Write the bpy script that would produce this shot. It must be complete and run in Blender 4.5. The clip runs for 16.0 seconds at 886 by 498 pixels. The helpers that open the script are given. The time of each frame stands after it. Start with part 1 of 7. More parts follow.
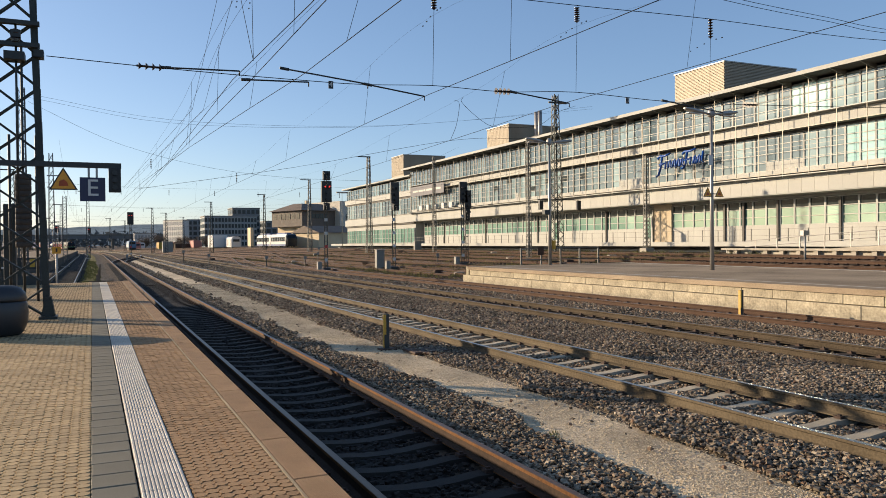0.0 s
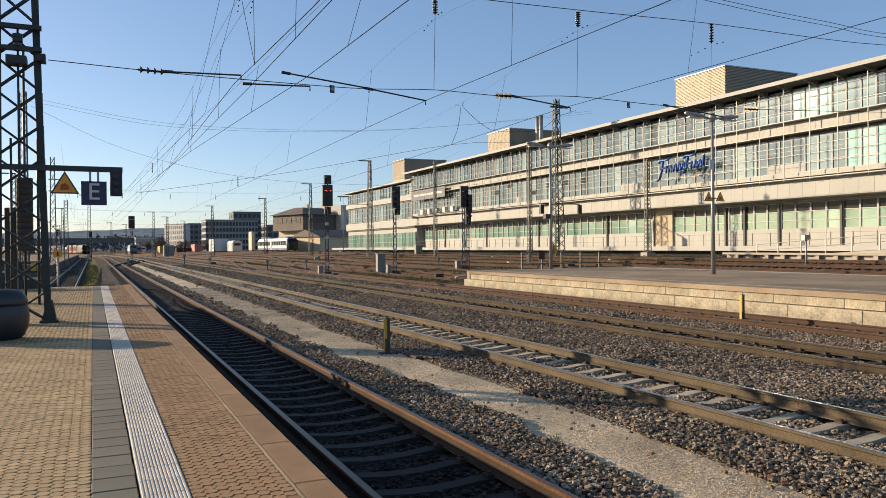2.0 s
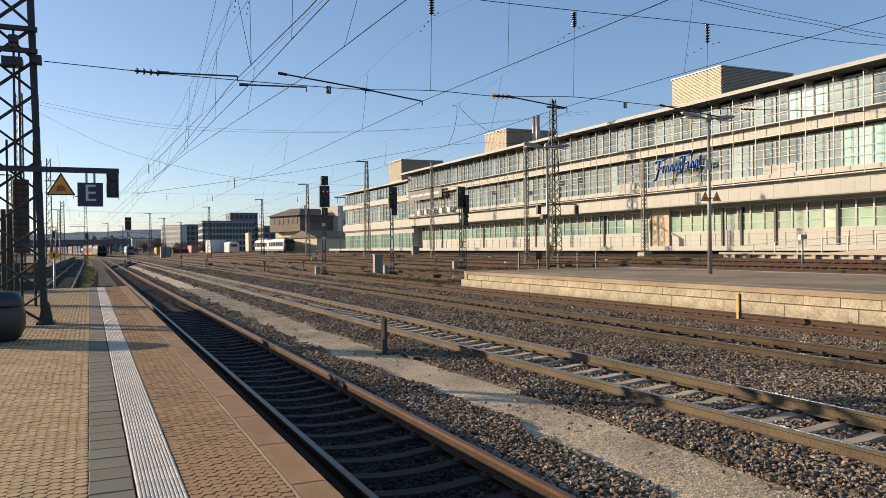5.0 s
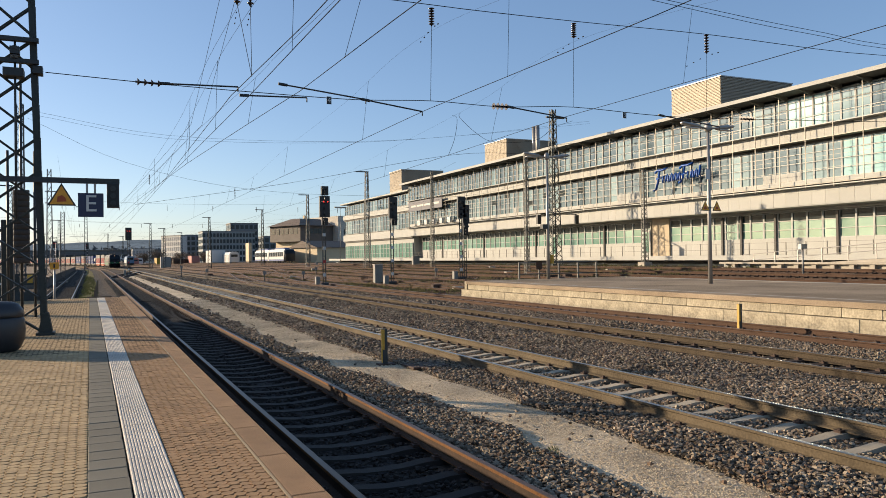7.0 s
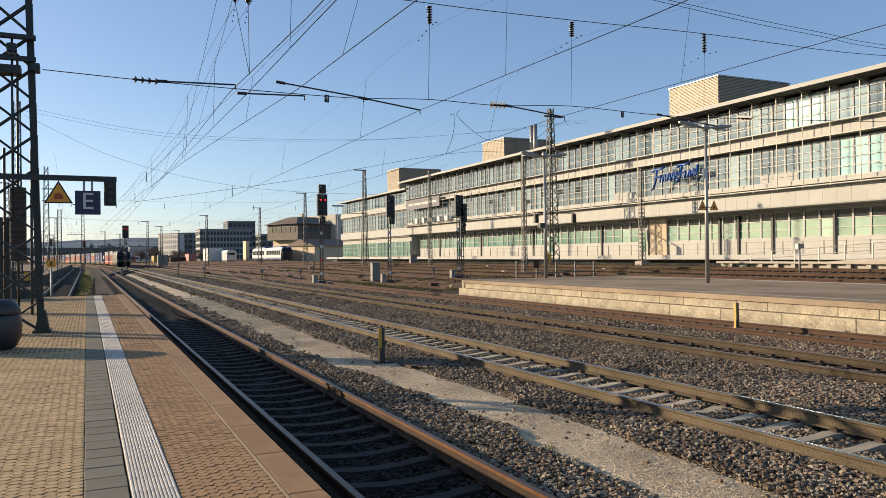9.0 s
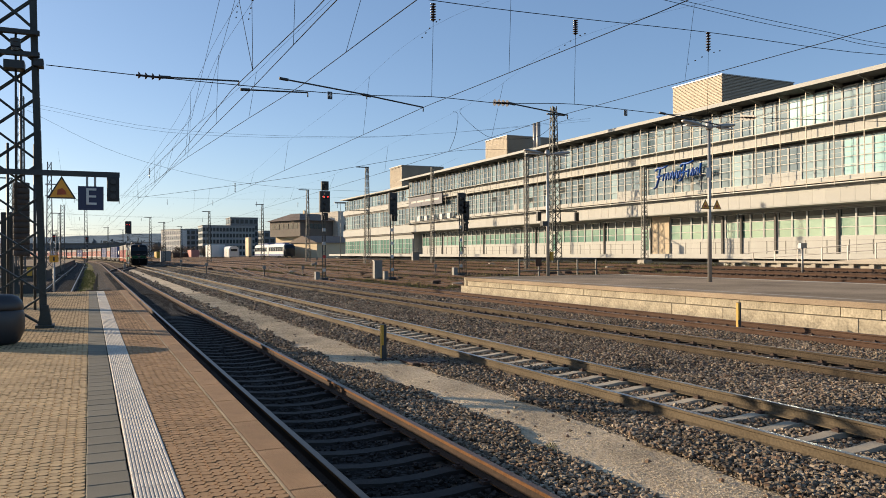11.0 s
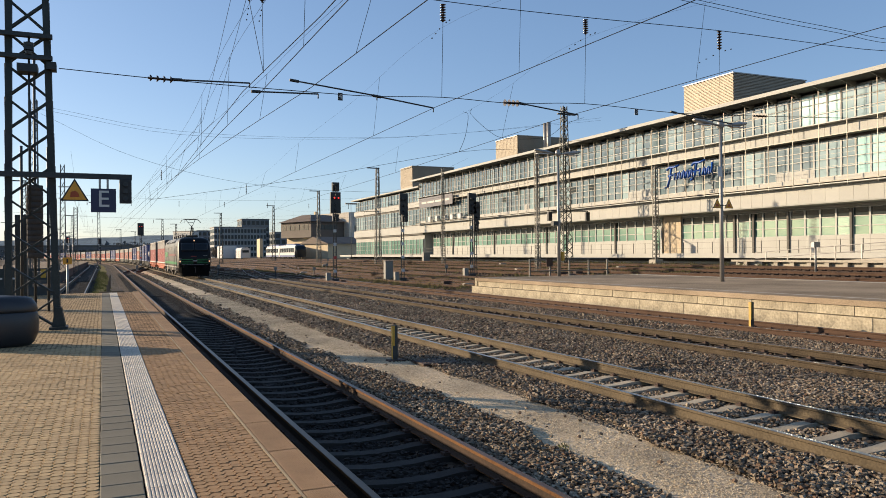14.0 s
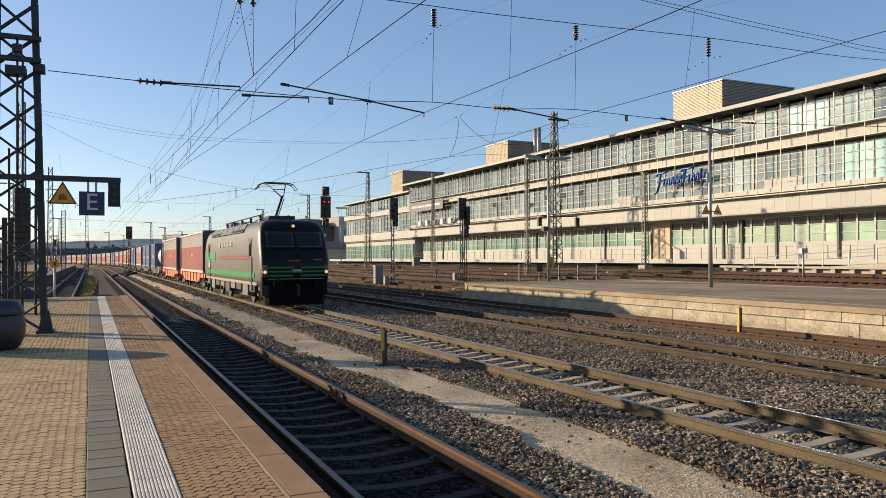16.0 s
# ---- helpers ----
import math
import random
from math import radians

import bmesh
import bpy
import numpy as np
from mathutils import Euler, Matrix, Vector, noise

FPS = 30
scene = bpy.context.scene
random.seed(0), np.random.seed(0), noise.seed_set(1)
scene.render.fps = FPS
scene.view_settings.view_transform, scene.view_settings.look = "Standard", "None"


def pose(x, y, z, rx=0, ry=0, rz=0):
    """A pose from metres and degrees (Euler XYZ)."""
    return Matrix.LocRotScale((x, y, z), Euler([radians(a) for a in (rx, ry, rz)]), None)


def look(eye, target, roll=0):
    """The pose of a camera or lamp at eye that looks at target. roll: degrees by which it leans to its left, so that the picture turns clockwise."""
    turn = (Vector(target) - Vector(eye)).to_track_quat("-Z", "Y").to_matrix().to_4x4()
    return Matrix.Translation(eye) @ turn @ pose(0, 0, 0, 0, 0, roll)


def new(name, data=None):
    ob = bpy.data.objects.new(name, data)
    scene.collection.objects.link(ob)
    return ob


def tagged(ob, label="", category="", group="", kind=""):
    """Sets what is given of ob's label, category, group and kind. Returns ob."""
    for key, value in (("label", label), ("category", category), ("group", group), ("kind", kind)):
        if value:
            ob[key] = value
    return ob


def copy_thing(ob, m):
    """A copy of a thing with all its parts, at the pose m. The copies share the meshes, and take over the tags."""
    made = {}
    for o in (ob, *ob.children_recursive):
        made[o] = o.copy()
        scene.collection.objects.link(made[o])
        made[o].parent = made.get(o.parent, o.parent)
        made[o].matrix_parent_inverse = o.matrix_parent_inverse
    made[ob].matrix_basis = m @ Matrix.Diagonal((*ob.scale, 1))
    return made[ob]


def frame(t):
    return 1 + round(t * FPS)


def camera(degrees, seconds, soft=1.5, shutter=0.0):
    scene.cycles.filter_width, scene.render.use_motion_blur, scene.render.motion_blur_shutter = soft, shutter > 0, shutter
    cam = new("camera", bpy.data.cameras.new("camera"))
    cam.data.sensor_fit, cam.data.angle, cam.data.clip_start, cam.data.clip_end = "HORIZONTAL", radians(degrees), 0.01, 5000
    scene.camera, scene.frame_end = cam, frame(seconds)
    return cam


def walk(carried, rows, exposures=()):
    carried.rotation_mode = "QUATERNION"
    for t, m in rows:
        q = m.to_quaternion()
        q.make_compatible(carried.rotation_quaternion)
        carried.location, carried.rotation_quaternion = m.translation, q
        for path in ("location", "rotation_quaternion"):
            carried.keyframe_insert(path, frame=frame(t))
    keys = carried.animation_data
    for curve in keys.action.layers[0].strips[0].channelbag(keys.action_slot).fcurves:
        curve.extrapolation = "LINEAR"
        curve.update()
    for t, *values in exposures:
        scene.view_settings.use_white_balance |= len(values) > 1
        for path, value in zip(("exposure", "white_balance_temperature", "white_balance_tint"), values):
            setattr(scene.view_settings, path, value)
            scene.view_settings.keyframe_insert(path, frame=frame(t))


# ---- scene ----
cam = camera(60, 16.0, soft=0.8)
EYE = (0.0, 0.0, 2.14)
# seconds, turn to the right of the tracks, tilt up, lean
TURNS = [(0.0, 24.571, -0.549, -0.6), (0.5, 24.488, -0.453, -0.677), (1.0, 24.291, -0.292, -0.702), (1.5, 24.302, -0.176, -0.615),
         (2.0, 24.503, -0.242, -0.545), (2.5, 24.679, -0.331, -0.538), (3.0, 24.698, -0.426, -0.605), (3.5, 24.742, -0.48, -0.651),
         (4.0, 24.713, -0.511, -0.699), (6.5, 24.735, 0.495, -0.715), (7.0, 24.716, 0.542, -0.764), (7.5, 24.882, 0.577, -0.813),
         (8.0, 25.073, 0.54, -0.748), (8.5, 25.037, 0.472, -0.675), (9.0, 24.905, 0.437, -0.623), (11.5, 24.582, 0.226, -0.13),
         (12.0, 24.338, 0.208, -0.045), (12.5, 24.215, 0.204, -0.133), (13.0, 24.113, 0.171, -0.304), (13.5, 23.982, 0.2, -0.447),
         (14.0, 23.93, 0.294, -0.528), (14.5, 24.058, 0.422, -0.448), (15.0, 24.252, 0.561, -0.355), (15.5, 24.469, 0.63, -0.332),
         (16.0, 24.679, 0.642, -0.296)]


def aim(turn, tilt):
    a, p = radians(turn), radians(tilt)
    return Vector(EYE) + 20 * Vector((math.sin(a) * math.cos(p), math.cos(a) * math.cos(p), math.sin(p)))


walk(cam, [(t, look(EYE, aim(turn, tilt), roll)) for t, turn, tilt, roll in TURNS], [(0.0, 0.65, 6720, 13), (16.0, 0.65, 6720, 13)])

# ---- light: low clear sun from ahead and to the left ----
SUN_TO = Vector((-0.74, 0.67, 0.262)).normalized()
world = bpy.data.worlds.new("sky")
scene.world = world
world.use_nodes = True
sky = world.node_tree.nodes.new("ShaderNodeTexSky")
sky.sky_type, sky.sun_disc = "NISHITA", False
sky.sun_elevation = math.asin(SUN_TO.z)
sky.sun_rotation = math.atan2(SUN_TO.x, SUN_TO.y)
sky.air_density, sky.dust_density, sky.ozone_density = 0.82, 0.6, 1.9
world.node_tree.nodes["Background"].inputs["Strength"].default_value = 0.103
haze = world.node_tree.nodes.new("ShaderNodeMix")
haze.data_type = "RGBA"
haze.inputs["Factor"].default_value, haze.inputs["B"].default_value = 0.22, (1.5, 3.15, 6.0, 1)  # thin even haze over the whole sky
world.node_tree.links.new(sky.outputs[0], haze.inputs["A"])
world.node_tree.links.new(haze.outputs["Result"], world.node_tree.nodes["Background"].inputs["Color"])
sun_data = bpy.data.lights.new("sun", "SUN")
sun_data.energy, sun_data.angle, sun_data.color = 4.8, radians(0.53), (1.0, 0.825, 0.585)
sun = new("sun", sun_data)
sun.matrix_world = look(SUN_TO * 100, (0, 0, 0))

# ---- materials ----
WEATHERED = 0.72  # years of brake dust on everything in the station


def mat(name, color, rough=0.7, metal=0.0, var=0.25, scale=3.0, fine=40.0, bump=0.1, spec=0.5, hue=None, by=None, spread=0.3):
    """A surface with two scales of variation; by: 'object' or 'island' gives each piece its own shade."""
    m = bpy.data.materials.new(name)
    m.use_nodes = True
    nt = m.node_tree
    n, l = nt.nodes, nt.links
    color = [c * WEATHERED for c in color]
    hue = hue and [c * WEATHERED for c in hue]
    b = n["Principled BSDF"]
    b.inputs["Roughness"].default_value, b.inputs["Metallic"].default_value = rough, metal
    b.inputs["Specular IOR Level"].default_value = spec
    tc = n.new("ShaderNodeTexCoord")
    big, small = n.new("ShaderNodeTexNoise"), n.new("ShaderNodeTexNoise")
    big.inputs["Scale"].default_value, small.inputs["Scale"].default_value = scale, fine
    big.inputs["Detail"].default_value, small.inputs["Detail"].default_value = 5, 3
    for t in (big, small):
        l.new(tc.outputs["Object"], t.inputs["Vector"])
    add = n.new("ShaderNodeMath")
    add.operation = "ADD"
    l.new(big.outputs["Fac"], add.inputs[0]), l.new(small.outputs["Fac"], add.inputs[1])
    ramp = n.new("ShaderNodeMapRange")
    ramp.inputs["From Min"].default_value, ramp.inputs["From Max"].default_value = 0.6, 1.4
    l.new(add.outputs[0], ramp.inputs["Value"])
    mix = n.new("ShaderNodeMix")
    mix.data_type = "RGBA"
    lo = [c * (1 - var) for c in color]
    hi = [min(1, c * (1 + var)) for c in (hue or color)]
    mix.inputs["A"].default_value, mix.inputs["B"].default_value = (*lo, 1), (*hi, 1)
    l.new(ramp.outputs[0], mix.inputs["Factor"])
    out = mix.outputs["Result"]
    if by:
        src = n.new("ShaderNodeObjectInfo") if by == "object" else n.new("ShaderNodeNewGeometry")
        rnd = src.outputs["Random" if by == "object" else "Random Per Island"]
        hsv = n.new("ShaderNodeHueSaturation")
        mr = n.new("ShaderNodeMapRange")
        mr.inputs["To Min"].default_value, mr.inputs["To Max"].default_value = 1 - spread, 1 + spread
        l.new(rnd, mr.inputs["Value"]), l.new(mr.outputs[0], hsv.inputs["Value"]), l.new(out, hsv.inputs["Color"])
        out = hsv.outputs["Color"]
    l.new(out, b.inputs["Base Color"])
    if bump:
        bp = n.new("ShaderNodeBump")
        bp.inputs["Strength"].default_value, bp.inputs["Distance"].default_value = bump, 0.02
        l.new(small.outputs["Fac"], bp.inputs["Height"]), l.new(bp.outputs[0], b.inputs["Normal"])
    return m


def glow(name, color, strength):
    m = bpy.data.materials.new(name)
    m.use_nodes = True
    b = m.node_tree.nodes["Principled BSDF"]
    b.inputs["Base Color"].default_value = (*color, 1)
    b.inputs["Emission Color"].default_value, b.inputs["Emission Strength"].default_value = (*color, 1), strength
    return m


def stone_mat(name, palette, by="island", rough=0.9, cells=0.0):
    """Stones of several shades; cells: cell size for a sheet of gravel too fine to build."""
    m = bpy.data.materials.new(name)
    m.use_nodes = True
    n, l = m.node_tree.nodes, m.node_tree.links
    b = n["Principled BSDF"]
    b.inputs["Roughness"].default_value = rough
    b.inputs["Specular IOR Level"].default_value = 0.25
    cr = n.new("ShaderNodeValToRGB")
    cr.color_ramp.interpolation = "LINEAR"
    while len(cr.color_ramp.elements) < len(palette):
        cr.color_ramp.elements.new(0.5)
    for i, c in enumerate(palette):
        cr.color_ramp.elements[i].position = i / (len(palette) - 1)
        cr.color_ramp.elements[i].color = (*[v * WEATHERED for v in c], 1)
    tc = n.new("ShaderNodeTexCoord")
    no = n.new("ShaderNodeTexNoise")
    no.inputs["Scale"].default_value, no.inputs["Detail"].default_value = 0.7, 6
    l.new(tc.outputs["Object"], no.inputs["Vector"])
    if cells:
        v = n.new("ShaderNodeTexVoronoi")
        v.inputs["Scale"].default_value = 1 / cells
        l.new(tc.outputs["Object"], v.inputs["Vector"])
        sep = n.new("ShaderNodeSeparateColor")
        l.new(v.outputs["Color"], sep.inputs[0])
        l.new(sep.outputs[0], cr.inputs[0])
        bp = n.new("ShaderNodeBump")
        bp.inputs["Strength"].default_value, bp.inputs["Distance"].default_value = 1.0 if cells > 0.05 else 0.25, cells
        bp.invert = True
        l.new(v.outputs["Distance"], bp.inputs["Height"]), l.new(bp.outputs[0], b.inputs["Normal"])
    else:
        g = n.new("ShaderNodeNewGeometry")
        l.new(g.outputs["Random Per Island"], cr.inputs[0])
    mul = n.new("ShaderNodeMix")
    mul.data_type, mul.blend_type = "RGBA", "MULTIPLY"
    mul.inputs["Factor"].default_value = 1
    mr = n.new("ShaderNodeMapRange")
    mr.inputs["From Min"].default_value, mr.inputs["From Max"].default_value = 0.3, 0.7
    mr.inputs["To Min"].default_value, mr.inputs["To Max"].default_value = 0.65, 1.2
    l.new(no.outputs["Fac"], mr.inputs["Value"])
    l.new(cr.outputs[0], mul.inputs["A"]), l.new(mr.outputs[0], mul.inputs["B"])
    l.new(mul.outputs["Result"], b.inputs["Base Color"])
    return m


BALLAST = [(0.05, 0.038, 0.027), (0.19, 0.15, 0.105), (0.35, 0.28, 0.20), (0.22, 0.13, 0.08), (0.52, 0.425, 0.31), (0.23, 0.18, 0.125)]
M = dict(
    stone=stone_mat("ballast stone", BALLAST),
    ballast=stone_mat("ballast bed", [(c[0] * 0.55, c[1] * 0.55, c[2] * 0.53) for c in BALLAST], cells=0.06),
    yard=stone_mat("rusty yard gravel", [(0.06, 0.042, 0.03), (0.11, 0.078, 0.053), (0.17, 0.125, 0.088), (0.08, 0.06, 0.042)], cells=0.09),
    yardstone=stone_mat("rusty yard stone", [(0.06, 0.034, 0.024), (0.15, 0.09, 0.062), (0.27, 0.175, 0.12), (0.11, 0.06, 0.04), (0.36, 0.27, 0.2)]),
    path=stone_mat("pale grit", [(0.52, 0.40, 0.26), (0.86, 0.68, 0.45), (0.68, 0.54, 0.355), (0.97, 0.80, 0.56)], cells=0.03),
    rust_bright=mat("orange rusted rail side", (0.17, 0.074, 0.027), 0.8, 0.0, 0.4, 1.2, 30, 0.15, 0.15, hue=(0.21, 0.10, 0.04)),
    yardrail=mat("deep brown rusted rail", (0.10, 0.058, 0.038), 0.85, 0.0, 0.3, 1.2, 30, 0.15, 0.2),
    rust=mat("rusty rail side", (0.115, 0.086, 0.052), 0.8, 0.0, 0.4, 1.2, 30, 0.15, 0.2, hue=(0.15, 0.115, 0.072)),
    rust_dark=mat("dark brown rail side", (0.075, 0.055, 0.036), 0.85, 0.0, 0.4, 1.2, 30, 0.15, 0.15, hue=(0.10, 0.076, 0.05)),
    railtop=mat("polished rail head", (0.50, 0.48, 0.46), 0.28, 1.0, 0.2, 1.0, 20, 0.02),
    railtop_main=mat("dark browned rail head", (0.15, 0.085, 0.045), 0.42, 0.45, 0.25, 1.0, 20, 0.02),
    railtop_old=mat("dull rail head", (0.30, 0.25, 0.21), 0.45, 0.8, 0.2, 1.0, 20, 0.02),
    sleeper=mat("concrete sleeper", (0.50, 0.43, 0.32), 0.85, 0, 0.2, 4, 60, 0.15, 0.3, by="object", spread=0.15),
    # platform track: the shade the platform casts is put into these dark colours
    shadesleeper=mat("concrete sleeper darkened for shade", (0.032, 0.027, 0.022), 0.8, 0, 0.25, 4, 60, 0.15, 0.3, by="object", spread=0.15),
    shadebed=stone_mat("ballast darkened for shade", [(0.012, 0.010, 0.009), (0.02, 0.017, 0.015), (0.032, 0.027, 0.023), (0.018, 0.014, 0.012)], cells=0.055),
    sooty=stone_mat("sooty ballast bed", [(0.045, 0.037, 0.03), (0.085, 0.07, 0.055), (0.13, 0.105, 0.08), (0.07, 0.05, 0.037)], cells=0.07),
    # loose stones of the platform track, darkened for the same shade
    shadestone=stone_mat("ballast stone darkened for shade", [(0.014, 0.012, 0.010), (0.028, 0.023, 0.02), (0.05, 0.041, 0.034), (0.025, 0.019, 0.015)]),
    wood=mat("tarred wooden sleeper", (0.075, 0.055, 0.042), 0.85, 0, 0.4, 6, 50, 0.4, 0.2, by="object", spread=0.3),
    clip=mat("rusty rail clip", (0.085, 0.05, 0.035), 0.8, 0.2, 0.3, 8, 60, 0.2),
    # rail web coloured dark where the platform edge shades the lower rail
    web=mat("rail web darkened for shade", (0.05, 0.034, 0.024), 0.8, 0.0, 0.35, 1.2, 30, 0.15, 0.2, hue=(0.075, 0.045, 0.028)),
    mortar=mat("sandy mortar", (0.46, 0.35, 0.22), 0.9, 0, 0.35, 1.5, 60, 0.1, 0.2),
    paver=mat("beige concrete paver", (0.60, 0.42, 0.222), 0.85, 0, 0.24, 1.5, 90, 0.25, 0.25, by="island", spread=0.12),
    paver_one=mat("beige concrete paver piece", (0.60, 0.42, 0.222), 0.85, 0, 0.24, 1.5, 90, 0.25, 0.25, by="object", spread=0.12),
    paver_worn=mat("worn brown concrete paver", (0.45, 0.27, 0.135), 0.85, 0, 0.32, 1.2, 90, 0.25, 0.25, by="island", spread=0.14),
    joint=mat("dark sandy joint", (0.03, 0.021, 0.014), 0.95, 0, 0.3, 3, 80, 0.3, 0.1),
    greyslab=mat("grey concrete slab", (0.235, 0.21, 0.155), 0.85, 0, 0.14, 2.5, 110, 0.15, 0.25, by="object", spread=0.08),
    tactile=mat("white ribbed slab", (0.78, 0.71, 0.60), 0.8, 0, 0.12, 3, 100, 0.1, 0.25, by="object", spread=0.06),
    edge=mat("ribbed sandy edge slab", (0.44, 0.275, 0.15), 0.85, 0, 0.4, 2, 120, 0.35, 0.25, by="object", spread=0.09),
    wallstone=mat("weathered concrete block", (0.48, 0.415, 0.30), 0.9, 0, 0.55, 1.6, 14, 0.3, 0.15, by="object", spread=0.1),
    platwall=mat("sooty platform wall", (0.16, 0.14, 0.12), 0.9, 0, 0.3, 1.2, 30, 0.2, 0.2),
    asphalt=mat("worn platform asphalt", (0.33, 0.25, 0.165), 0.95, 0, 0.4, 0.4, 60, 0.15, 0.06, hue=(0.44, 0.345, 0.245)),
    line=mat("worn white line", (0.55, 0.50, 0.42), 0.8, 0, 0.2, 3, 60, 0.05),
    steel=mat("dark painted steel", (0.045, 0.05, 0.05), 0.55, 0.2, 0.3, 2, 30, 0.08),
    greensteel=mat("green grey painted steel", (0.035, 0.043, 0.038), 0.55, 0.2, 0.3, 2, 30, 0.08),
    farsteel=mat("weathered galvanised steel", (0.16, 0.155, 0.14), 0.6, 0.4, 0.3, 2, 30, 0.05),
    galv=mat("galvanised grey steel", (0.42, 0.40, 0.37), 0.5, 0.5, 0.15, 2, 30, 0.04),
    concrete=mat("pale concrete", (0.50, 0.45, 0.37), 0.85, 0, 0.2, 1.5, 40, 0.15, 0.2),
    black=mat("matt black enamel", (0.012, 0.012, 0.013), 0.45, 0, 0.3, 5, 40, 0.02),
    white=mat("white enamel", (0.75, 0.74, 0.70), 0.45, 0, 0.06, 4, 30, 0.02),
    redpaint=mat("red enamel", (0.55, 0.03, 0.02), 0.4, 0, 0.1, 4, 30, 0.02),
    yellow=mat("yellow paint", (0.62, 0.36, 0.035), 0.5, 0, 0.2, 4, 30, 0.05),
    orange=mat("orange warning enamel", (0.95, 0.42, 0.03), 0.45, 0, 0.15, 5, 30, 0.03),
    navy=mat("navy blue enamel", (0.008, 0.014, 0.075), 0.35, 0, 0.1, 4, 30, 0.01),
    boxgrey=mat("pale grey cabinet", (0.30, 0.285, 0.25), 0.6, 0, 0.15, 3, 30, 0.04),
    cable=mat("dark wire", (0.018, 0.018, 0.018), 0.9, 0.0, 0.2, 3, 30, 0.0, 0.1),
    insul=mat("brown glazed insulator", (0.035, 0.018, 0.012), 0.25, 0, 0.2, 6, 30, 0.0),
    bin=mat("dark moulded plastic", (0.022, 0.024, 0.03), 0.42, 0, 0.2, 3, 50, 0.05),
    panel=mat("cream facade panel", (0.50, 0.495, 0.45), 0.6, 0, 0.11, 0.5, 20, 0.05, 0.3, by="object", spread=0.05),
    wallcream=mat("cream facade wall", (0.49, 0.485, 0.44), 0.7, 0, 0.07, 0.3, 20, 0.05, 0.3),
    frame_w=mat("cream window frame", (0.44, 0.445, 0.41), 0.5, 0, 0.1, 2, 30, 0.02),
    facade_steel=mat("bronze facade steel", (0.33, 0.30, 0.245), 0.5, 0.3, 0.2, 2, 30, 0.02),
    # shade of eaves and recesses put into a dark colour; dark columns share it
    darkgap=mat("dark shade-toned sheet", (0.13, 0.12, 0.105), 0.8, 0, 0.2, 0.6, 20, 0.05),
    soffit=mat("grey soffit", (0.42, 0.42, 0.38), 0.8, 0, 0.1, 0.6, 20, 0.03),
    roofbox=mat("ribbed metal cladding", (0.36, 0.30, 0.22), 0.55, 0.2, 0.12, 0.8, 20, 0.03),
    roof=mat("grey roof sheet", (0.30, 0.29, 0.27), 0.7, 0, 0.15, 0.6, 20, 0.05),
    sign_blue=mat("blue letter paint", (0.0, 0.085, 0.42), 0.4, 0, 0.1, 3, 30, 0.0),
    grass=mat("mossy yellow green turf", (0.17, 0.17, 0.045), 0.9, 0, 0.5, 1.5, 25, 0.6, 0.1, hue=(0.22, 0.18, 0.06)),
    bark=mat("bare brown twig", (0.22, 0.155, 0.105), 0.9, 0, 0.3, 3, 30, 0.2),
    hill=mat("hazy far wooded hill", (0.25, 0.31, 0.345), 1.0, 0, 0.3, 0.006, 0.05, 0.0, 0.0),
    glass_far=mat("dim office glass", (0.03, 0.04, 0.045), 0.2, 0, 0.3, 0.3, 4, 0.0, 0.3),
)


def glass_mat(name, a, b_col, rough, shine=0.0):
    m = mat(name, a, rough, 0, 0.2, 0.4, 3, 0.0, 0.9)
    n, l = m.node_tree.nodes, m.node_tree.links
    b = n["Principled BSDF"]
    oi = n.new("ShaderNodeObjectInfo")
    cr = n.new("ShaderNodeValToRGB")
    cr.color_ramp.elements[0].color, cr.color_ramp.elements[1].color = (*a, 1), (*b_col, 1)
    cr.color_ramp.elements[0].position, cr.color_ramp.elements[1].position = 0.45, 0.95
    l.new(oi.outputs["Random"], cr.inputs[0])
    l.new(cr.outputs[0], b.inputs["Base Color"])
    b.inputs["Metallic"].default_value = shine
    return m


M["glass"] = glass_mat("pale blue blinded window glass", (0.07, 0.115, 0.135), (0.20, 0.29, 0.30), 0.08, 0.2)
M["glass_low"] = glass_mat("green tinted window glass", (0.13, 0.25, 0.20), (0.24, 0.39, 0.33), 0.1, 0.1)
M["glass_dark"] = mat("dark clerestory glass", (0.018, 0.03, 0.032), 0.2, 0, 0.3, 0.5, 4, 0.0, 0.12)
M["glass_aqua"] = glass_mat("window glass with pale aqua blinds", (0.24, 0.44, 0.42), (0.30, 0.50, 0.48), 0.1, 0.1)

# ---- mesh helpers ----


def box(bm, x0, x1, y0, y1, z0, z1, mi=0):
    v = [bm.verts.new(p) for p in ((x0, y0, z0), (x1, y0, z0), (x1, y1, z0), (x0, y1, z0), (x0, y0, z1), (x1, y0, z1), (x1, y1, z1), (x0, y1, z1))]
    for q in ((3, 2, 1, 0), (4, 5, 6, 7), (0, 1, 5, 4), (1, 2, 6, 5), (2, 3, 7, 6), (3, 0, 4, 7)):
        bm.faces.new([v[i] for i in q]).material_index = mi
    return v


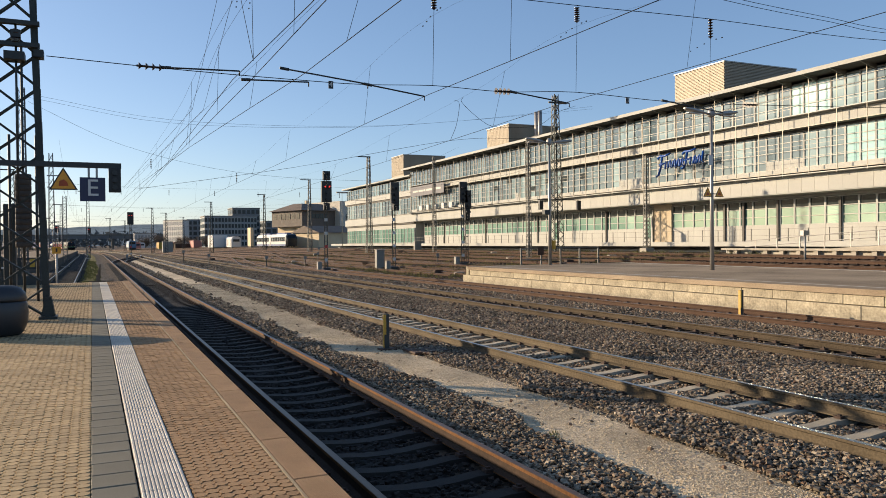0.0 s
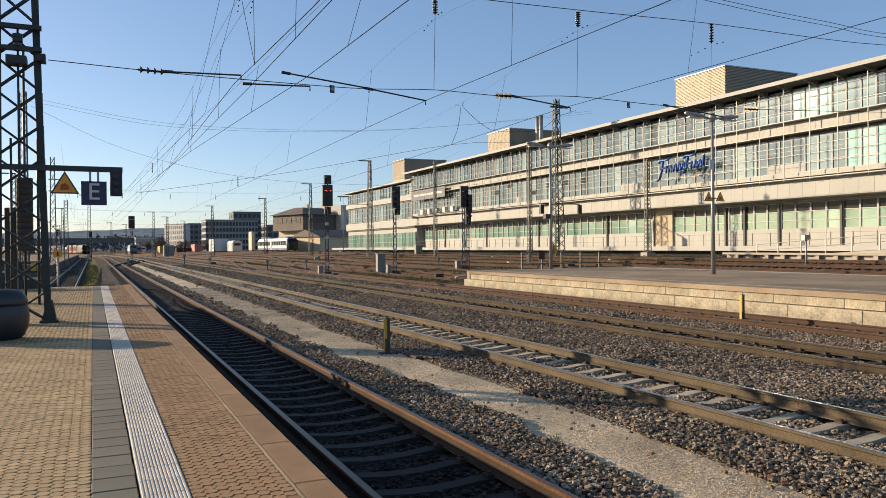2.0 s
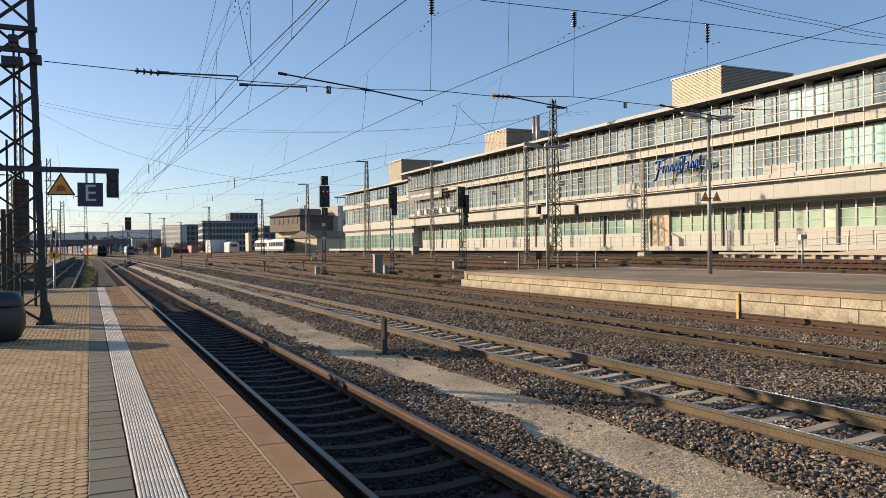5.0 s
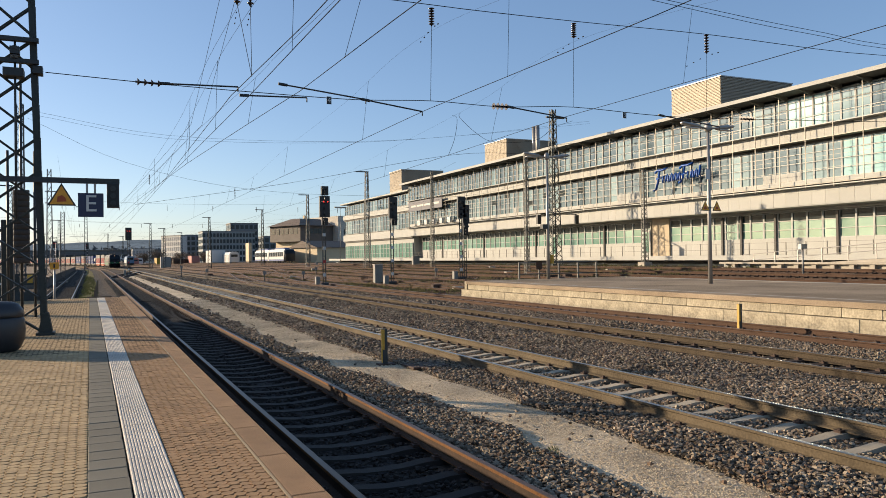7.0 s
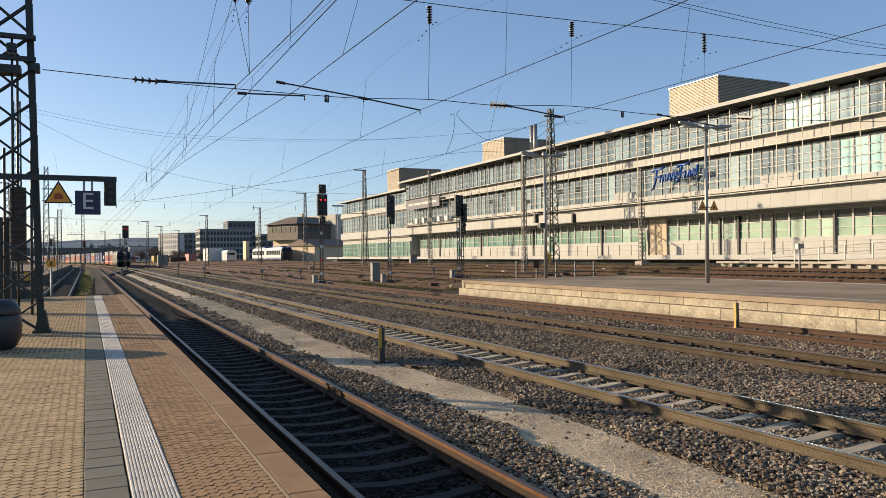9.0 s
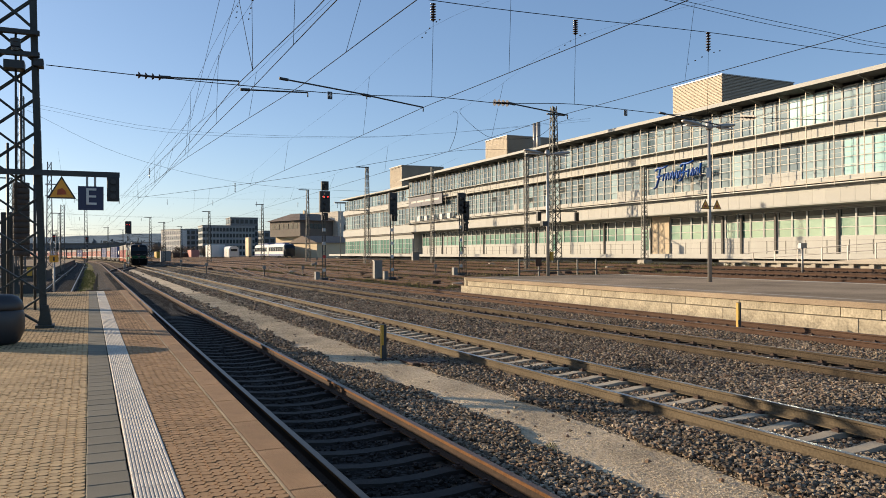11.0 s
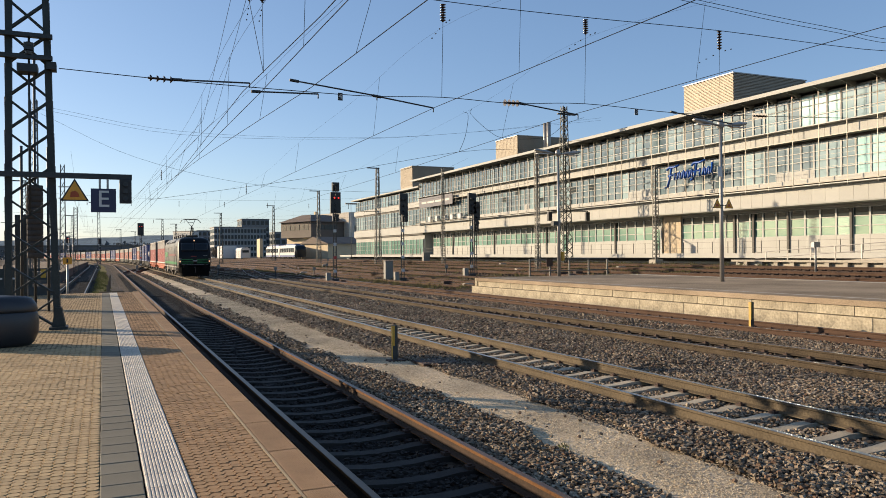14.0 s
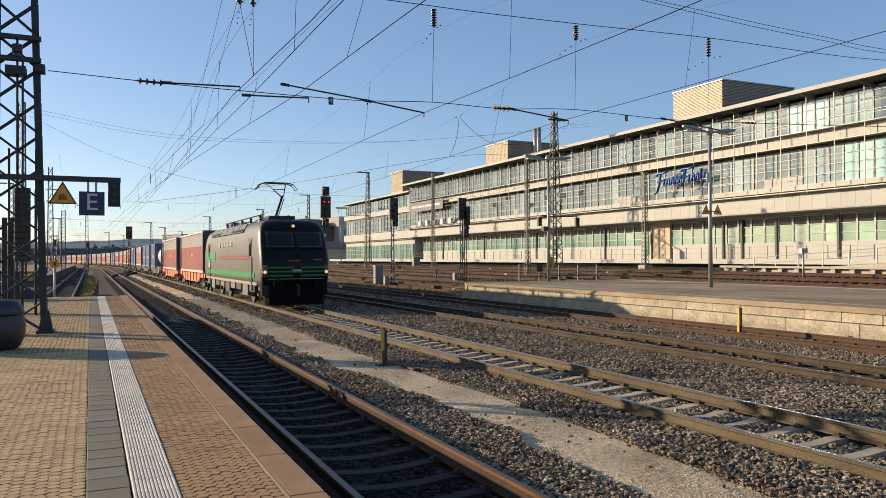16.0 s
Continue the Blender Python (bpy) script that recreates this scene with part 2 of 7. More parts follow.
def tube(bm, pts, r, n=5, r1=None, mi=0):
    """A round bar along points, thinning from r to r1."""
    pts = [Vector(p) for p in pts]
    rings = []
    for i, p in enumerate(pts):
        d = (pts[min(i + 1, len(pts) - 1)] - pts[max(i - 1, 0)]).normalized()
        a = d.orthogonal().normalized() if abs(d.z) < 0.95 else Vector((1, 0, 0))
        a = (a - d * a.dot(d)).normalized()
        b = d.cross(a)
        rr = r + ((r1 if r1 is not None else r) - r) * i / max(1, len(pts) - 1)
        rings.append([bm.verts.new(p + rr * (a * math.cos(k * math.tau / n) + b * math.sin(k * math.tau / n))) for k in range(n)])
    for s, t in zip(rings, rings[1:]):
        for k in range(n):
            f = bm.faces.new((s[k], s[(k + 1) % n], t[(k + 1) % n], t[k]))
            f.material_index, f.smooth = mi, n > 5
    bm.faces.new(rings[0][::-1]).material_index = mi
    bm.faces.new(rings[-1]).material_index = mi


def bar(bm, p, q, w, h=None, mi=0):
    """A square bar between two points."""
    tube(bm, (p, q), w * 0.7071, 4, mi=mi)


def lathe(bm, profile, n=16, cx=0.0, cy=0.0, mi=0):
    """Turned shape about a vertical axis, profile of (radius, z)."""
    rings = [[bm.verts.new((cx + r * math.cos(k * math.tau / n), cy + r * math.sin(k * math.tau / n), z)) for k in range(n)] for r, z in profile]
    for s, t in zip(rings, rings[1:]):
        for k in range(n):
            f = bm.faces.new((s[k], s[(k + 1) % n], t[(k + 1) % n], t[k]))
            f.smooth, f.material_index = True, mi
    bm.faces.new(rings[0][::-1]), bm.faces.new(rings[-1])


def poly_prism(bm, pts, axis, a, b, mi=0):
    """Outline pts (2D) pushed from a to b along axis 'x', 'y' or 'z'."""
    def at(u, v, w):
        return {"x": (w, u, v), "y": (u, w, v), "z": (u, v, w)}[axis]
    lo, hi = [bm.verts.new(at(u, v, a)) for u, v in pts], [bm.verts.new(at(u, v, b)) for u, v in pts]
    k = len(pts)
    for i in range(k):
        bm.faces.new((lo[i], lo[(i + 1) % k], hi[(i + 1) % k], hi[i])).material_index = mi
    bm.faces.new(lo[::-1]).material_index = mi
    bm.faces.new(hi).material_index = mi


def mesh(name, bm, *mats, fix=True):
    if fix:
        bmesh.ops.recalc_face_normals(bm, faces=bm.faces)
    me = bpy.data.meshes.new(name)
    bm.to_mesh(me)
    bm.free()
    for m in mats:
        me.materials.append(m)
    return me


def part(name, bm, material, parent=None, label=""):
    """One mesh object under a thing or a part."""
    mats = material if isinstance(material, (list, tuple)) else [material]
    ob = new(name, mesh(name, bm, *mats))
    ob.parent = parent
    return tagged(ob, label)


def piece(name, me, parent, m):
    ob = new(name, me)
    ob.parent = parent
    ob.matrix_basis = m
    return ob


def thing(name, label, category, x=0, y=0, z=0, rz=0, group="", kind=""):
    ob = new(name)
    ob.empty_display_size = 0.2
    ob.matrix_basis = pose(x, y, z, 0, 0, rz)
    return tagged(ob, label, category, group, kind)


def boxed(name, material, parent, *dims, label="", bevel=0.0):
    bm = bmesh.new()
    box(bm, *dims)
    if bevel:
        bmesh.ops.bevel(bm, geom=bm.edges[:], offset=bevel, segments=2, affect="EDGES", profile=0.5)
    return part(name, bm, material, parent, label)


# ---- the plan ----
BEND_Y, BEND_R = 170.0, 1446.0


def bend(y):
    """How far the lines swing to the left beyond the straight."""
    return 0.0 if y < BEND_Y else (y - BEND_Y) ** 2 / (2 * BEND_R)


def level(x):
    """Ground level across the lines; the goods yard lies higher."""
    return -0.24 + max(0.0, min(1.0, (x - 24) / 22)) * 1.2


PLAT = 0.74
T1, T2, T3, T4 = 2.94, 8.03, 13.1, 17.3
# ---- ground, tracks, platforms ----


def build_ground():
    xs = [-3000, -900, -300, -120, -60, -30, -12, -5, 0, 5, 10, 15, 20, 24, 28, 32, 36, 40, 46, 55, 80, 150, 400, 1000, 3000]
    ys = [-300, -60, -20, 0, 10, 20, 30, 40, 55, 70, 90, 120, 170, 250, 350, 500, 800, 1500, 3500]
    bm = bmesh.new()
    grid = [[bm.verts.new((x, y, level(x))) for x in xs] for y in ys]
    for j in range(len(ys) - 1):
        for i in range(len(xs) - 1):
            bm.faces.new((grid[j][i], grid[j][i + 1], grid[j + 1][i + 1], grid[j + 1][i]))
    tagged(part("ground", bm, M["yard"]), "rusty brown gravel ground of a railway yard", "ground", kind="structure")


def wander(y):
    """The grit path strays a little where it is walked most."""
    return math.sin((y - 6) * 0.33) * math.exp(-max(0.0, y - 12) / 6)


def strip(name, label, material, x0, x1, y0, y1, z, step=1.0, wob=0.0, follow=True, sway=0.0, sink=0.06):
    """A long sheet of gravel laid over the ground."""
    bm = bmesh.new()
    rows = []
    y = y0
    while y <= y1 + 0.01:
        o = bend(y) if follow else 0
        a = wob * noise.noise((y * 0.35, x0, 0))
        b = wob * noise.noise((y * 0.35, x1, 7)) + sway * wander(y)
        a += sway * wander(y)
        n = max(5, int((x1 - x0) / 0.5)) if y < 60 else 2
        row = []
        for k in range(n + 1):
            x = x0 + a + (x1 + b - x0 - a) * k / n
            edge = 0 if 0 < k < n else -sink
            row.append((x - o, y, z + edge + 0.016 * noise.noise((x * 1.3, y * 1.3, 3)) + (level(x) - level(0))))
        rows.append(row)
        y += step if y < 60 else step * 8
    vs = [[bm.verts.new(p) for p in r] for r in rows]
    for r, s in zip(vs, vs[1:]):
        if len(r) == len(s):
            for k in range(len(r) - 1):
                bm.faces.new((r[k], r[k + 1], s[k + 1], s[k]))
        else:
            bm.faces.new([r[0]] + [*r[1:]] + s[::-1])
    ob = tagged(part(name, bm, material), label, name.replace("_", " "), kind="structure")
    for f in ob.data.polygons:
        f.use_smooth = True
        if f.normal.z < 0:
            f.flip()
    return ob


RAIL = [(-0.075, -0.172), (0.075, -0.172), (0.075, -0.158), (0.014, -0.135), (0.012, -0.05), (0.036, -0.036), (0.036, -0.004), (0.03, 0.0),
        (-0.03, 0.0), (-0.036, -0.004), (-0.036, -0.036), (-0.012, -0.05), (-0.014, -0.135), (-0.075, -0.158)]


def rail(parent, x, y0, y1, top, z0, side, web=None):
    bm = bmesh.new()
    ys = [y0]
    while ys[-1] < y1:
        ys.append(min(y1, max(ys[-1] + 12, 12) if ys[-1] < BEND_Y else ys[-1] + 15))
    rings = [[bm.verts.new((x + u - bend(y), y, v + z0)) for u, v in RAIL] for y in ys]
    k = len(RAIL)
    for a, b in zip(rings, rings[1:]):
        for i in range(k):
            bm.faces.new((a[i], a[(i + 1) % k], b[(i + 1) % k], b[i])).material_index = 1 if i in (6, 7, 8) else 2 if web and i in (2, 3, 4, 10, 11, 12) else 0
    bm.faces.new(rings[0]), bm.faces.new(rings[-1])
    return part("rail", bm, [side, top] + ([web] if web else []), parent)


def sleeper_mesh(wooden, material):
    bm = bmesh.new()
    if wooden:
        box(bm, -1.3, 1.3, -0.13, 0.13, -0.36, -0.178)
        bmesh.ops.bevel(bm, geom=bm.edges[:], offset=0.012, segments=1, affect="EDGES")
        return mesh("sleeper", bm, material)
    prof = [(-1.3, -0.21), (-1.0, -0.178), (-0.5, -0.178), (-0.25, -0.205), (0, -0.212), (0.25, -0.205), (0.5, -0.178), (1.0, -0.178), (1.3, -0.21)]
    rows = [[bm.verts.new((x, s * (w if x else w), z)) for s, w in ((-1, 0.125), (-1, 0.09), (1, 0.09), (1, 0.125)) for z in ([z0 - 0.16] if w == 0.125 else [z0])] for x, z0 in prof]
    for a, b in zip(rows, rows[1:]):
        for k in range(3):
            bm.faces.new((a[k], b[k], b[k + 1], a[k + 1]))
    bm.faces.new(rows[0]), bm.faces.new(rows[-1])
    return mesh("sleeper", bm, material)


def clip_bm(bm, x, y, z0):
    for s in (-1, 1):
        for e in (-1, 1):
            cx = x + s * 0.7535 + e * 0.105
            box(bm, cx - 0.045, cx + 0.045, y - 0.05, y + 0.05, z0 - 0.18, z0 - 0.145)
            box(bm, cx - 0.02, cx + 0.02, y - 0.022, y + 0.022, z0 - 0.145, z0 - 0.125)


def track(label, x, y0, y1, wooden=False, top=None, singles=0, dense_to=110, z0=0.0, bed=None, side=None, web=None):
    th = thing("railway_track", label, "railway track", group="tracks of the station", kind="structure")
    for s in (-1, 1):
        rail(th, x + s * 0.7535, y0, y1, top or M["railtop"], z0, side or M["rust"], web)
    bed = bed or M["wood" if wooden else "sleeper"]
    me = sleeper_mesh(wooden, bed)
    far, clips = bmesh.new(), bmesh.new()
    y, i = math.ceil(max(y0, -8) / 0.62) * 0.62, 0
    while y < min(y1, dense_to):
        if i < singles:
            piece("sleeper", me, th, pose(x, y, z0, 0, 0, random.uniform(-0.6, 0.6)))
        else:
            box(far, x - 1.3 - bend(y), x + 1.3 - bend(y), y - 0.12, y + 0.12, z0 - 0.32, z0 - 0.18)
        if y < 50:
            clip_bm(clips, x, y, z0)
        y += 0.62
        i += 1
    tagged(part("sleeper_row", far, bed, th), kind="stuff")
    if clips.verts:
        tagged(part("rail_fastenings", clips, M["clip"], th), kind="stuff")
    else:
        clips.free()
    return th


def rubble(name, label, material, pos, size, z, seed):
    """Broken stones as one mesh: positions, half sizes and levels."""
    rng = np.random.default_rng(seed)
    n = len(pos)
    base = np.array([(-1, -1, -0.7), (1, -1, -0.7), (1, 1, -0.7), (-1, 1, -0.7), (-0.8, -0.8, 0.8), (0.8, -0.8, 0.8), (0.8, 0.8, 0.8), (-0.8, 0.8, 0.8)])
    v = base[None] * (1 + rng.uniform(-0.5, 0.3, (n, 8, 3)))
    a, b = rng.uniform(0, math.tau, n), rng.uniform(-0.8, 0.8, n)
    ca, sa, cb, sb = np.cos(a)[:, None], np.sin(a)[:, None], np.cos(b)[:, None], np.sin(b)[:, None]
    x, y, w = v[..., 0], v[..., 1], v[..., 2]
    y, w = y * cb - w * sb, y * sb + w * cb
    x, y = x * ca - y * sa, x * sa + y * ca
    v = np.stack((x * size[:, None] + pos[:, :1], y * size[:, None] + pos[:, 1:], w * size[:, None] * 0.7 + z[:, None]), -1).reshape(-1, 3)
    f = np.array([(3, 2, 1, 0), (4, 5, 6, 7), (0, 1, 5, 4), (1, 2, 6, 5), (2, 3, 7, 6), (3, 0, 4, 7)])
    f = (f[None] + (np.arange(n) * 8)[:, None, None]).reshape(-1, 4)
    me = bpy.data.meshes.new(name)
    me.from_pydata(v, [], f)
    me.materials.append(material)
    tagged(new(name, me), label, "ballast", kind="stuff")


def stones():
    """Loose broken stone lying between the near tracks."""
    rng = np.random.default_rng(4)
    zones = [(3.75, 14.5, 4.2, 11.0, 760), (3.75, 18.4, 11.0, 18.0, 400), (3.75, 18.4, 18.0, 32.0, 150), (14.5, 18.4, 7.0, 11.0, 420), (3.75, 18.4, 32.0, 62.0, 40), (3.75, 18.4, 62.0, 110.0, 16)]
    pos = np.concatenate([np.column_stack((rng.uniform(x0, x1, k), rng.uniform(y0, y1, k))) for x0, x1, y0, y1, d in zones for k in [int((x1 - x0) * (y1 - y0) * d)]])
    keep = np.ones(len(pos), bool)
    # the path of pale grit stays clear, rails and sleepers too
    mid = 5.4 + 0.25 * np.sin((pos[:, 1] - 6) * 0.33) * np.exp(-np.maximum(0, pos[:, 1] - 12) / 6) + 0.08 * np.sin(pos[:, 1] * 2.3)
    keep &= ~((np.abs(pos[:, 0] - mid) < 0.62 + 0.05 * np.sin(pos[:, 1] * 4.1) + 0.05 * np.sin(pos[:, 1] * 1.7)) & (rng.random(len(pos)) < 0.994))
    deep = np.zeros(len(pos))
    for tx in (T1, T2, T3, T4):
        for s in (-1, 1):
            keep &= np.abs(pos[:, 0] - tx - s * 0.7535) > 0.11
        on = np.abs(pos[:, 0] - tx) < 0.75
        deep = np.where(on, 1.0, deep)
        ph = np.abs((pos[:, 1] / 0.62 + 0.5) % 1 - 0.5) * 0.62
        keep &= ~(on & (ph < 0.12))
    pos, deep = pos[keep], deep[keep]
    n = len(pos)
    size = rng.uniform(0.012, 0.029, n) * np.where(pos[:, 1] > 62, 2.9, np.where(pos[:, 1] > 32, 2.1, np.where(pos[:, 1] > 18, 1.4, 1.0)))
    hump = 0.02 * np.sin(pos[:, 0] * 2.1) * np.sin(pos[:, 1] * 1.3)
    rubble("ballast_stones", "grey and brown broken ballast stones between the rails", M["stone"], pos, size, -0.158 - 0.066 * deep + hump + rng.uniform(-0.02, 0.025, n), 5)
    # coarse rusty stone of the goods yard
    n = 16000
    pos = np.column_stack((rng.uniform(19.0, 46.0, n), 44 + 90 * rng.random(n) ** 1.4))
    yz = -0.24 + np.clip((pos[:, 0] - 24) / 22, 0, 1) * 1.2
    rubble("yard_stones", "coarse rusty stones strewn over the goods yard", M["yardstone"], pos, rng.uniform(0.03, 0.075, n), yz + 0.01, 7)
    # stones in the platform track, its shade put into their dark colour
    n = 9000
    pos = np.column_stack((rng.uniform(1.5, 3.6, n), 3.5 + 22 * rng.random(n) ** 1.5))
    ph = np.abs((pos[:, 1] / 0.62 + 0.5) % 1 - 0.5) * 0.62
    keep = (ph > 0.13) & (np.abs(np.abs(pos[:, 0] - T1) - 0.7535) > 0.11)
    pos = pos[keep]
    rubble("oily_stones", "shade-darkened ballast stones in the platform track", M["shadestone"], pos, rng.uniform(0.018, 0.036, len(pos)), -0.222 + rng.uniform(-0.02, 0.02, len(pos)), 6)


def grit():
    """Fine pale grit lying loose on the service path."""
    rng = np.random.default_rng(9)
    n = 52000
    y = 4.6 + 42 * rng.random(n) ** 2.4
    x = 5.4 + 0.25 * np.sin((y - 6) * 0.33) * np.exp(-np.maximum(0, y - 12) / 6) + np.clip(rng.normal(0, 0.38, n), -0.85, 0.85)
    s = rng.uniform(0.005, 0.012, n) * (1 + np.maximum(0, y - 10) / 14)
    base = np.array([(-1, -1, 0), (1, -1, 0), (0, 1.2, 0), (0, 0, 1.3)])
    v = base[None] * (1 + rng.uniform(-0.4, 0.4, (n, 4, 3)))
    a = rng.uniform(0, math.tau, n)[:, None]
    vx, vy = v[..., 0] * np.cos(a) - v[..., 1] * np.sin(a), v[..., 0] * np.sin(a) + v[..., 1] * np.cos(a)
    v = np.stack((vx * s[:, None] + x[:, None], vy * s[:, None] + y[:, None], v[..., 2] * s[:, None] * 0.4 - 0.188 + rng.uniform(-0.008, 0.01, (n, 1))), -1).reshape(-1, 3)
    f = (np.array([(2, 1, 0), (0, 1, 3), (1, 2, 3), (2, 0, 3)])[None] + (np.arange(n) * 4)[:, None, None]).reshape(-1, 3)
    me = bpy.data.meshes.new("path_grit")
    me.from_pydata(v, [], f)
    me.materials.append(stone_mat("loose pale grit", [(0.36, 0.28, 0.18), (0.88, 0.71, 0.48), (0.66, 0.52, 0.34), (1.0, 0.84, 0.60)]))
    tagged(new("path_grit", me), "fine pale grit lying on the service path", "grit", kind="stuff")


def paver_outline(w, a, d, c):
    """A wide six-sided paver with clipped corners: mean half width, taper, half depth, clip."""
    ring = [(-(w - a), -d), (w - a, -d), (w + a, 0), (w - a, d), (-(w - a), d), (-(w + a), 0)]
    out = []
    for k, p in enumerate(ring):
        p = Vector(p)
        for q in (Vector(ring[k - 1]), Vector(ring[(k + 1) % 6])):
            e = p + (q - p).normalized() * c
            out.append((e.x, e.y))
    return out


def near_platform():
    pf = thing("platform", "station platform paved in beige blocks with a ribbed white guide strip", "platform", kind="structure")
    boxed("platform_core", M["joint"], pf, -9.0, 1.06, -8.0, 32.2, -0.3, PLAT - 0.03)
    boxed("platform_wall", M["platwall"], pf, 1.06, 1.16, -8.0, 32.2, -0.3, PLAT - 0.1)
    # edge slabs with fine ribs
    bm = bmesh.new()
    box(bm, 1.065, 1.285, -0.494, 0.494, -0.1, 0)
    bmesh.ops.bevel(bm, geom=[e for e in bm.edges if all(abs(v.co.z) < 1e-6 for v in e.verts)], offset=0.008, segments=1, affect="EDGES")
    for k in range(16):
        x = 1.085 + k * 0.0122
        box(bm, x, x + 0.006, -0.49, 0.49, 0.0, 0.0012)
    me = mesh("edge_slab", bm, M["edge"])
    for k in range(38):
        piece("edge_slab", me, pf, pose(0, -5 + k, PLAT))
    boxed("edge_line", M["mortar"], pf, 1.045, 1.062, -6, 32.2, PLAT - 0.02, PLAT + 0.002, label="pale mortar line along the edge slabs")
    # smooth grey slabs
    bm = bmesh.new()
    box(bm, -0.025, 0.222, -0.131, 0.131, -0.05, 0)
    bmesh.ops.bevel(bm, geom=[e for e in bm.edges if all(abs(v.co.z) < 1e-6 for v in e.verts)], offset=0.006, segments=1, affect="EDGES")
    me = mesh("grey_slab", bm, M["greyslab"])
    for k in range(133):
        piece("grey_slab", me, pf, pose(random.uniform(-0.002, 0.002), -4.0 + k * 0.272, PLAT + random.uniform(-0.002, 0.001)))
    # ribbed white guide slabs
    bm = bmesh.new()
    box(bm, 0.232, 0.492, -0.147, 0.147, -0.05, -0.004)
    for k in range(12):
        x = 0.236 + k * 0.0213
        poly_prism(bm, [(x, -0.004), (x + 0.0155, -0.004), (x + 0.0125, 0.003), (x + 0.003, 0.003)], "y", -0.147, 0.147)
    me = mesh("guide_slab", bm, M["tactile"])
    for k in range(120):
        piece("guide_slab", me, pf, pose(random.uniform(-0.0006, 0.0006), -3.9 + k * 0.3, PLAT + random.uniform(-0.001, 0.002)))
    # interlocking pavers: nearest ones singly, the rest joined
    bm = bmesh.new()
    outline = np.array(paver_outline(0.0315, 0.0115, 0.0358, 0.0115))
    poly_prism(bm, [tuple(q) for q in outline], "z", -0.06, 0.0)
    me = mesh("paver", bm, M["paver_one"])
    k = len(outline)
    bm = bmesh.new()
    poly_prism(bm, [tuple(q) for q in outline], "z", -0.06, 0.0)
    worn = mesh("paver", bm, M["paver_worn"])
    for xa, xb, m in ((-0.045, -0.03, "paver"), (0.498, 0.515, "paver_worn"), (1.025, 1.042, "paver_worn")):
        boxed("border_mortar", M[m], pf, xa, xb, -4.0, 32.1, PLAT - 0.04, PLAT - 0.005)
    count = 0
    for x0, x1, ya, yb, stuff_mat, one in ((0.5, 1.04, -4.0, 32.1, M["paver_worn"], worn), (-4.6, -0.03, -4.0, 32.1, M["paver"], me)):
        verts, faces = [], []
        cols = int(round((x1 - x0) / 0.07))
        pitch = (x1 - x0) / cols
        for j in range(int((yb - ya) / 0.079)):
            for c in range(cols):
                x, y = x0 + pitch * (c + 0.5), ya + 0.079 * j + (0.0395 if c % 2 else 0)
                z = PLAT + 0.003 * noise.noise((x * 3, y * 3, 0)) + random.uniform(-0.002, 0.002)
                if x > 0.5 and 4.3 < y < 7.0 and count < 150 or -0.8 < x < 0 and 4.7 < y < 6.6 and count < 290:
                    piece("paver", one, pf, pose(x, y, z, random.uniform(-0.8, 0.8), random.uniform(-0.8, 0.8), 0))
                    count += 1
                    continue
                tx, ty = random.uniform(-0.012, 0.012), random.uniform(-0.012, 0.012)
                b = len(verts)
                if y > 13 or y < 3.2 or x < -2.2:
                    verts += [(x + u, y + v, z + u * tx + v * ty) for u, v in outline]
                    faces.append(list(range(b, b + k)))
                    continue
                verts += [(x + u, y + v, z + u * tx + v * ty) for u, v in outline] + [(x + u * 1.01, y + v * 1.01, z - 0.03) for u, v in outline]
                faces += [list(range(b, b + k))] + [[b + (i + 1) % k, b + i, b + k + i, b + k + (i + 1) % k] for i in range(k)]
        pm = bpy.data.meshes.new("paver_field")
        pm.from_pydata(verts, [], faces)
        pm.materials.append(stuff_mat)
        ob = new("paver_field", pm)
        ob.parent = pf
        tagged(ob, kind="stuff")


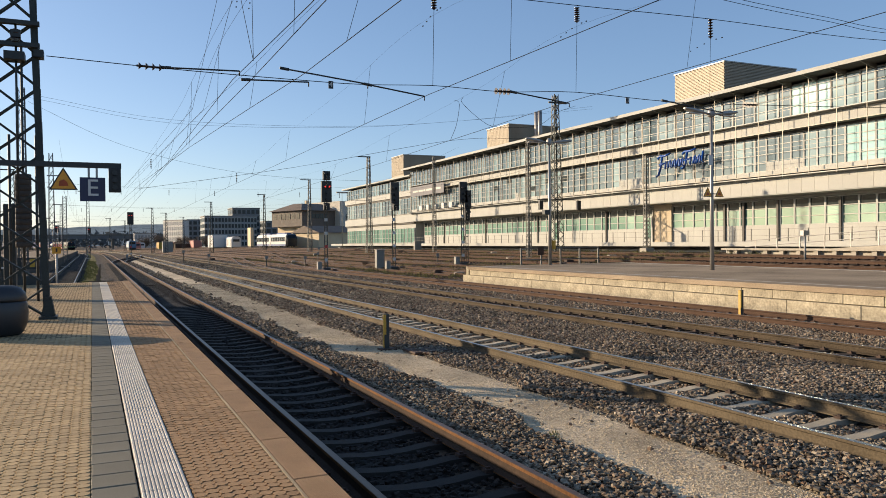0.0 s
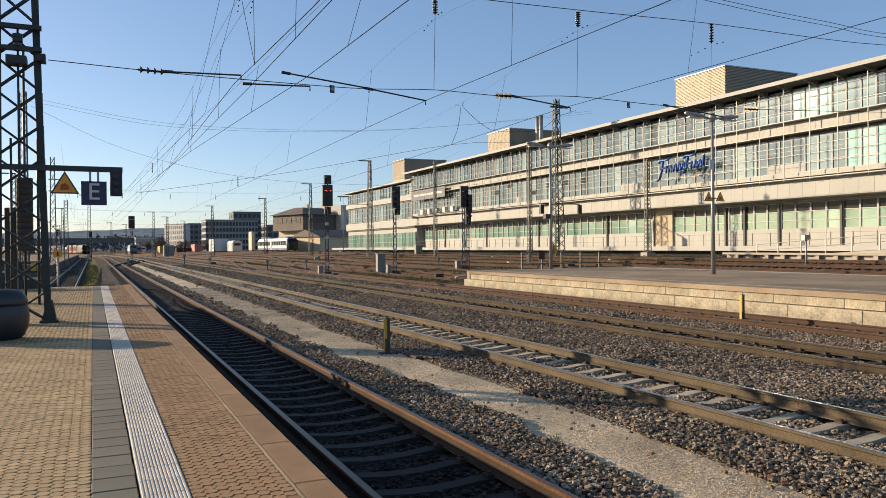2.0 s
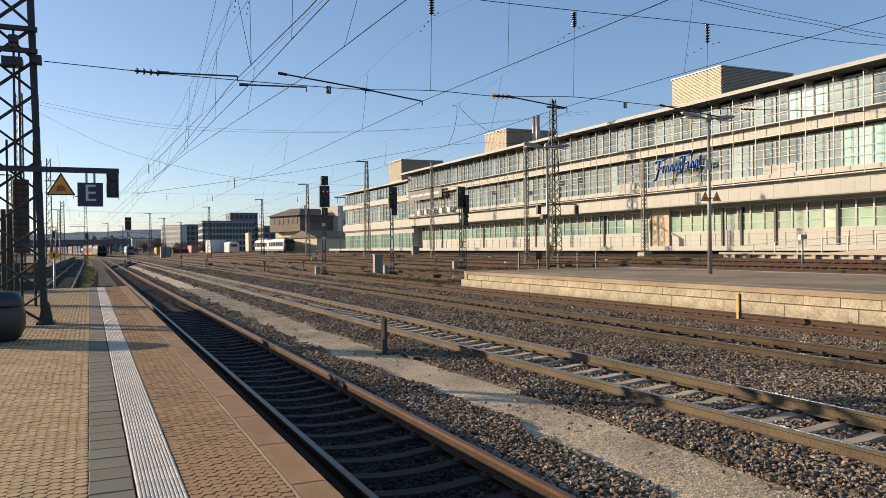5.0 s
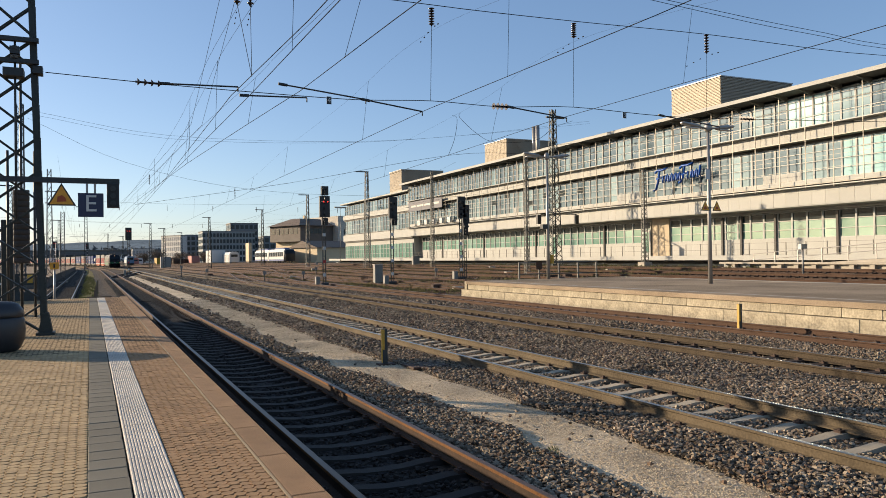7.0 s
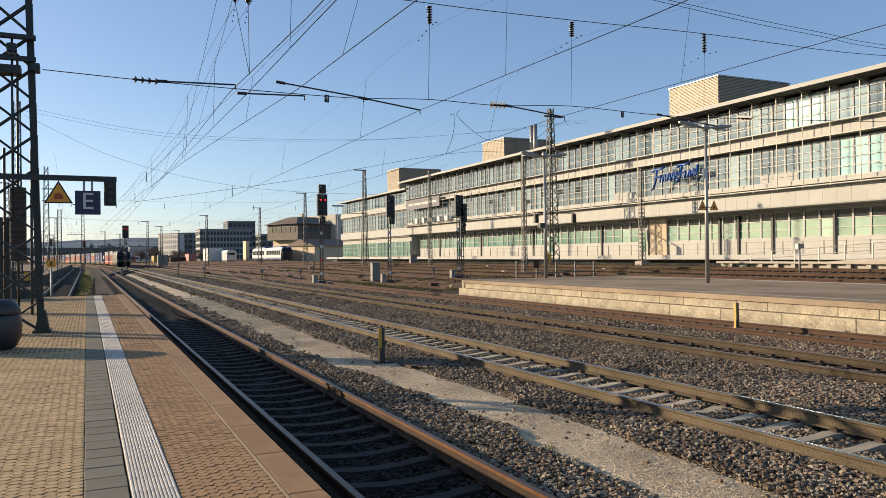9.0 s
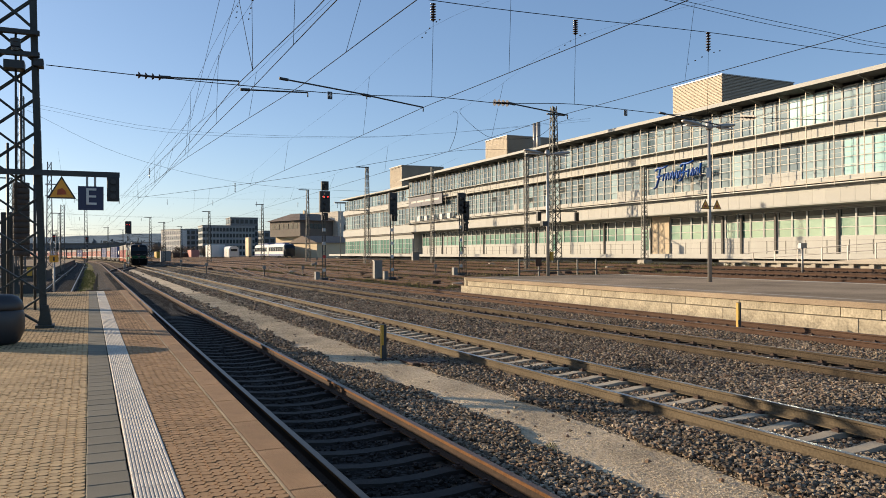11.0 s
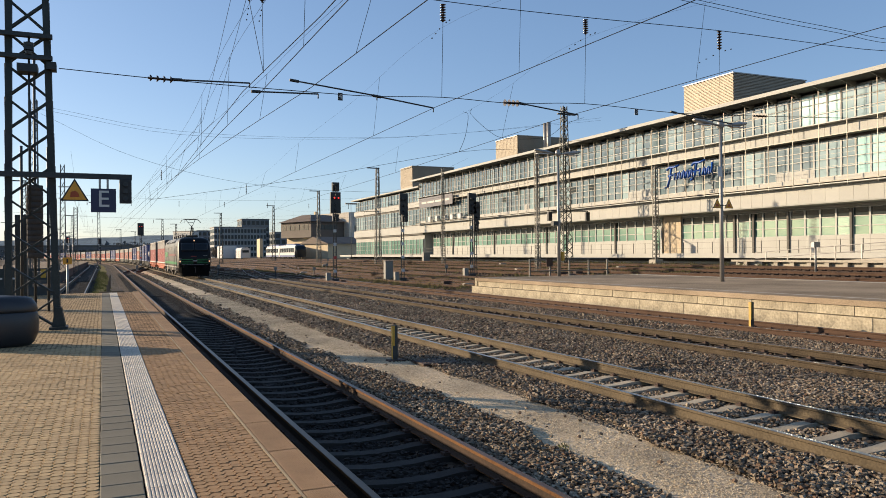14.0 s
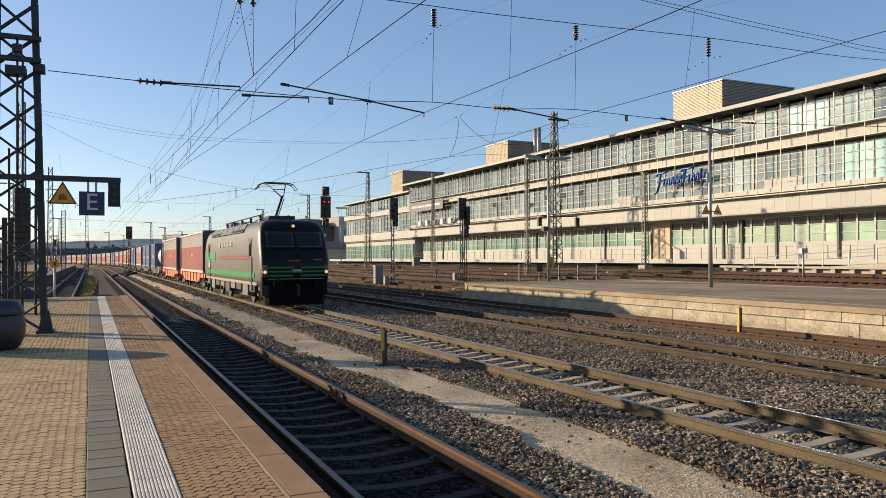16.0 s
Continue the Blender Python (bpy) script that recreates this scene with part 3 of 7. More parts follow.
def far_platform():
    pf = thing("platform", "island platform with worn asphalt top and pale concrete block walls", "platform", kind="structure")
    x0, x1, ya, yb = 18.9, 29.9, -6.0, 38.0
    boxed("platform_core", M["concrete"], pf, x0 + 0.12, x1 - 0.1, ya, yb - 0.1, -0.3, PLAT - 0.16)
    boxed("platform_top", M["asphalt"], pf, x0 + 1.0, x1 - 0.62, ya, yb, PLAT - 0.16, PLAT)
    boxed("edge_band", M["asphalt"], pf, x0 - 0.04, x0 + 0.84, ya, yb, PLAT - 0.16, PLAT + 0.003, label="brown edge slabs")
    boxed("white_line", M["line"], pf, x0 + 0.84, x0 + 1.0, ya, yb, PLAT - 0.16, PLAT + 0.004)
    boxed("edge_band", M["concrete"], pf, x1 - 0.5, x1, ya, yb, PLAT - 0.16, PLAT + 0.003, label="pale far edge slabs")
    boxed("white_line", M["line"], pf, x1 - 0.62, x1 - 0.5, ya, yb, PLAT - 0.16, PLAT + 0.005)
    for z0, z1, out, n, ph in ((PLAT - 0.44, PLAT - 0.165, 0.03, 1.22, 0.0), (-0.3, PLAT - 0.46, 0.13, 2.44, 0.6)):
        bm = bmesh.new()
        box(bm, 0, 0.2, -n / 2 + 0.004, n / 2 - 0.004, z0, z1)
        bmesh.ops.bevel(bm, geom=bm.edges[:], offset=0.01, segments=1, affect="EDGES")
        me = mesh("wall_block", bm, M["wallstone"])
        y = ya + n / 2 + ph
        while y < yb - 0.4:
            piece("wall_block", me, pf, pose(x0 + 0.06 - out + random.uniform(-0.008, 0.008), y, 0, 0, 0, random.uniform(-0.3, 0.3)))
            y += n
    bm = bmesh.new()
    poly_prism(bm, [(x0 + 0.02, -0.3), (x1, -0.3), (x1, PLAT + 0.004), (x0 + 0.02, PLAT + 0.004)], "y", yb, yb + 0.3)
    part("end_wall", bm, M["wallstone"], pf)
    bm = bmesh.new()
    poly_prism(bm, [(yb + 0.3, -0.3), (yb + 4.5, -0.3), (yb + 4.5, -0.1), (yb + 0.3, PLAT - 0.02)], "x", x0 + 3.0, x1 - 3)
    part("end_ramp", bm, M["concrete"], pf)


build_ground()
strip("ballast_bed", "grey brown stone ballast under the tracks", M["ballast"], 1.2, 18.7, -4, 404, -0.25, wob=0.1)
strip("ballast_bed", "dark stone ballast of the side track", M["shadebed"], -3.4, -0.55, 33, 300, -0.215)
# bed colour darkened to hold the platform's shade
strip("ballast_bed", "ballast along the platform wall, darkened for its shade", M["shadebed"], 1.2, 3.62, -4, 120, -0.228)
strip("grit_path", "pale grit service path between two tracks", M["path"], 4.72, 6.02, 3, 125, -0.19, wob=0.3, sway=0.25, sink=0.012)
for xa, xb in ((3.80, 4.8), (5.98, 7.17), (8.89, 12.24), (13.96, 16.44), (18.16, 18.72)):
    strip("ballast_shoulder", "grey brown stone ballast heaped beside the rails", M["ballast"], xa, xb, -4, 150, -0.178, wob=0.05)
strip("grass_strip", "mossy yellow green strip beside the tracks", M["grass"], -0.62, 0.48, 35, 235, -0.17, wob=0.3)
strip("ballast_bed", "dark stone ballast between the turf and the main track", M["sooty"], 0.4, 1.3, 32.3, 300, -0.2, wob=0.1)
track("polished main track on shade-darkened concrete sleepers beside the platform", T1, -6, 420, singles=85, bed=M["shadesleeper"], top=M["railtop_main"], side=M["rust_bright"], web=M["web"])
track("main track on pale concrete sleepers with worn rails", T2, -6, 900, singles=85)
track("track with rusty rails on dark wooden sleepers", T3, -6, 420, wooden=True, top=M["railtop_old"], singles=60, side=M["rust_dark"])
track("rusty siding along the island platform wall", T4, -6, 420, wooden=True, top=M["railtop_old"], singles=60, side=M["yardrail"])
track("side track beyond the platform end", -1.72, 36, 300, top=M["railtop_old"], dense_to=80, bed=M["shadesleeper"])
for k, x in enumerate((22.3, 25.2, 28.4)):
    track("rusty yard track beyond the island platform", x, 46, 380, wooden=True, top=M["railtop_old"], dense_to=120, z0=level(x) + 0.22, side=M["yardrail"])
for k, x in enumerate((32.6, 36.0, 39.4, 42.8)):
    track("rusty yard track below the long building", x, -6, 380, wooden=True, top=M["railtop_old"], dense_to=110, z0=level(x) + 0.22, side=M["yardrail"])


def crossover(label, xa, ya, xb, yb):
    """A connecting track that swings from one line to another."""
    th = thing("railway_track", label, "railway track", group="tracks of the station", kind="structure")
    n = 24

    def mid(f):
        e = f * f * (3 - 2 * f)
        x = xa + (xb - xa) * e
        return Vector((x, ya + (yb - ya) * f, level(x) + 0.235 if max(xa, xb) > 20 else -0.004))
    for s in (-1, 1):
        bm = bmesh.new()
        rings = [[bm.verts.new(mid(k / n) + Vector((s * 0.7535 + u, 0, v))) for u, v in RAIL] for k in range(n + 1)]
        for a, b in zip(rings, rings[1:]):
            for i in range(len(RAIL)):
                bm.faces.new((a[i], a[(i + 1) % len(RAIL)], b[(i + 1) % len(RAIL)], b[i])).material_index = 1 if i in (6, 7, 8) else 0
        bm.faces.new(rings[0]), bm.faces.new(rings[-1])
        part("rail", bm, [M["yardrail"], M["railtop_old"]], th)
    bm = bmesh.new()
    m = int((yb - ya) / 0.62)
    for k in range(m):
        c = mid(k / m)
        box(bm, c.x - 1.3, c.x + 1.3, c.y - 0.12, c.y + 0.12, c.z - 0.34, c.z - 0.176)
    tagged(part("sleeper_row", bm, M["wood"], th), kind="stuff")


crossover("crossover track joining the two main tracks", T1, 100, T2, 168)
crossover("crossover track leading into the yard", T3, 55, 22.3, 150)
crossover("crossover track leading into the yard", T4, 50, 25.2, 130)
crossover("crossover track leading into the yard", 28.4, 55, 36.0, 150)
crossover("crossover track leading into the yard", 22.3, 75, 32.6, 168)
stones()
grit()
near_platform()
far_platform()
# ---- the long cream building ----


def window_mesh(w, h, cols, rows, heavy=0.06):
    """A window frame with its bars, lying in the plane x = 0."""
    ys, zs = [0, heavy], [0, heavy]
    for k in range(1, cols):
        ys += [w * k / cols - 0.025, w * k / cols + 0.025]
    for k in range(1, rows):
        zs += [h * k / rows - 0.03, h * k / rows + 0.03]
    ys, zs = ys + [w - heavy, w], zs + [h - heavy, h]
    bm = bmesh.new()
    fr = [[bm.verts.new((-0.06, y, z)) for z in zs] for y in ys]
    bk = [[bm.verts.new((0.06, y, z)) for z in zs] for y in ys]
    ny, nz = len(ys) - 1, len(zs) - 1

    def solid(i, j):
        return 0 <= i < ny and 0 <= j < nz and (i % 2 == 0 or j % 2 == 0)
    for i in range(ny):
        for j in range(nz):
            if solid(i, j):
                bm.faces.new((fr[i][j], fr[i][j + 1], fr[i + 1][j + 1], fr[i + 1][j]))
                bm.faces.new((bk[i][j], bk[i + 1][j], bk[i + 1][j + 1], bk[i][j + 1]))
                for di, dj, p, q in ((-1, 0, (i, j), (i, j + 1)), (1, 0, (i + 1, j), (i + 1, j + 1)), (0, -1, (i, j), (i + 1, j)), (0, 1, (i, j + 1), (i + 1, j + 1))):
                    if not solid(i + di, j + dj):
                        bm.faces.new((fr[p[0]][p[1]], fr[q[0]][q[1]], bk[q[0]][q[1]], bk[p[0]][p[1]]))
    return mesh("window", bm, M["frame_w"])


def pane_mesh(w, h, z0=0.0, material=None, name="pane"):
    bm = bmesh.new()
    box(bm, -0.008, 0.008, 0.05, w - 0.05, z0, h)
    return mesh(name, bm, material)


def storey(bd, x, y0, y1, z0, z1, pitch, rows, glass, skip=()):
    me = window_mesh(pitch - 0.02, z1 - z0, 1, rows)
    pm = pane_mesh(pitch - 0.02, z1 - z0 - 0.05, 0.05, glass)
    aqua = pane_mesh(pitch - 0.02, z1 - z0 - 0.05, 0.05, M["glass_aqua"])
    y = y0
    while y < y1 - pitch * 0.5:
        wdw = piece("window", me, bd, pose(x, y + 0.01, z0))
        piece("pane", aqua if skip and skip[0] < y < skip[1] else pm, wdw, pose(0.02, 0, 0, 0, 0, random.uniform(-0.25, 0.25)))
        y += pitch


def long_building():
    X, ya, yb = 50.0, 16.0, 122.4
    bd = thing("office_building", "long cream three storey building with window bands and steel facade grid", "building")
    boxed("wall", M["wallcream"], bd, X + 0.35, X + 15, ya, yb, 5.72, 14.2)
    boxed("wall", M["wallcream"], bd, X + 2.4, X + 15, ya, yb, 0.4, 5.72, label="set back ground floor wall")
    boxed("soffit", M["soffit"], bd, X - 0.1, X + 2.4, ya, yb, 5.62, 5.7)
    boxed("roof", M["roof"], bd, X - 1.5, X + 15.2, ya - 0.4, yb + 0.3, 14.42, 14.6)
    boxed("eaves_board", M["panel"], bd, X - 1.62, X - 1.5, ya - 0.4, yb + 0.3, 14.36, 14.66)
    # underside of the eaves coloured dark to hold their shade
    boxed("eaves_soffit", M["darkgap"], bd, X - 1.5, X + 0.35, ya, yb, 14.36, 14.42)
    # bracket beams under the eaves
    bm = bmesh.new()
    poly_prism(bm, [(-1.45, 14.36), (0.3, 14.36), (0.3, 14.0), (0.0, 14.0)], "y", -0.04, 0.04)
    me = mesh("eaves_bracket", bm, M["facade_steel"])
    y = ya + 1.2
    while y < yb:
        piece("eaves_bracket", me, bd, pose(X, y, 0))
        y += 2.4
    # cream parapet bands made of panels, shade of the recesses painted as dark strips
    for z0, z1, out in ((5.7, 7.02, 0.12), (10.62, 11.56, 0.12)):
        bm = bmesh.new()
        box(bm, -out, 0.35, 0.008, 1.192, z0, z1)
        me = mesh("facade_panel", bm, M["panel"])
        y = ya
        while y < yb - 0.6:
            piece("facade_panel", me, bd, pose(X + random.uniform(-0.004, 0.004), y, 0))
            y += 1.2
        boxed("ledge", M["frame_w"], bd, X - 0.75, X - out - 0.003, ya, yb, z1 - 0.02, z1 + 0.05)
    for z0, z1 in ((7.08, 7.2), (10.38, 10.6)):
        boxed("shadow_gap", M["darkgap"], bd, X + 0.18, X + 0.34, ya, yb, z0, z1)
        boxed("walkway", M["facade_steel"], bd, X - 0.75, X + 0.15, ya, yb, z1 - 0.04, z1)
    boxed("sill_band", M["panel"], bd, X + 0.05, X + 0.34, ya, yb, 7.21, 7.6)
    storey(bd, X + 0.2, ya, yb, 7.6, 10.37, 1.2, 4, M["glass"], (30.0, 38.8))
    storey(bd, X + 0.2, ya, yb, 11.66, 14.1, 1.2, 3, M["glass"], (39.2, 43.0))
    # single blank and open window panels, air units under the dark board
    bm = bmesh.new()
    box(bm, -0.03, 0.03, 0.06, 1.12, 0.05, 0.66)
    blank = mesh("blank_panel", bm, M["panel"])
    bm = bmesh.new()
    box(bm, -0.06, 0.02, 0.06, 1.12, 0.05, 0.6)
    vent = mesh("open_vent", bm, M["glass_dark"])
    rg = random.Random(8)
    for col in (22, 23, 24, 38, 39, 40, 58):
        piece("blank_panel", blank, bd, pose(X + 0.17, ya + col * 1.2, 7.62))
    for row, col in ((2, 46), (2, 49), (1, 55), (3, 60), (2, 63), (1, 70), (2, 52)):
        piece("open_vent", vent, bd, pose(X + 0.17, ya + col * 1.2, 7.62 + row * 0.69))
    for k in range(5):
        boxed("air_unit", M["white"], bd, X - 0.7, X - 0.3, 104.5 + k * 2.9, 105.6 + k * 2.9, 7.3, 8.1, bevel=0.04)
    # outer steel grid
    bm = bmesh.new()
    box(bm, -0.025, 0.025, -0.025, 0.025, 6.9, 14.4)
    me = mesh("facade_post", bm, M["facade_steel"])
    y = ya + 1.2
    while y < yb:
        piece("facade_post", me, bd, pose(X - 0.72, y, 0))
        y += 2.4
    for z in (7.55, 8.3, 9.2, 10.05, 12.1, 12.9, 13.6):
        bm = bmesh.new()
        tube(bm, ((X - 0.72, ya, z), (X - 0.72, yb, z)), 0.016, 4)
        part("grid_bar", bm, M["facade_steel"], bd)
    # ground floor: cream panels below, green glass above, dark clerestory
    gw = 1.44
    low = window_mesh(gw - 0.02, 2.17, 1, 3, 0.07)
    pane = pane_mesh(gw - 0.02, 1.42, 0.06, M["glass_low"])
    top = pane_mesh(gw - 0.02, 2.12, 1.5, M["glass_dark"], "clerestory_pane")
    bm = bmesh.new()
    box(bm, -0.05, 0.03, 0.006, gw - 0.006, 0.03, 1.34)
    apron = mesh("apron_panel", bm, M["panel"])
    bm = bmesh.new()
    box(bm, -0.05, 0.03, 0.03, gw - 0.03, 0.0, 2.7)
    doorleaf = mesh("entrance_door", bm, M["frame_w"])
    door_glass = pane_mesh(gw - 0.5, 2.35, 0.3, M["glass_low"], "door_glass")
    bm = bmesh.new()
    box(bm, -0.1, 0.1, -0.1, 0.1, 0, 3.4)
    col = mesh("column", bm, M["darkgap"])
    dark_posts = (40.55, 46.4, 50.1, 52.3, 69.8, 84.2, 98.5, 112.8)
    y = ya
    while y < yb - 1.5:
        if not 58.6 < y < 62.0:
            wdw = piece("window", low, bd, pose(X + 1.95, y + 0.01, 3.2))
            piece("pane", pane, wdw, pose(0.02, 0, 0, 0, 0, random.uniform(-0.2, 0.2)))
            piece("clerestory_pane", top, wdw, pose(0.03, 0, 0))
            if 62.0 < y < 63.5 or 78.5 < y < 79.9 or 104 < y < 105.4:
                lf = piece("entrance_door", doorleaf, bd, pose(X + 1.88, y, 1.86))
                piece("door_glass", door_glass, lf, pose(-0.055, 0.2, 0.1))
            else:
                piece("apron_panel", apron, bd, pose(X + 1.95 + random.uniform(-0.004, 0.004), y, 1.86))
        y += gw
    for y in dark_posts:
        piece("column", col, bd, pose(X + 1.86, y, 1.86))
    boxed("stair_tower", mat("tan render", (0.62, 0.50, 0.34), 0.8, 0, 0.1, 1, 30, 0.05), bd, X + 1.75, X + 2.38, 59.2, 61.7, 1.86, 5.6)
    boxed("fascia", M["soffit"], bd, X + 1.85, X + 2.38, ya, yb, 5.4, 5.61)
    # loading ledge with kerb; shade of the open space below painted as dark wall
    boxed("loading_ledge", M["concrete"], bd, X - 1.9, X + 2.4, ya - 10, yb + 42, 1.55, 1.85)
    boxed("ledge_kerb", M["panel"], bd, X - 2.02, X - 1.9, ya - 10, yb + 42, 1.5, 1.9)
    boxed("ledge_wall", M["wallcream"], bd, X - 0.4, X + 0.2, ya - 10, yb + 42, 0.3, 1.15)
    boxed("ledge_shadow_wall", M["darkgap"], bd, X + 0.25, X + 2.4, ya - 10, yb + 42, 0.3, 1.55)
    # three ribbed plant rooms on the roof
    for y0, y1, x1 in ((52.4, 58.8, 61.0), (91.7, 98.0, 60.0), (130.7, 136.8, 60.4)):
        rb = boxed("plant_room", M["roofbox"], bd, X + 2.02, x1, y0 + 0.02, y1, 13.4, 18.1)
        n = 26
        for side in range(2):
            bm = bmesh.new()
            for q in range(n):
                z = 14.6 + q * 3.5 / n
                if side:
                    box(bm, X + 2.0, x1, y0 - 0.04, y0 + 0.02, z, z + 0.075)
                else:
                    box(bm, X + 1.96, X + 2.02, y0, y1, z, z + 0.075)
            part("cladding_ribs", bm, M["roofbox"], rb)
        boxed("coping", M["galv"], rb, X + 1.9, x1 + 0.06, y0 - 0.1, y1 + 0.06, 18.1, 18.2)
    # roof flues
    for dy in (0, 0.9):
        bm = bmesh.new()
        tube(bm, ((X + 5, 88.5 + dy, 14.5), (X + 5, 88.5 + dy, 19.6)), 0.28, 10)
        part("flue", bm, M["galv"], bd)
    # dark blank panel in the upper windows
    dp = boxed("dark_panel", mat("dark slate board", (0.085, 0.08, 0.10), 0.5, 0, 0.15, 0.6, 20, 0.02), bd, X - 0.9, X - 0.76, 106.9, 120.4, 9.7, 11.3)
    for y0, y1 in ((108.0, 110.6), (111.0, 113.6), (114.0, 116.8), (117.2, 119.3)):
        boxed("lettering_bar", M["galv"], dp, X - 0.915, X - 0.903, y0, y1, 10.35, 10.65)
    # plain blue brush strokes of a slanted sign
    sg = boxed("sign_rail", M["facade_steel"], bd, X - 0.9, X - 0.86, 50.9, 57.9, 8.95, 9.0, label="thin rail carrying blue sign shapes")

    def stroke(pts, r):
        bm = bmesh.new()
        q = []
        for u, v in pts:
            q.append((X - 0.97, 57.6 - u - 0.18 * (v - 8.9), v + 0.03 * u))
        tube(bm, q, r, 6, r * 0.75)
        part("sign_stroke", bm, M["sign_blue"], sg, "blue slanted sign stroke")
    for u in (0.0, 3.35):
        stroke([(u - 0.35, 8.15 if u == 0 else 8.5), (u - 0.1, 8.2 if u == 0 else 8.55), (u + 0.1, 8.9), (u + 0.15, 9.9)], 0.13)
        stroke([(u - 0.45, 9.8), (u - 0.2, 10.0), (u + 0.5, 9.95), (u + 1.15, 10.08)], 0.12)
        stroke([(u - 0.15, 9.2), (u + 0.55, 9.25)], 0.09)
    for u, w in ((0.75, 0.0), (1.15, 0.3), (1.75, 0.3), (2.3, 0.3), (2.8, 0.28), (4.05, 0.0), (4.45, 0.25), (4.95, 0.28)):
        stroke([(u, 8.75), (u, 9.35), (u + w * 0.5, 9.42), (u + w, 9.3), (u + w, 8.78), (u + w + 0.1, 8.74)], 0.095)
    stroke([(5.5, 9.75), (5.5, 8.85), (5.65, 8.75)], 0.1)
    # far wing, one step back and lower
    w0, w1 = yb + 0.1, 161.5
    boxed("wing_wall", M["wallcream"], bd, X + 0.9, X + 15, w0, w1, 0.4, 13.2)
    boxed("wing_roof", M["panel"], bd, X - 0.2, X + 15, w0, w1 + 0.4, 13.5, 13.75)
    for z0, z1 in ((5.6, 6.9), (10.2, 11.1)):
        boxed("wing_band", M["panel"], bd, X + 0.4, X + 0.88, w0, w1, z0, z1)
        boxed("wing_shadow_gap", M["darkgap"], bd, X + 0.6, X + 0.89, w0, w1, z0 - 0.25, z0)
    storey(bd, X + 0.75, w0 + 0.2, w1, 7.1, 9.9, 1.6, 3, M["glass"])
    storey(bd, X + 0.75, w0 + 0.2, w1, 11.2, 13.2, 1.6, 2, M["glass"])
    storey(bd, X + 0.75, w0 + 0.2, w1, 2.0, 4.6, 1.6, 3, M["glass_low"])
    # handrail along the ledge
    rl = thing("railing", "thin steel handrail on the loading ledge", "railing")
    for z in (2.35, 2.85):
        bm = bmesh.new()
        tube(bm, ((X - 1.8, ya, z), (X - 1.8, yb, z)), 0.014, 4)
        part("rail_bar", bm, M["farsteel"], rl)
    bm = bmesh.new()
    box(bm, -0.025, 0.025, -0.025, 0.025, 0, 1.05)
    me = mesh("post", bm, M["farsteel"])
    y = ya + 1
    while y < yb:
        piece("post", me, rl, pose(X - 1.8, y, 1.85))
        y += 1.8
    # access ramp with rails at the near end
    rp = thing("access_ramp", "concrete access ramp with steel rails before the long building", "ramp")
    bm = bmesh.new()
    poly_prism(bm, [(10, 0.5), (44, 0.5), (44, 0.95), (28, 1.9), (10, 1.9)], "x", X - 4.4, X - 2.2)
    part("ramp_body", bm, M["concrete"], rp)
    for dz in (0.55, 1.0):
        bm = bmesh.new()
        tube(bm, ((X - 4.3, 10, 1.9 + dz), (X - 4.3, 28, 1.9 + dz), (X - 4.3, 44, 0.95 + dz)), 0.03, 5)
        part("rail_bar", bm, M["galv"], rp)
    for k in range(17):
        y = 11 + k * 2
        zb = 1.9 if y < 28 else 1.9 - (y - 28) / 16 * 0.95
        boxed("post", M["galv"], rp, X - 4.33, X - 4.27, y - 0.03, y + 0.03, zb - 0.02, zb + 1.0)
    # low row of concrete teeth by the yard
    lw = thing("low_concrete_wall", "low concrete retaining wall with a row of supports", "wall")
    boxed("coping", M["concrete"], lw, 45.2, 46.0, 8, 46, 1.25, 1.4)
    for k in range(26):
        boxed("support", M["concrete"], lw, 45.3, 45.6, 8.2 + k * 1.45, 8.55 + k * 1.45, 0.7, 1.25)
    boxed("back_wall", M["wallcream"], lw, 45.7, 45.95, 8, 46, 0.7, 1.25)


long_building()
# ---- the freight train ----
GREY_CAB = mat("silver grey locomotive paint", (0.135, 0.125, 0.105), 0.42, 0.0, 0.25, 0.7, 20, 0.01, 0.3)
BLACK_CAB = mat("black locomotive paint", (0.008, 0.009, 0.011), 0.3, 0, 0.2, 1.0, 20, 0.0, 0.15)
SOOT = mat("sooty black steel", (0.006, 0.006, 0.006), 0.8, 0, 0.3, 3, 40, 0.05, 0.1)
GREEN = mat("bright green stripe", (0.025, 0.30, 0.07), 0.35, 0, 0.1, 2, 20, 0.0)
GREEN_DARK = mat("deep green grille paint", (0.015, 0.20, 0.055), 0.45, 0, 0.1, 2, 20, 0.0)
RED = mat("red stripe", (0.26, 0.045, 0.04), 0.35, 0, 0.1, 2, 20, 0.0)
UNDER = mat("grimy underframe", (0.045, 0.038, 0.032), 0.8, 0, 0.3, 3, 40, 0.1)
SCREEN = mat("dark windscreen glass", (0.012, 0.016, 0.02), 0.05, 0, 0.1, 1, 10, 0.0, 0.3)
LAMP = glow("warm headlamp", (1.0, 0.52, 0.24), 0.55)
ORANGE = mat("orange wagon frame paint", (0.62, 0.13, 0.035), 0.6, 0, 0.25, 1.5, 30, 0.05)
WAGON = mat("grimy grey wagon frame", (0.16, 0.145, 0.115), 0.75, 0, 0.3, 1.5, 30, 0.05)
CURTAIN = mat("red trailer curtain", (0.47, 0.075, 0.065), 0.55, 0, 0.12, 0.8, 25, 0.05)
CURTAIN_PALE = mat("faded red container", (0.55, 0.20, 0.15), 0.6, 0, 0.15, 0.8, 25, 0.05)
GREYTOP = mat("pale grey trailer top", (0.50, 0.46, 0.41), 0.6, 0, 0.12, 0.8, 25, 0.05)
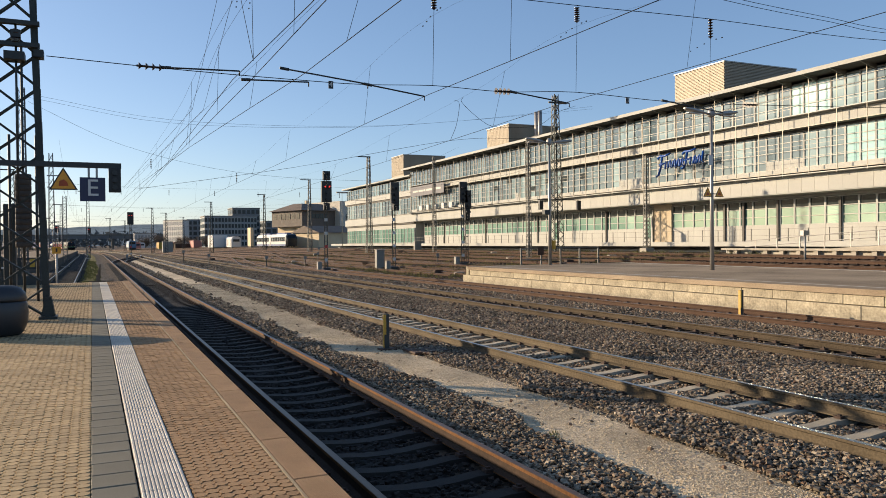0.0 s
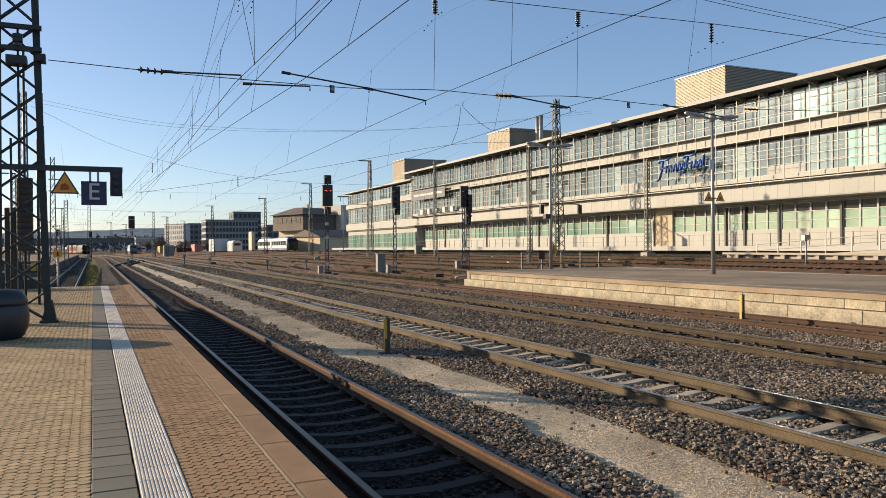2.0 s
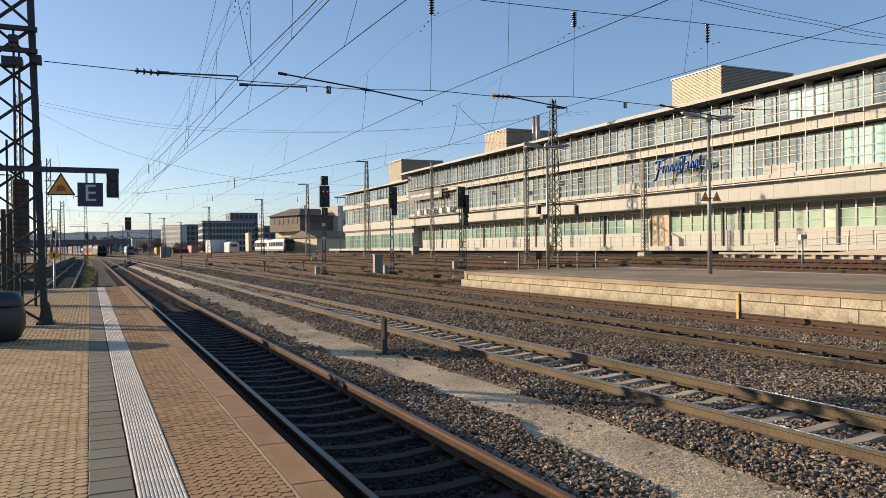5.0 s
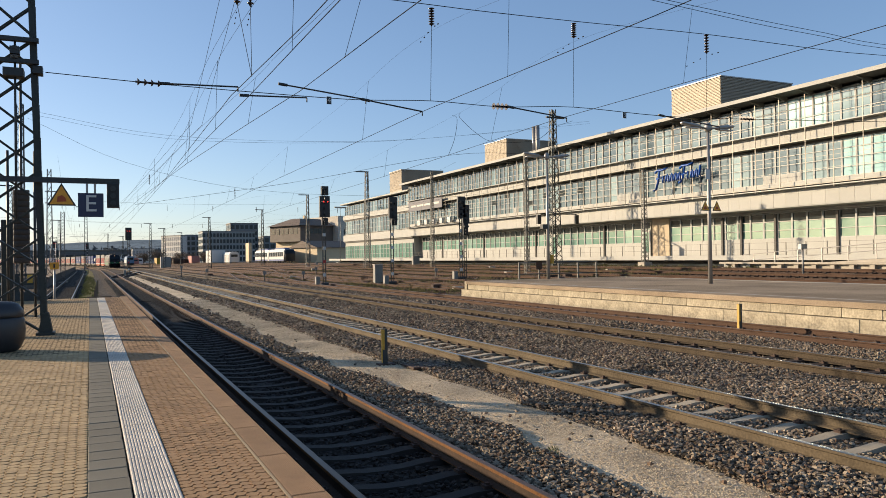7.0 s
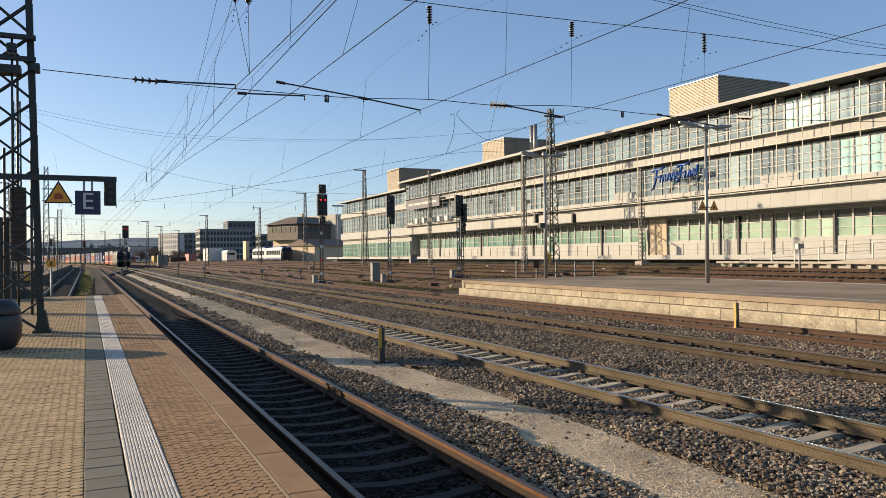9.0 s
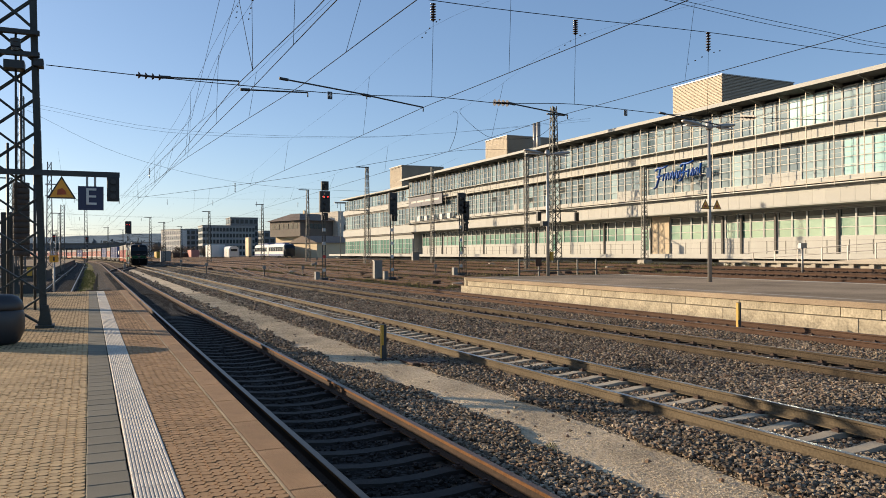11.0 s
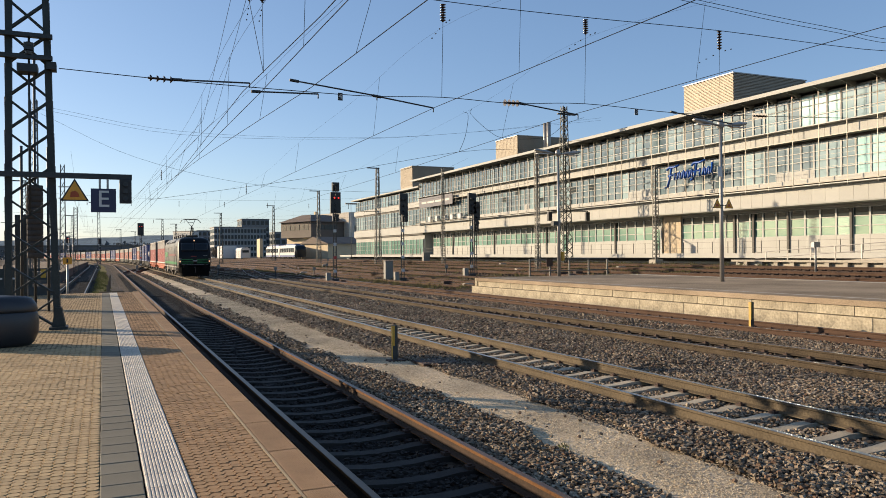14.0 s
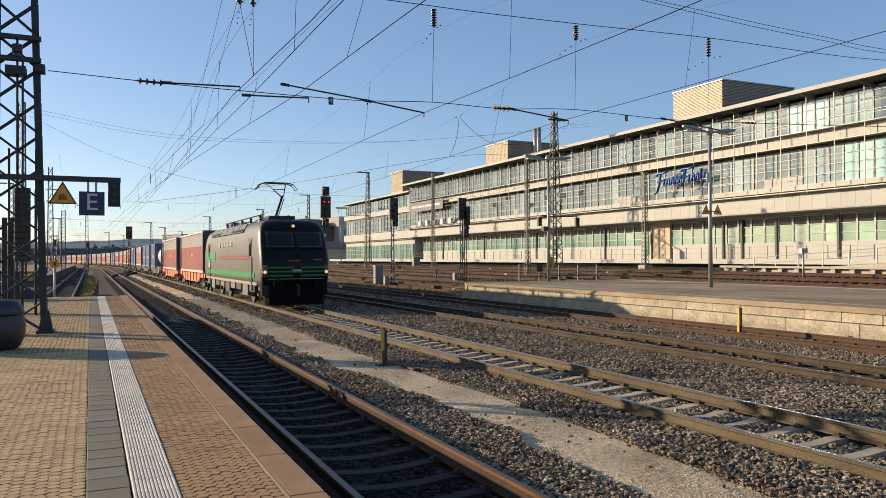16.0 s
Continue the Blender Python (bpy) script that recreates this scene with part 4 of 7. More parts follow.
BLUE = mat("blue container paint", (0.035, 0.075, 0.24), 0.5, 0, 0.15, 0.8, 25, 0.05)
TANKWHITE = mat("white tank shell", (0.62, 0.59, 0.53), 0.4, 0, 0.12, 0.8, 25, 0.02)
LETTER = mat("dull grey lettering paint", (0.24, 0.22, 0.19), 0.6, 0, 0.12, 0.8, 25, 0.02)
DOORGREY = mat("dark trailer front", (0.10, 0.095, 0.09), 0.6, 0, 0.15, 0.8, 25, 0.05)


def disc(bm, x, y, z, r, w, n=20):
    a = [bm.verts.new((x, y + r * math.cos(k * math.tau / n), z + r * math.sin(k * math.tau / n))) for k in range(n)]
    b = [bm.verts.new((x + w, y + r * math.cos(k * math.tau / n), z + r * math.sin(k * math.tau / n))) for k in range(n)]
    for k in range(n):
        bm.faces.new((a[k], a[(k + 1) % n], b[(k + 1) % n], b[k]))
    bm.faces.new(a), bm.faces.new(b)


def bogie(parent, y, base, r, steel):
    """Bogie frame with two axles centred at y."""
    bm = bmesh.new()
    for s in (-1, 1):
        box(bm, s * 1.0 - 0.07, s * 1.0 + 0.07, y - base / 2 - 0.5, y + base / 2 + 0.5, r * 0.95, r * 0.95 + 0.24)
        for e in (-1, 1):
            box(bm, s * 1.08 - 0.1, s * 1.08 + 0.1, y + e * base / 2 - 0.2, y + e * base / 2 + 0.2, r * 0.75, r * 1.35)
        box(bm, s * 1.06 - 0.1, s * 1.06 + 0.1, y - 0.35, y + 0.35, r * 0.6, r + 0.35)
    box(bm, -1.0, 1.0, y - 0.25, y + 0.25, r * 0.9, r + 0.3)
    fr = part("bogie_frame", bm, UNDER, parent)
    for e in (-1, 1):
        bm = bmesh.new()
        for s in (-1, 1):
            disc(bm, s * 0.7535 - 0.065, y + e * base / 2, r, r, 0.13)
        tube(bm, ((-0.75, y + e * base / 2, r), (0.75, y + e * base / 2, r)), 0.09, 8)
        part("wheelset", bm, steel, fr)


def locomotive():
    lo = thing("electric_locomotive", "silver grey electric locomotive with black front and green stripes", "locomotive")
    L = 18.0
    lev = [(0.95, 1.45, 0.30), (1.25, 1.49, 0.20), (1.75, 1.50, 0.16), (2.1, 1.50, 0.19), (2.45, 1.50, 0.32), (2.9, 1.485, 0.52), (3.25, 1.45, 0.70), (3.5, 1.39, 0.86), (3.68, 1.28, 1.02), (3.79, 1.12, 1.2), (3.85, 0.92, 1.42)]
    bm = bmesh.new()
    rings = []
    for z, hw, yf in lev:
        front = [(-hw, yf + 1.1)]
        for q in range(-8, 9):
            t = q / 8 * math.pi / 2
            front.append((hw * math.copysign(abs(math.sin(t)) ** 0.62, q), yf + 0.5 * (1 - math.cos(t) ** 0.62)))
        front.append((hw, yf + 1.1))
        rear = [(u, L - v + 0.3) for u, v in front[::-1]]
        rings.append([bm.verts.new((u, v, z)) for u, v in front + rear])
    k, h = len(rings[0]), len(rings[0]) // 2
    for lv, (a, b) in enumerate(zip(rings, rings[1:])):
        for i in range(k):
            f = bm.faces.new((a[i], a[(i + 1) % k], b[(i + 1) % k], b[i]))
            j = i % h
            f.material_index = 1 if (3 <= j <= h - 5) and lv < 10 else 0
            f.smooth = True
    bm.faces.new(rings[-1]).material_index = 0
    bm.faces.new(rings[0][::-1])
    part("body", bm, [GREY_CAB, BLACK_CAB], lo)

    def face_y(z):
        for (z0, _, y0), (z1, _, y1) in zip(lev, lev[1:]):
            if z0 <= z <= z1:
                return y0 + (y1 - y0) * (z - z0) / (z1 - z0)

    def on_front(x, z):
        """Depth of the rounded front at a point across and up."""
        c = (abs(x) / 1.49) ** (1 / 0.62)
        return face_y(z) + 0.5 * (1 - max(0.0, 1 - c * c) ** 0.31)

    def front_plate(x0, x1, z0, z1, out, nx=8, nz=4):
        """A plate that hugs the curved front."""
        pb = bmesh.new()
        grids = []
        for d in (out, -0.03):
            grids.append([[pb.verts.new((x0 + (x1 - x0) * i / nx, on_front(x0 + (x1 - x0) * i / nx, z0 + (z1 - z0) * j / nz) - d, z0 + (z1 - z0) * j / nz)) for j in range(nz + 1)] for i in range(nx + 1)])
        g, bk = grids
        for i in range(nx):
            for j in range(nz):
                pb.faces.new((g[i][j], g[i + 1][j], g[i + 1][j + 1], g[i][j + 1])).smooth = True
                pb.faces.new((bk[i][j], bk[i][j + 1], bk[i + 1][j + 1], bk[i + 1][j]))
        for i in range(nx):
            pb.faces.new((g[i][0], bk[i][0], bk[i + 1][0], g[i + 1][0])), pb.faces.new((g[i][nz], g[i + 1][nz], bk[i + 1][nz], bk[i][nz]))
        for j in range(nz):
            pb.faces.new((g[0][j], g[0][j + 1], bk[0][j + 1], bk[0][j])), pb.faces.new((g[nx][j], bk[nx][j], bk[nx][j + 1], g[nx][j + 1]))
        return pb
    for s in (-1, 1):
        part("windscreen", front_plate(*sorted((s * 0.05, s * 1.22)), 2.52, 3.3, 0.018), SCREEN, lo, "dark windscreen pane")
        part("wiper", front_plate(*sorted((s * 0.25, s * 1.0)), 2.545, 2.575, 0.05, 5, 1), SOOT, lo)
    for z in (1.36, 1.53, 1.70):
        for s in (-1, 1):
            part("front_stripe", front_plate(*sorted((s * 0.16, s * 1.2)), z, z + 0.085, 0.02, 7, 1), GREEN_DARK, lo)
    for s in (-1, 1):
        part("lamp_housing", front_plate(*sorted((s * 1.22, s * 1.45)), 1.34, 1.86, 0.014, 4, 3), GREY_CAB, lo, "grey lamp corner")
    part("front_bar", front_plate(-1.2, 1.2, 1.25, 1.275, 0.03, 10, 1), M["galv"], lo)
    part("badge", front_plate(-0.2, 0.2, 1.53, 1.67, 0.03, 4, 1), M["galv"], lo, "plain silver badge")
    part("front_mark", front_plate(-0.38, 0.14, 1.98, 2.08, 0.012, 4, 1), RED, lo, "dim red mark")
    part("number_bar", front_plate(0.72, 1.12, 2.06, 2.11, 0.012, 4, 1), LETTER, lo, "plain pale bar")
    for x, y, z, r in ((-1.33, 0.33, 1.56, 0.085), (1.33, 0.33, 1.56, 0.085), (0.0, 0.86, 3.55, 0.08)):
        bm = bmesh.new()
        tube(bm, ((x, y - 0.05, z), (x, y + 0.25, z)), r, 14)
        h = part("headlight", bm, M["galv"], lo)
        bm = bmesh.new()
        tube(bm, ((x, y - 0.062, z), (x, y - 0.05, z)), r * 0.8, 14)
        part("lens", bm, LAMP, h, "glowing warm lens")
    # stripes and fittings on both sides
    for s in (-1, 1):
        x = s * 1.503
        boxed("side_stripe", GREEN, lo, x - 0.012, x + 0.012, 1.7, 16.6, 1.28, 1.52, label="bright green stripe")
        boxed("side_stripe", RED, lo, x - 0.012, x + 0.012, 3.2, 11.8, 2.1, 2.3, label="dull red stripe")
        boxed("side_stripe", GREEN, lo, x - 0.013, x + 0.013, 13.2, 16.8, 2.0, 2.5, label="bright green patch")
        for q in range(5):
            boxed("lettering_bar", LETTER, lo, x - 0.014, x + 0.014, 7.6 + q * 0.95, 8.3 + q * 0.95, 2.76, 2.98)
        boxed("white_plate", M["white"], lo, x - 0.015, x + 0.015, 15.2, 15.9, 1.62, 2.0)
        for yd in (2.35, 15.4):
            boxed("cab_door", DOORGREY, lo, x - 0.008, x + 0.008, yd, yd + 0.06, 1.1, 3.05)
            boxed("cab_door", DOORGREY, lo, x - 0.008, x + 0.008, yd + 0.62, yd + 0.68, 1.1, 3.05)
            boxed("door_window", SCREEN, lo, x - 0.016, x + 0.016, yd + 0.14, yd + 0.54, 2.25, 2.95)
            boxed("handrail", M["galv"], lo, x - 0.05, x + 0.05, yd - 0.16, yd - 0.12, 0.7, 2.2)
        for q in range(6):
            bm = bmesh.new()
            poly_prism(bm, [(s * 1.43, 3.36), (s * 1.20, 3.74), (s * 1.26, 3.80), (s * 1.49, 3.40)], "y", 4.6 + q * 1.75, 6.2 + q * 1.75)
            rp = part("roof_flank", bm, GREY_CAB, lo, "grey roof flank panel")
            if q in (0, 1, 4, 5):
                for w in range(3):
                    bm = bmesh.new()
                    poly_prism(bm, [(s * 1.465, 3.42), (s * 1.27, 3.74), (s * 1.28, 3.75), (s * 1.478, 3.43)], "y", 4.7 + q * 1.75 + w * 0.5, 5.1 + q * 1.75 + w * 0.5)
                    part("louvre", bm, SOOT, rp)
        boxed("sill_band", LETTER, lo, x - 0.01, x + 0.01, 1.2, 17.0, 0.97, 1.1, label="grey lower sill")
        for q in range(9):
            boxed("equipment_box", WAGON if q % 2 else UNDER, lo, s * 1.25 - 0.18, s * 1.25 + 0.18, 2.0 + q * 1.7, 3.3 + q * 1.7, 0.45 + 0.2 * (q % 3 != 1), 1.0)
    boxed("underframe", UNDER, lo, -1.3, 1.3, 0.6, 17.7, 0.72, 1.0)
    bm = bmesh.new()
    poly_prism(bm, [(-1.42, 0.45), (-1.2, 0.22), (1.2, 0.22), (1.42, 0.45), (1.42, 0.95), (-1.42, 0.95)], "z", 0.55, 1.0)
    poly_prism(bm, [(-1.3, 0.5), (-1.15, 0.3), (1.15, 0.3), (1.3, 0.5), (1.3, 0.7), (-1.3, 0.7)], "z", 0.14, 0.55)
    part("snow_plough", bm, SOOT, lo, "black front skirt")
    for s in (-1, 1):
        bm = bmesh.new()
        tube(bm, ((s * 0.875, 0.3, 1.05), (s * 0.875, -0.2, 1.05)), 0.09, 10)
        tube(bm, ((s * 0.875, -0.2, 1.05), (s * 0.875, -0.25, 1.05)), 0.23, 12)
        part("buffer", bm, SOOT, lo)
    bm = bmesh.new()
    bar(bm, (0, 0.3, 1.0), (0, -0.15, 0.95), 0.1)
    bar(bm, (0, -0.15, 0.95), (0, -0.12, 0.5), 0.07)
    part("coupling", bm, UNDER, lo)
    for y in (4.1, 13.9):
        bogie(lo, y, 3.0, 0.62, UNDER)
    # roof gear
    for q, (y0, y1, h) in enumerate(((4.6, 6.4, 0.22), (6.8, 9.0, 0.16), (9.4, 11.2, 0.25), (11.6, 13.0, 0.18))):
        boxed("roof_box", UNDER, lo, -0.55, 0.55, y0, y1, 3.82, 3.84 + h)
    for q in range(9):
        bm = bmesh.new()
        lathe(bm, [(0.06, 3.82), (0.1, 3.9), (0.05, 3.94), (0.1, 4.0), (0.05, 4.04), (0.1, 4.1), (0.03, 4.2)], 8, -0.7 + 1.4 * (q % 2), 4.4 + q * 1.2)
        part("roof_insulator", bm, M["insul"], lo)
    bm = bmesh.new()
    tube(bm, ((-0.7, 4.0, 4.2), (-0.7, 14.5, 4.2)), 0.03, 6)
    tube(bm, ((0.7, 4.5, 4.2), (0.7, 14.0, 4.18)), 0.03, 6)
    part("roof_busbar", bm, UNDER, lo)
    pan = boxed("pantograph", UNDER, lo, -0.6, 0.6, 2.9, 4.6, 3.95, 4.1)
    bm = bmesh.new()
    tube(bm, ((0, 4.3, 4.1), (0, 2.9, 5.0)), 0.06, 8)
    tube(bm, ((0.12, 4.35, 4.1), (0.1, 2.95, 4.92)), 0.02, 6)
    part("lower_arm", bm, M["black"], pan)
    bm = bmesh.new()
    for s in (-1, 1):
        tube(bm, ((s * 0.06, 2.9, 5.0), (s * 0.45, 4.15, 5.68)), 0.025, 6)
    tube(bm, ((-0.3, 3.6, 5.38), (0.3, 3.6, 5.38)), 0.02, 6)
    part("upper_arm", bm, M["black"], pan)
    for dy in (-0.22, 0.22):
        bm = bmesh.new()
        tube(bm, ((-0.97, 4.15 + dy, 5.40), (-0.78, 4.15 + dy, 5.64), (-0.55, 4.15 + dy, 5.72), (0.55, 4.15 + dy, 5.72), (0.78, 4.15 + dy, 5.64), (0.97, 4.15 + dy, 5.40)), 0.028, 6)
        part("contact_strip", bm, M["black"], pan)
    bm = bmesh.new()
    for s in (-1, 1):
        tube(bm, ((s * 0.45, 3.9, 5.68), (s * 0.45, 4.4, 5.68)), 0.03, 6)
    part("head_bar", bm, M["black"], pan)
    return lo


def ribbed_box(bm, w, l, z0, z1, mi=0, pitch=0.28):
    """A container shell, long sides corrugated."""
    n = int(l / pitch)
    for s in (-1, 1):
        pts = []
        for k in range(n):
            a = k * l / n
            pts += [(a, 0.0), (a + pitch * 0.35, 0.0), (a + pitch * 0.5, 0.035), (a + pitch * 0.85, 0.035)]
        pts.append((l, 0))
        lo = [bm.verts.new((s * (w - d), y, z0)) for y, d in pts]
        hi = [bm.verts.new((s * (w - d), y, z1)) for y, d in pts]
        for i in range(len(pts) - 1):
            bm.faces.new((lo[i], lo[i + 1], hi[i + 1], hi[i])).material_index = mi


def wagon(kind):
    """A flat wagon with its load, front end at y = 0."""
    L = 16.4
    col = {"red": "orange flat wagon carrying a red trailer body with grey top", "blue": "grimy flat wagon carrying two blue corrugated containers", "pale": "grimy flat wagon carrying a faded red and grey container", "tank": "grimy flat wagon with white tank and blue container"}[kind]
    framecol = ORANGE if kind == "red" else WAGON
    wg = thing("freight_wagon", col, "freight wagon", group="wagons of the train")
    bm = bmesh.new()
    for s in (-1, 1):
        poly_prism(bm, [(0.5, 1.15), (L - 0.5, 1.15), (L - 0.5, 0.9), (L - 3.2, 0.85), (L - 4.2, 0.55), (4.2, 0.55), (3.2, 0.85), (0.5, 0.9)], "x", s * 1.22 - 0.06, s * 1.22 + 0.06)
    box(bm, -0.35, 0.35, 0.3, L - 0.3, 0.85, 1.1)
    for q in range(9):
        y = 1 + q * (L - 2) / 8
        box(bm, -1.2, 1.2, y - 0.08, y + 0.08, 0.92, 1.12)
        for s in (-1, 1):
            box(bm, s * 1.28 - 0.05, s * 1.28 + 0.05, y - 0.05, y + 0.05, 0.6, 1.22)
    part("frame", bm, framecol, wg)
    for y in (2.3, L - 2.3):
        bogie(wg, y, 1.8, 0.46, UNDER)
    for y0, y1 in ((0.3, -0.1), (L - 0.3, L + 0.1)):
        for s in (-1, 1):
            bm = bmesh.new()
            tube(bm, ((s * 0.875, y0, 1.03), (s * 0.875, y1, 1.03)), 0.14, 8)
            part("buffer", bm, UNDER, wg)

    def container(y0, l, lower, upper, split, z1):
        bm = bmesh.new()
        box(bm, -1.2, 1.2, y0 + 0.02, y0 + l - 0.02, 1.2, z1 - 0.02, 2)
        ribbed_box(bm, 1.25, l, 1.35, split, 0)
        ribbed_box(bm, 1.25, l, split, z1 - 0.1, 1)
        for v in bm.verts[8:]:
            v.co.y += y0
        for s in (-1, 1):
            for y in (y0, y0 + l - 0.12):
                box(bm, s * 1.25 - 0.07, s * 1.25 + 0.02 * s + 0.05, y, y + 0.12, 1.2, z1, 2)
            box(bm, s * 1.25 - 0.06, s * 1.25 + 0.06, y0, y0 + l, 1.2, 1.36, 1)
            box(bm, s * 1.25 - 0.06, s * 1.25 + 0.06, y0, y0 + l, z1 - 0.12, z1, 1)
        c = part("container", bm, [lower, upper, DOORGREY if kind in ("red", "pale") else lower], wg)
        for q in range(3):
            boxed("lettering_bar", GREYTOP if kind != "red" else CURTAIN_PALE, c, -1.272, -1.256, y0 + l * 0.35 + q * 0.7, y0 + l * 0.35 + 0.5 + q * 0.7, 2.3, 2.55)
    if kind == "red":
        container(1.3, 13.7, CURTAIN, GREYTOP, 3.0, 4.0)
    elif kind == "pale":
        container(1.3, 13.7, CURTAIN_PALE, GREYTOP, 3.1, 3.95)
    elif kind == "blue":
        container(0.8, 7.2, BLUE, BLUE, 2.5, 3.95)
        container(8.3, 7.2, BLUE, BLUE, 2.5, 3.95)
    else:
        bm = bmesh.new()
        pts = [(0.75, 0.5), (1.05, 0.95), (1.15, 1.12), (1.15, 5.6), (1.05, 5.8), (0.75, 6.2)]
        rings = [[bm.verts.new((r * math.cos(k * math.tau / 20), 0.6 + y, 2.45 + r * math.sin(k * math.tau / 20))) for k in range(20)] for r, y in pts]
        for a, b in zip(rings, rings[1:]):
            for k in range(20):
                bm.faces.new((a[k], a[(k + 1) % 20], b[(k + 1) % 20], b[k])).smooth = True
        bm.faces.new(rings[0]), bm.faces.new(rings[-1])
        tk = part("tank", bm, TANKWHITE, wg, "white tank shell")
        bm = bmesh.new()
        for y in (0.75, 6.9):
            for s in (-1, 1):
                bar(bm, (s * 1.2, y, 1.2), (s * 1.2, y, 3.7), 0.12)
            bar(bm, (-1.2, y, 1.25), (1.2, y, 1.25), 0.12), bar(bm, (-1.2, y, 3.65), (1.2, y, 3.65), 0.12)
            bar(bm, (-1.2, y, 1.3), (1.2, y, 3.6), 0.06)
        for s in (-1, 1):
            bar(bm, (s * 1.2, 0.75, 1.25), (s * 1.2, 6.9, 1.25), 0.12)
        part("tank_frame", bm, BLUE, tk)
        container(8.3, 7.2, BLUE, BLUE, 2.5, 3.95)
    return wg


LOCO = locomotive()
first = {k: wagon(k) for k in ("red", "tank", "blue", "pale")}
ORDER = ["red", "red", "tank", "blue", "pale", "blue", "pale", "pale", "pale", "red", "blue", "pale", "red", "pale", "pale", "blue", "pale", "red", "pale", "pale", "blue", "red", "pale", "pale"]
WAGONS = []
seen_kind = set()
for k in ORDER:
    WAGONS.append(first[k] if k not in seen_kind else copy_thing(first[k], pose(0, 0, 0)))
    seen_kind.add(k)


def line_point(y):
    return Vector((T2 - bend(y), y, 0.0))


def on_line(y, length):
    """The pose of a vehicle whose front stands at y."""
    a, b = line_point(y), line_point(y + length)
    d = b - a
    return pose(a.x, a.y, 0, 0, 0, math.degrees(math.atan2(-d.x, d.y)))


def motions():
    """The train comes in and slows a little."""
    near = {16: 32.3, 15: 53.7, 14: 76.0, 13: 99.3, 12: 123.2, 11: 147.0, 10: 170.7, 9: 194.2}
    for t0, ob, back, length in [(0, LOCO, 0.0, 18.6)] + [(0, w, 18.9 + 17.0 * i, 16.4) for i, w in enumerate(WAGONS)]:
        rows = [(t, on_line((near[t] if t in near else 194.2 + 21.6 * (9 - t)) + back, length)) for t in range(17)]
        walk(ob, rows)
# ---- masts, signals, lamps, signs ----


def lattice_mast(label, x, y, z0, h, w0, w1, leg=0.09, brace=0.045, bays=10, material=None, cat="mast", d0=None, d1=None, foot=True, group="", single=False, shift=0.0, lean=0.0):
    """Four legs drawn together towards the top, crossed bars on each side."""
    material = material or M["farsteel"]
    d0, d1 = d0 or w0, d1 or w1
    th = thing("lattice_mast", label, cat, x, y, z0, group=group)

    def corner(sx, sy, f):
        return Vector((shift + lean * f + sx * (w0 + (w1 - w0) * f) / 2, sy * (d0 + (d1 - d0) * f) / 2, h * f))
    for sx, sy in ((-1, -1), (1, -1), (1, 1), (-1, 1)):
        bm = bmesh.new()
        a, b = corner(sx, sy, 0), corner(sx, sy, 1)
        for q in range(2):
            o = Vector((-sx * leg / 2, 0, 0)) if q == 0 else Vector((0, -sy * leg / 2, 0))
            t = leg * 0.13
            u, v = (leg / 2, t) if q == 0 else (t, leg / 2)
            lo = [bm.verts.new(a + o + Vector((i * u, j * v, 0))) for i, j in ((-1, -1), (1, -1), (1, 1), (-1, 1))]
            hi = [bm.verts.new(b + o + Vector((i * u, j * v, 0))) for i, j in ((-1, -1), (1, -1), (1, 1), (-1, 1))]
            for k in range(4):
                bm.faces.new((lo[k], lo[(k + 1) % 4], hi[(k + 1) % 4], hi[k]))
            bm.faces.new(hi), bm.faces.new(lo)
        part("leg", bm, material, th)
    cs = ((-1, -1), (1, -1), (1, 1), (-1, 1))
    for s in range(4):
        bm = bmesh.new()
        c, d = cs[s], cs[(s + 1) % 4]
        for k in range(bays):
            f0, f1 = k / bays, (k + 1) / bays
            bar(bm, corner(*c, f0), corner(*d, f1), brace)
            if single and s % 2:
                continue
            if single:
                part("brace", bm, material, th)
                bm = bmesh.new()
            bar(bm, corner(*d, f0), corner(*c, f1), brace)
            if single:
                part("brace", bm, material, th)
                bm = bmesh.new()
        if bm.verts:
            tagged(part("bracing", bm, material, th), kind="stuff")
        else:
            bm.free()
    if foot:
        boxed("footing", M["concrete"], th, -w0 / 2 - 0.2, w0 / 2 + 0.2, -d0 / 2 - 0.2, d0 / 2 + 0.2, -0.5, 0.06)
    return th


def pole(label, x, y, z0, h, r=0.09, material=None, cat="pole", name="pole_mast"):
    th = thing(name, label, cat, x, y, z0)
    bm = bmesh.new()
    tube(bm, ((0, 0, -0.3), (0, 0, h)), r, 10, r * 0.75)
    part("pole", bm, material or M["farsteel"], th)
    return th


def sheet(outline, parent, name, material, y, t, label=""):
    """A flat plate in the plane of x and z, facing the viewer's side."""
    bm = bmesh.new()
    poly_prism(bm, outline, "y", y, y + t)
    return part(name, bm, material, parent, label)


def words(text, parent, name, material, size, x, y, z, depth=0.004):
    cu = bpy.data.curves.new(name, "FONT")
    cu.body, cu.size, cu.extrude, cu.align_x, cu.align_y = text, size, depth, "CENTER", "CENTER"
    tmp = bpy.data.objects.new(name, cu)
    scene.collection.objects.link(tmp)
    me = bpy.data.meshes.new_from_object(tmp.evaluated_get(bpy.context.evaluated_depsgraph_get()))
    bpy.data.objects.remove(tmp)
    me.materials.append(material)
    ob = new(name, me)
    ob.parent = parent
    ob.matrix_basis = pose(x, y, z, 90, 0, 0)
    return ob


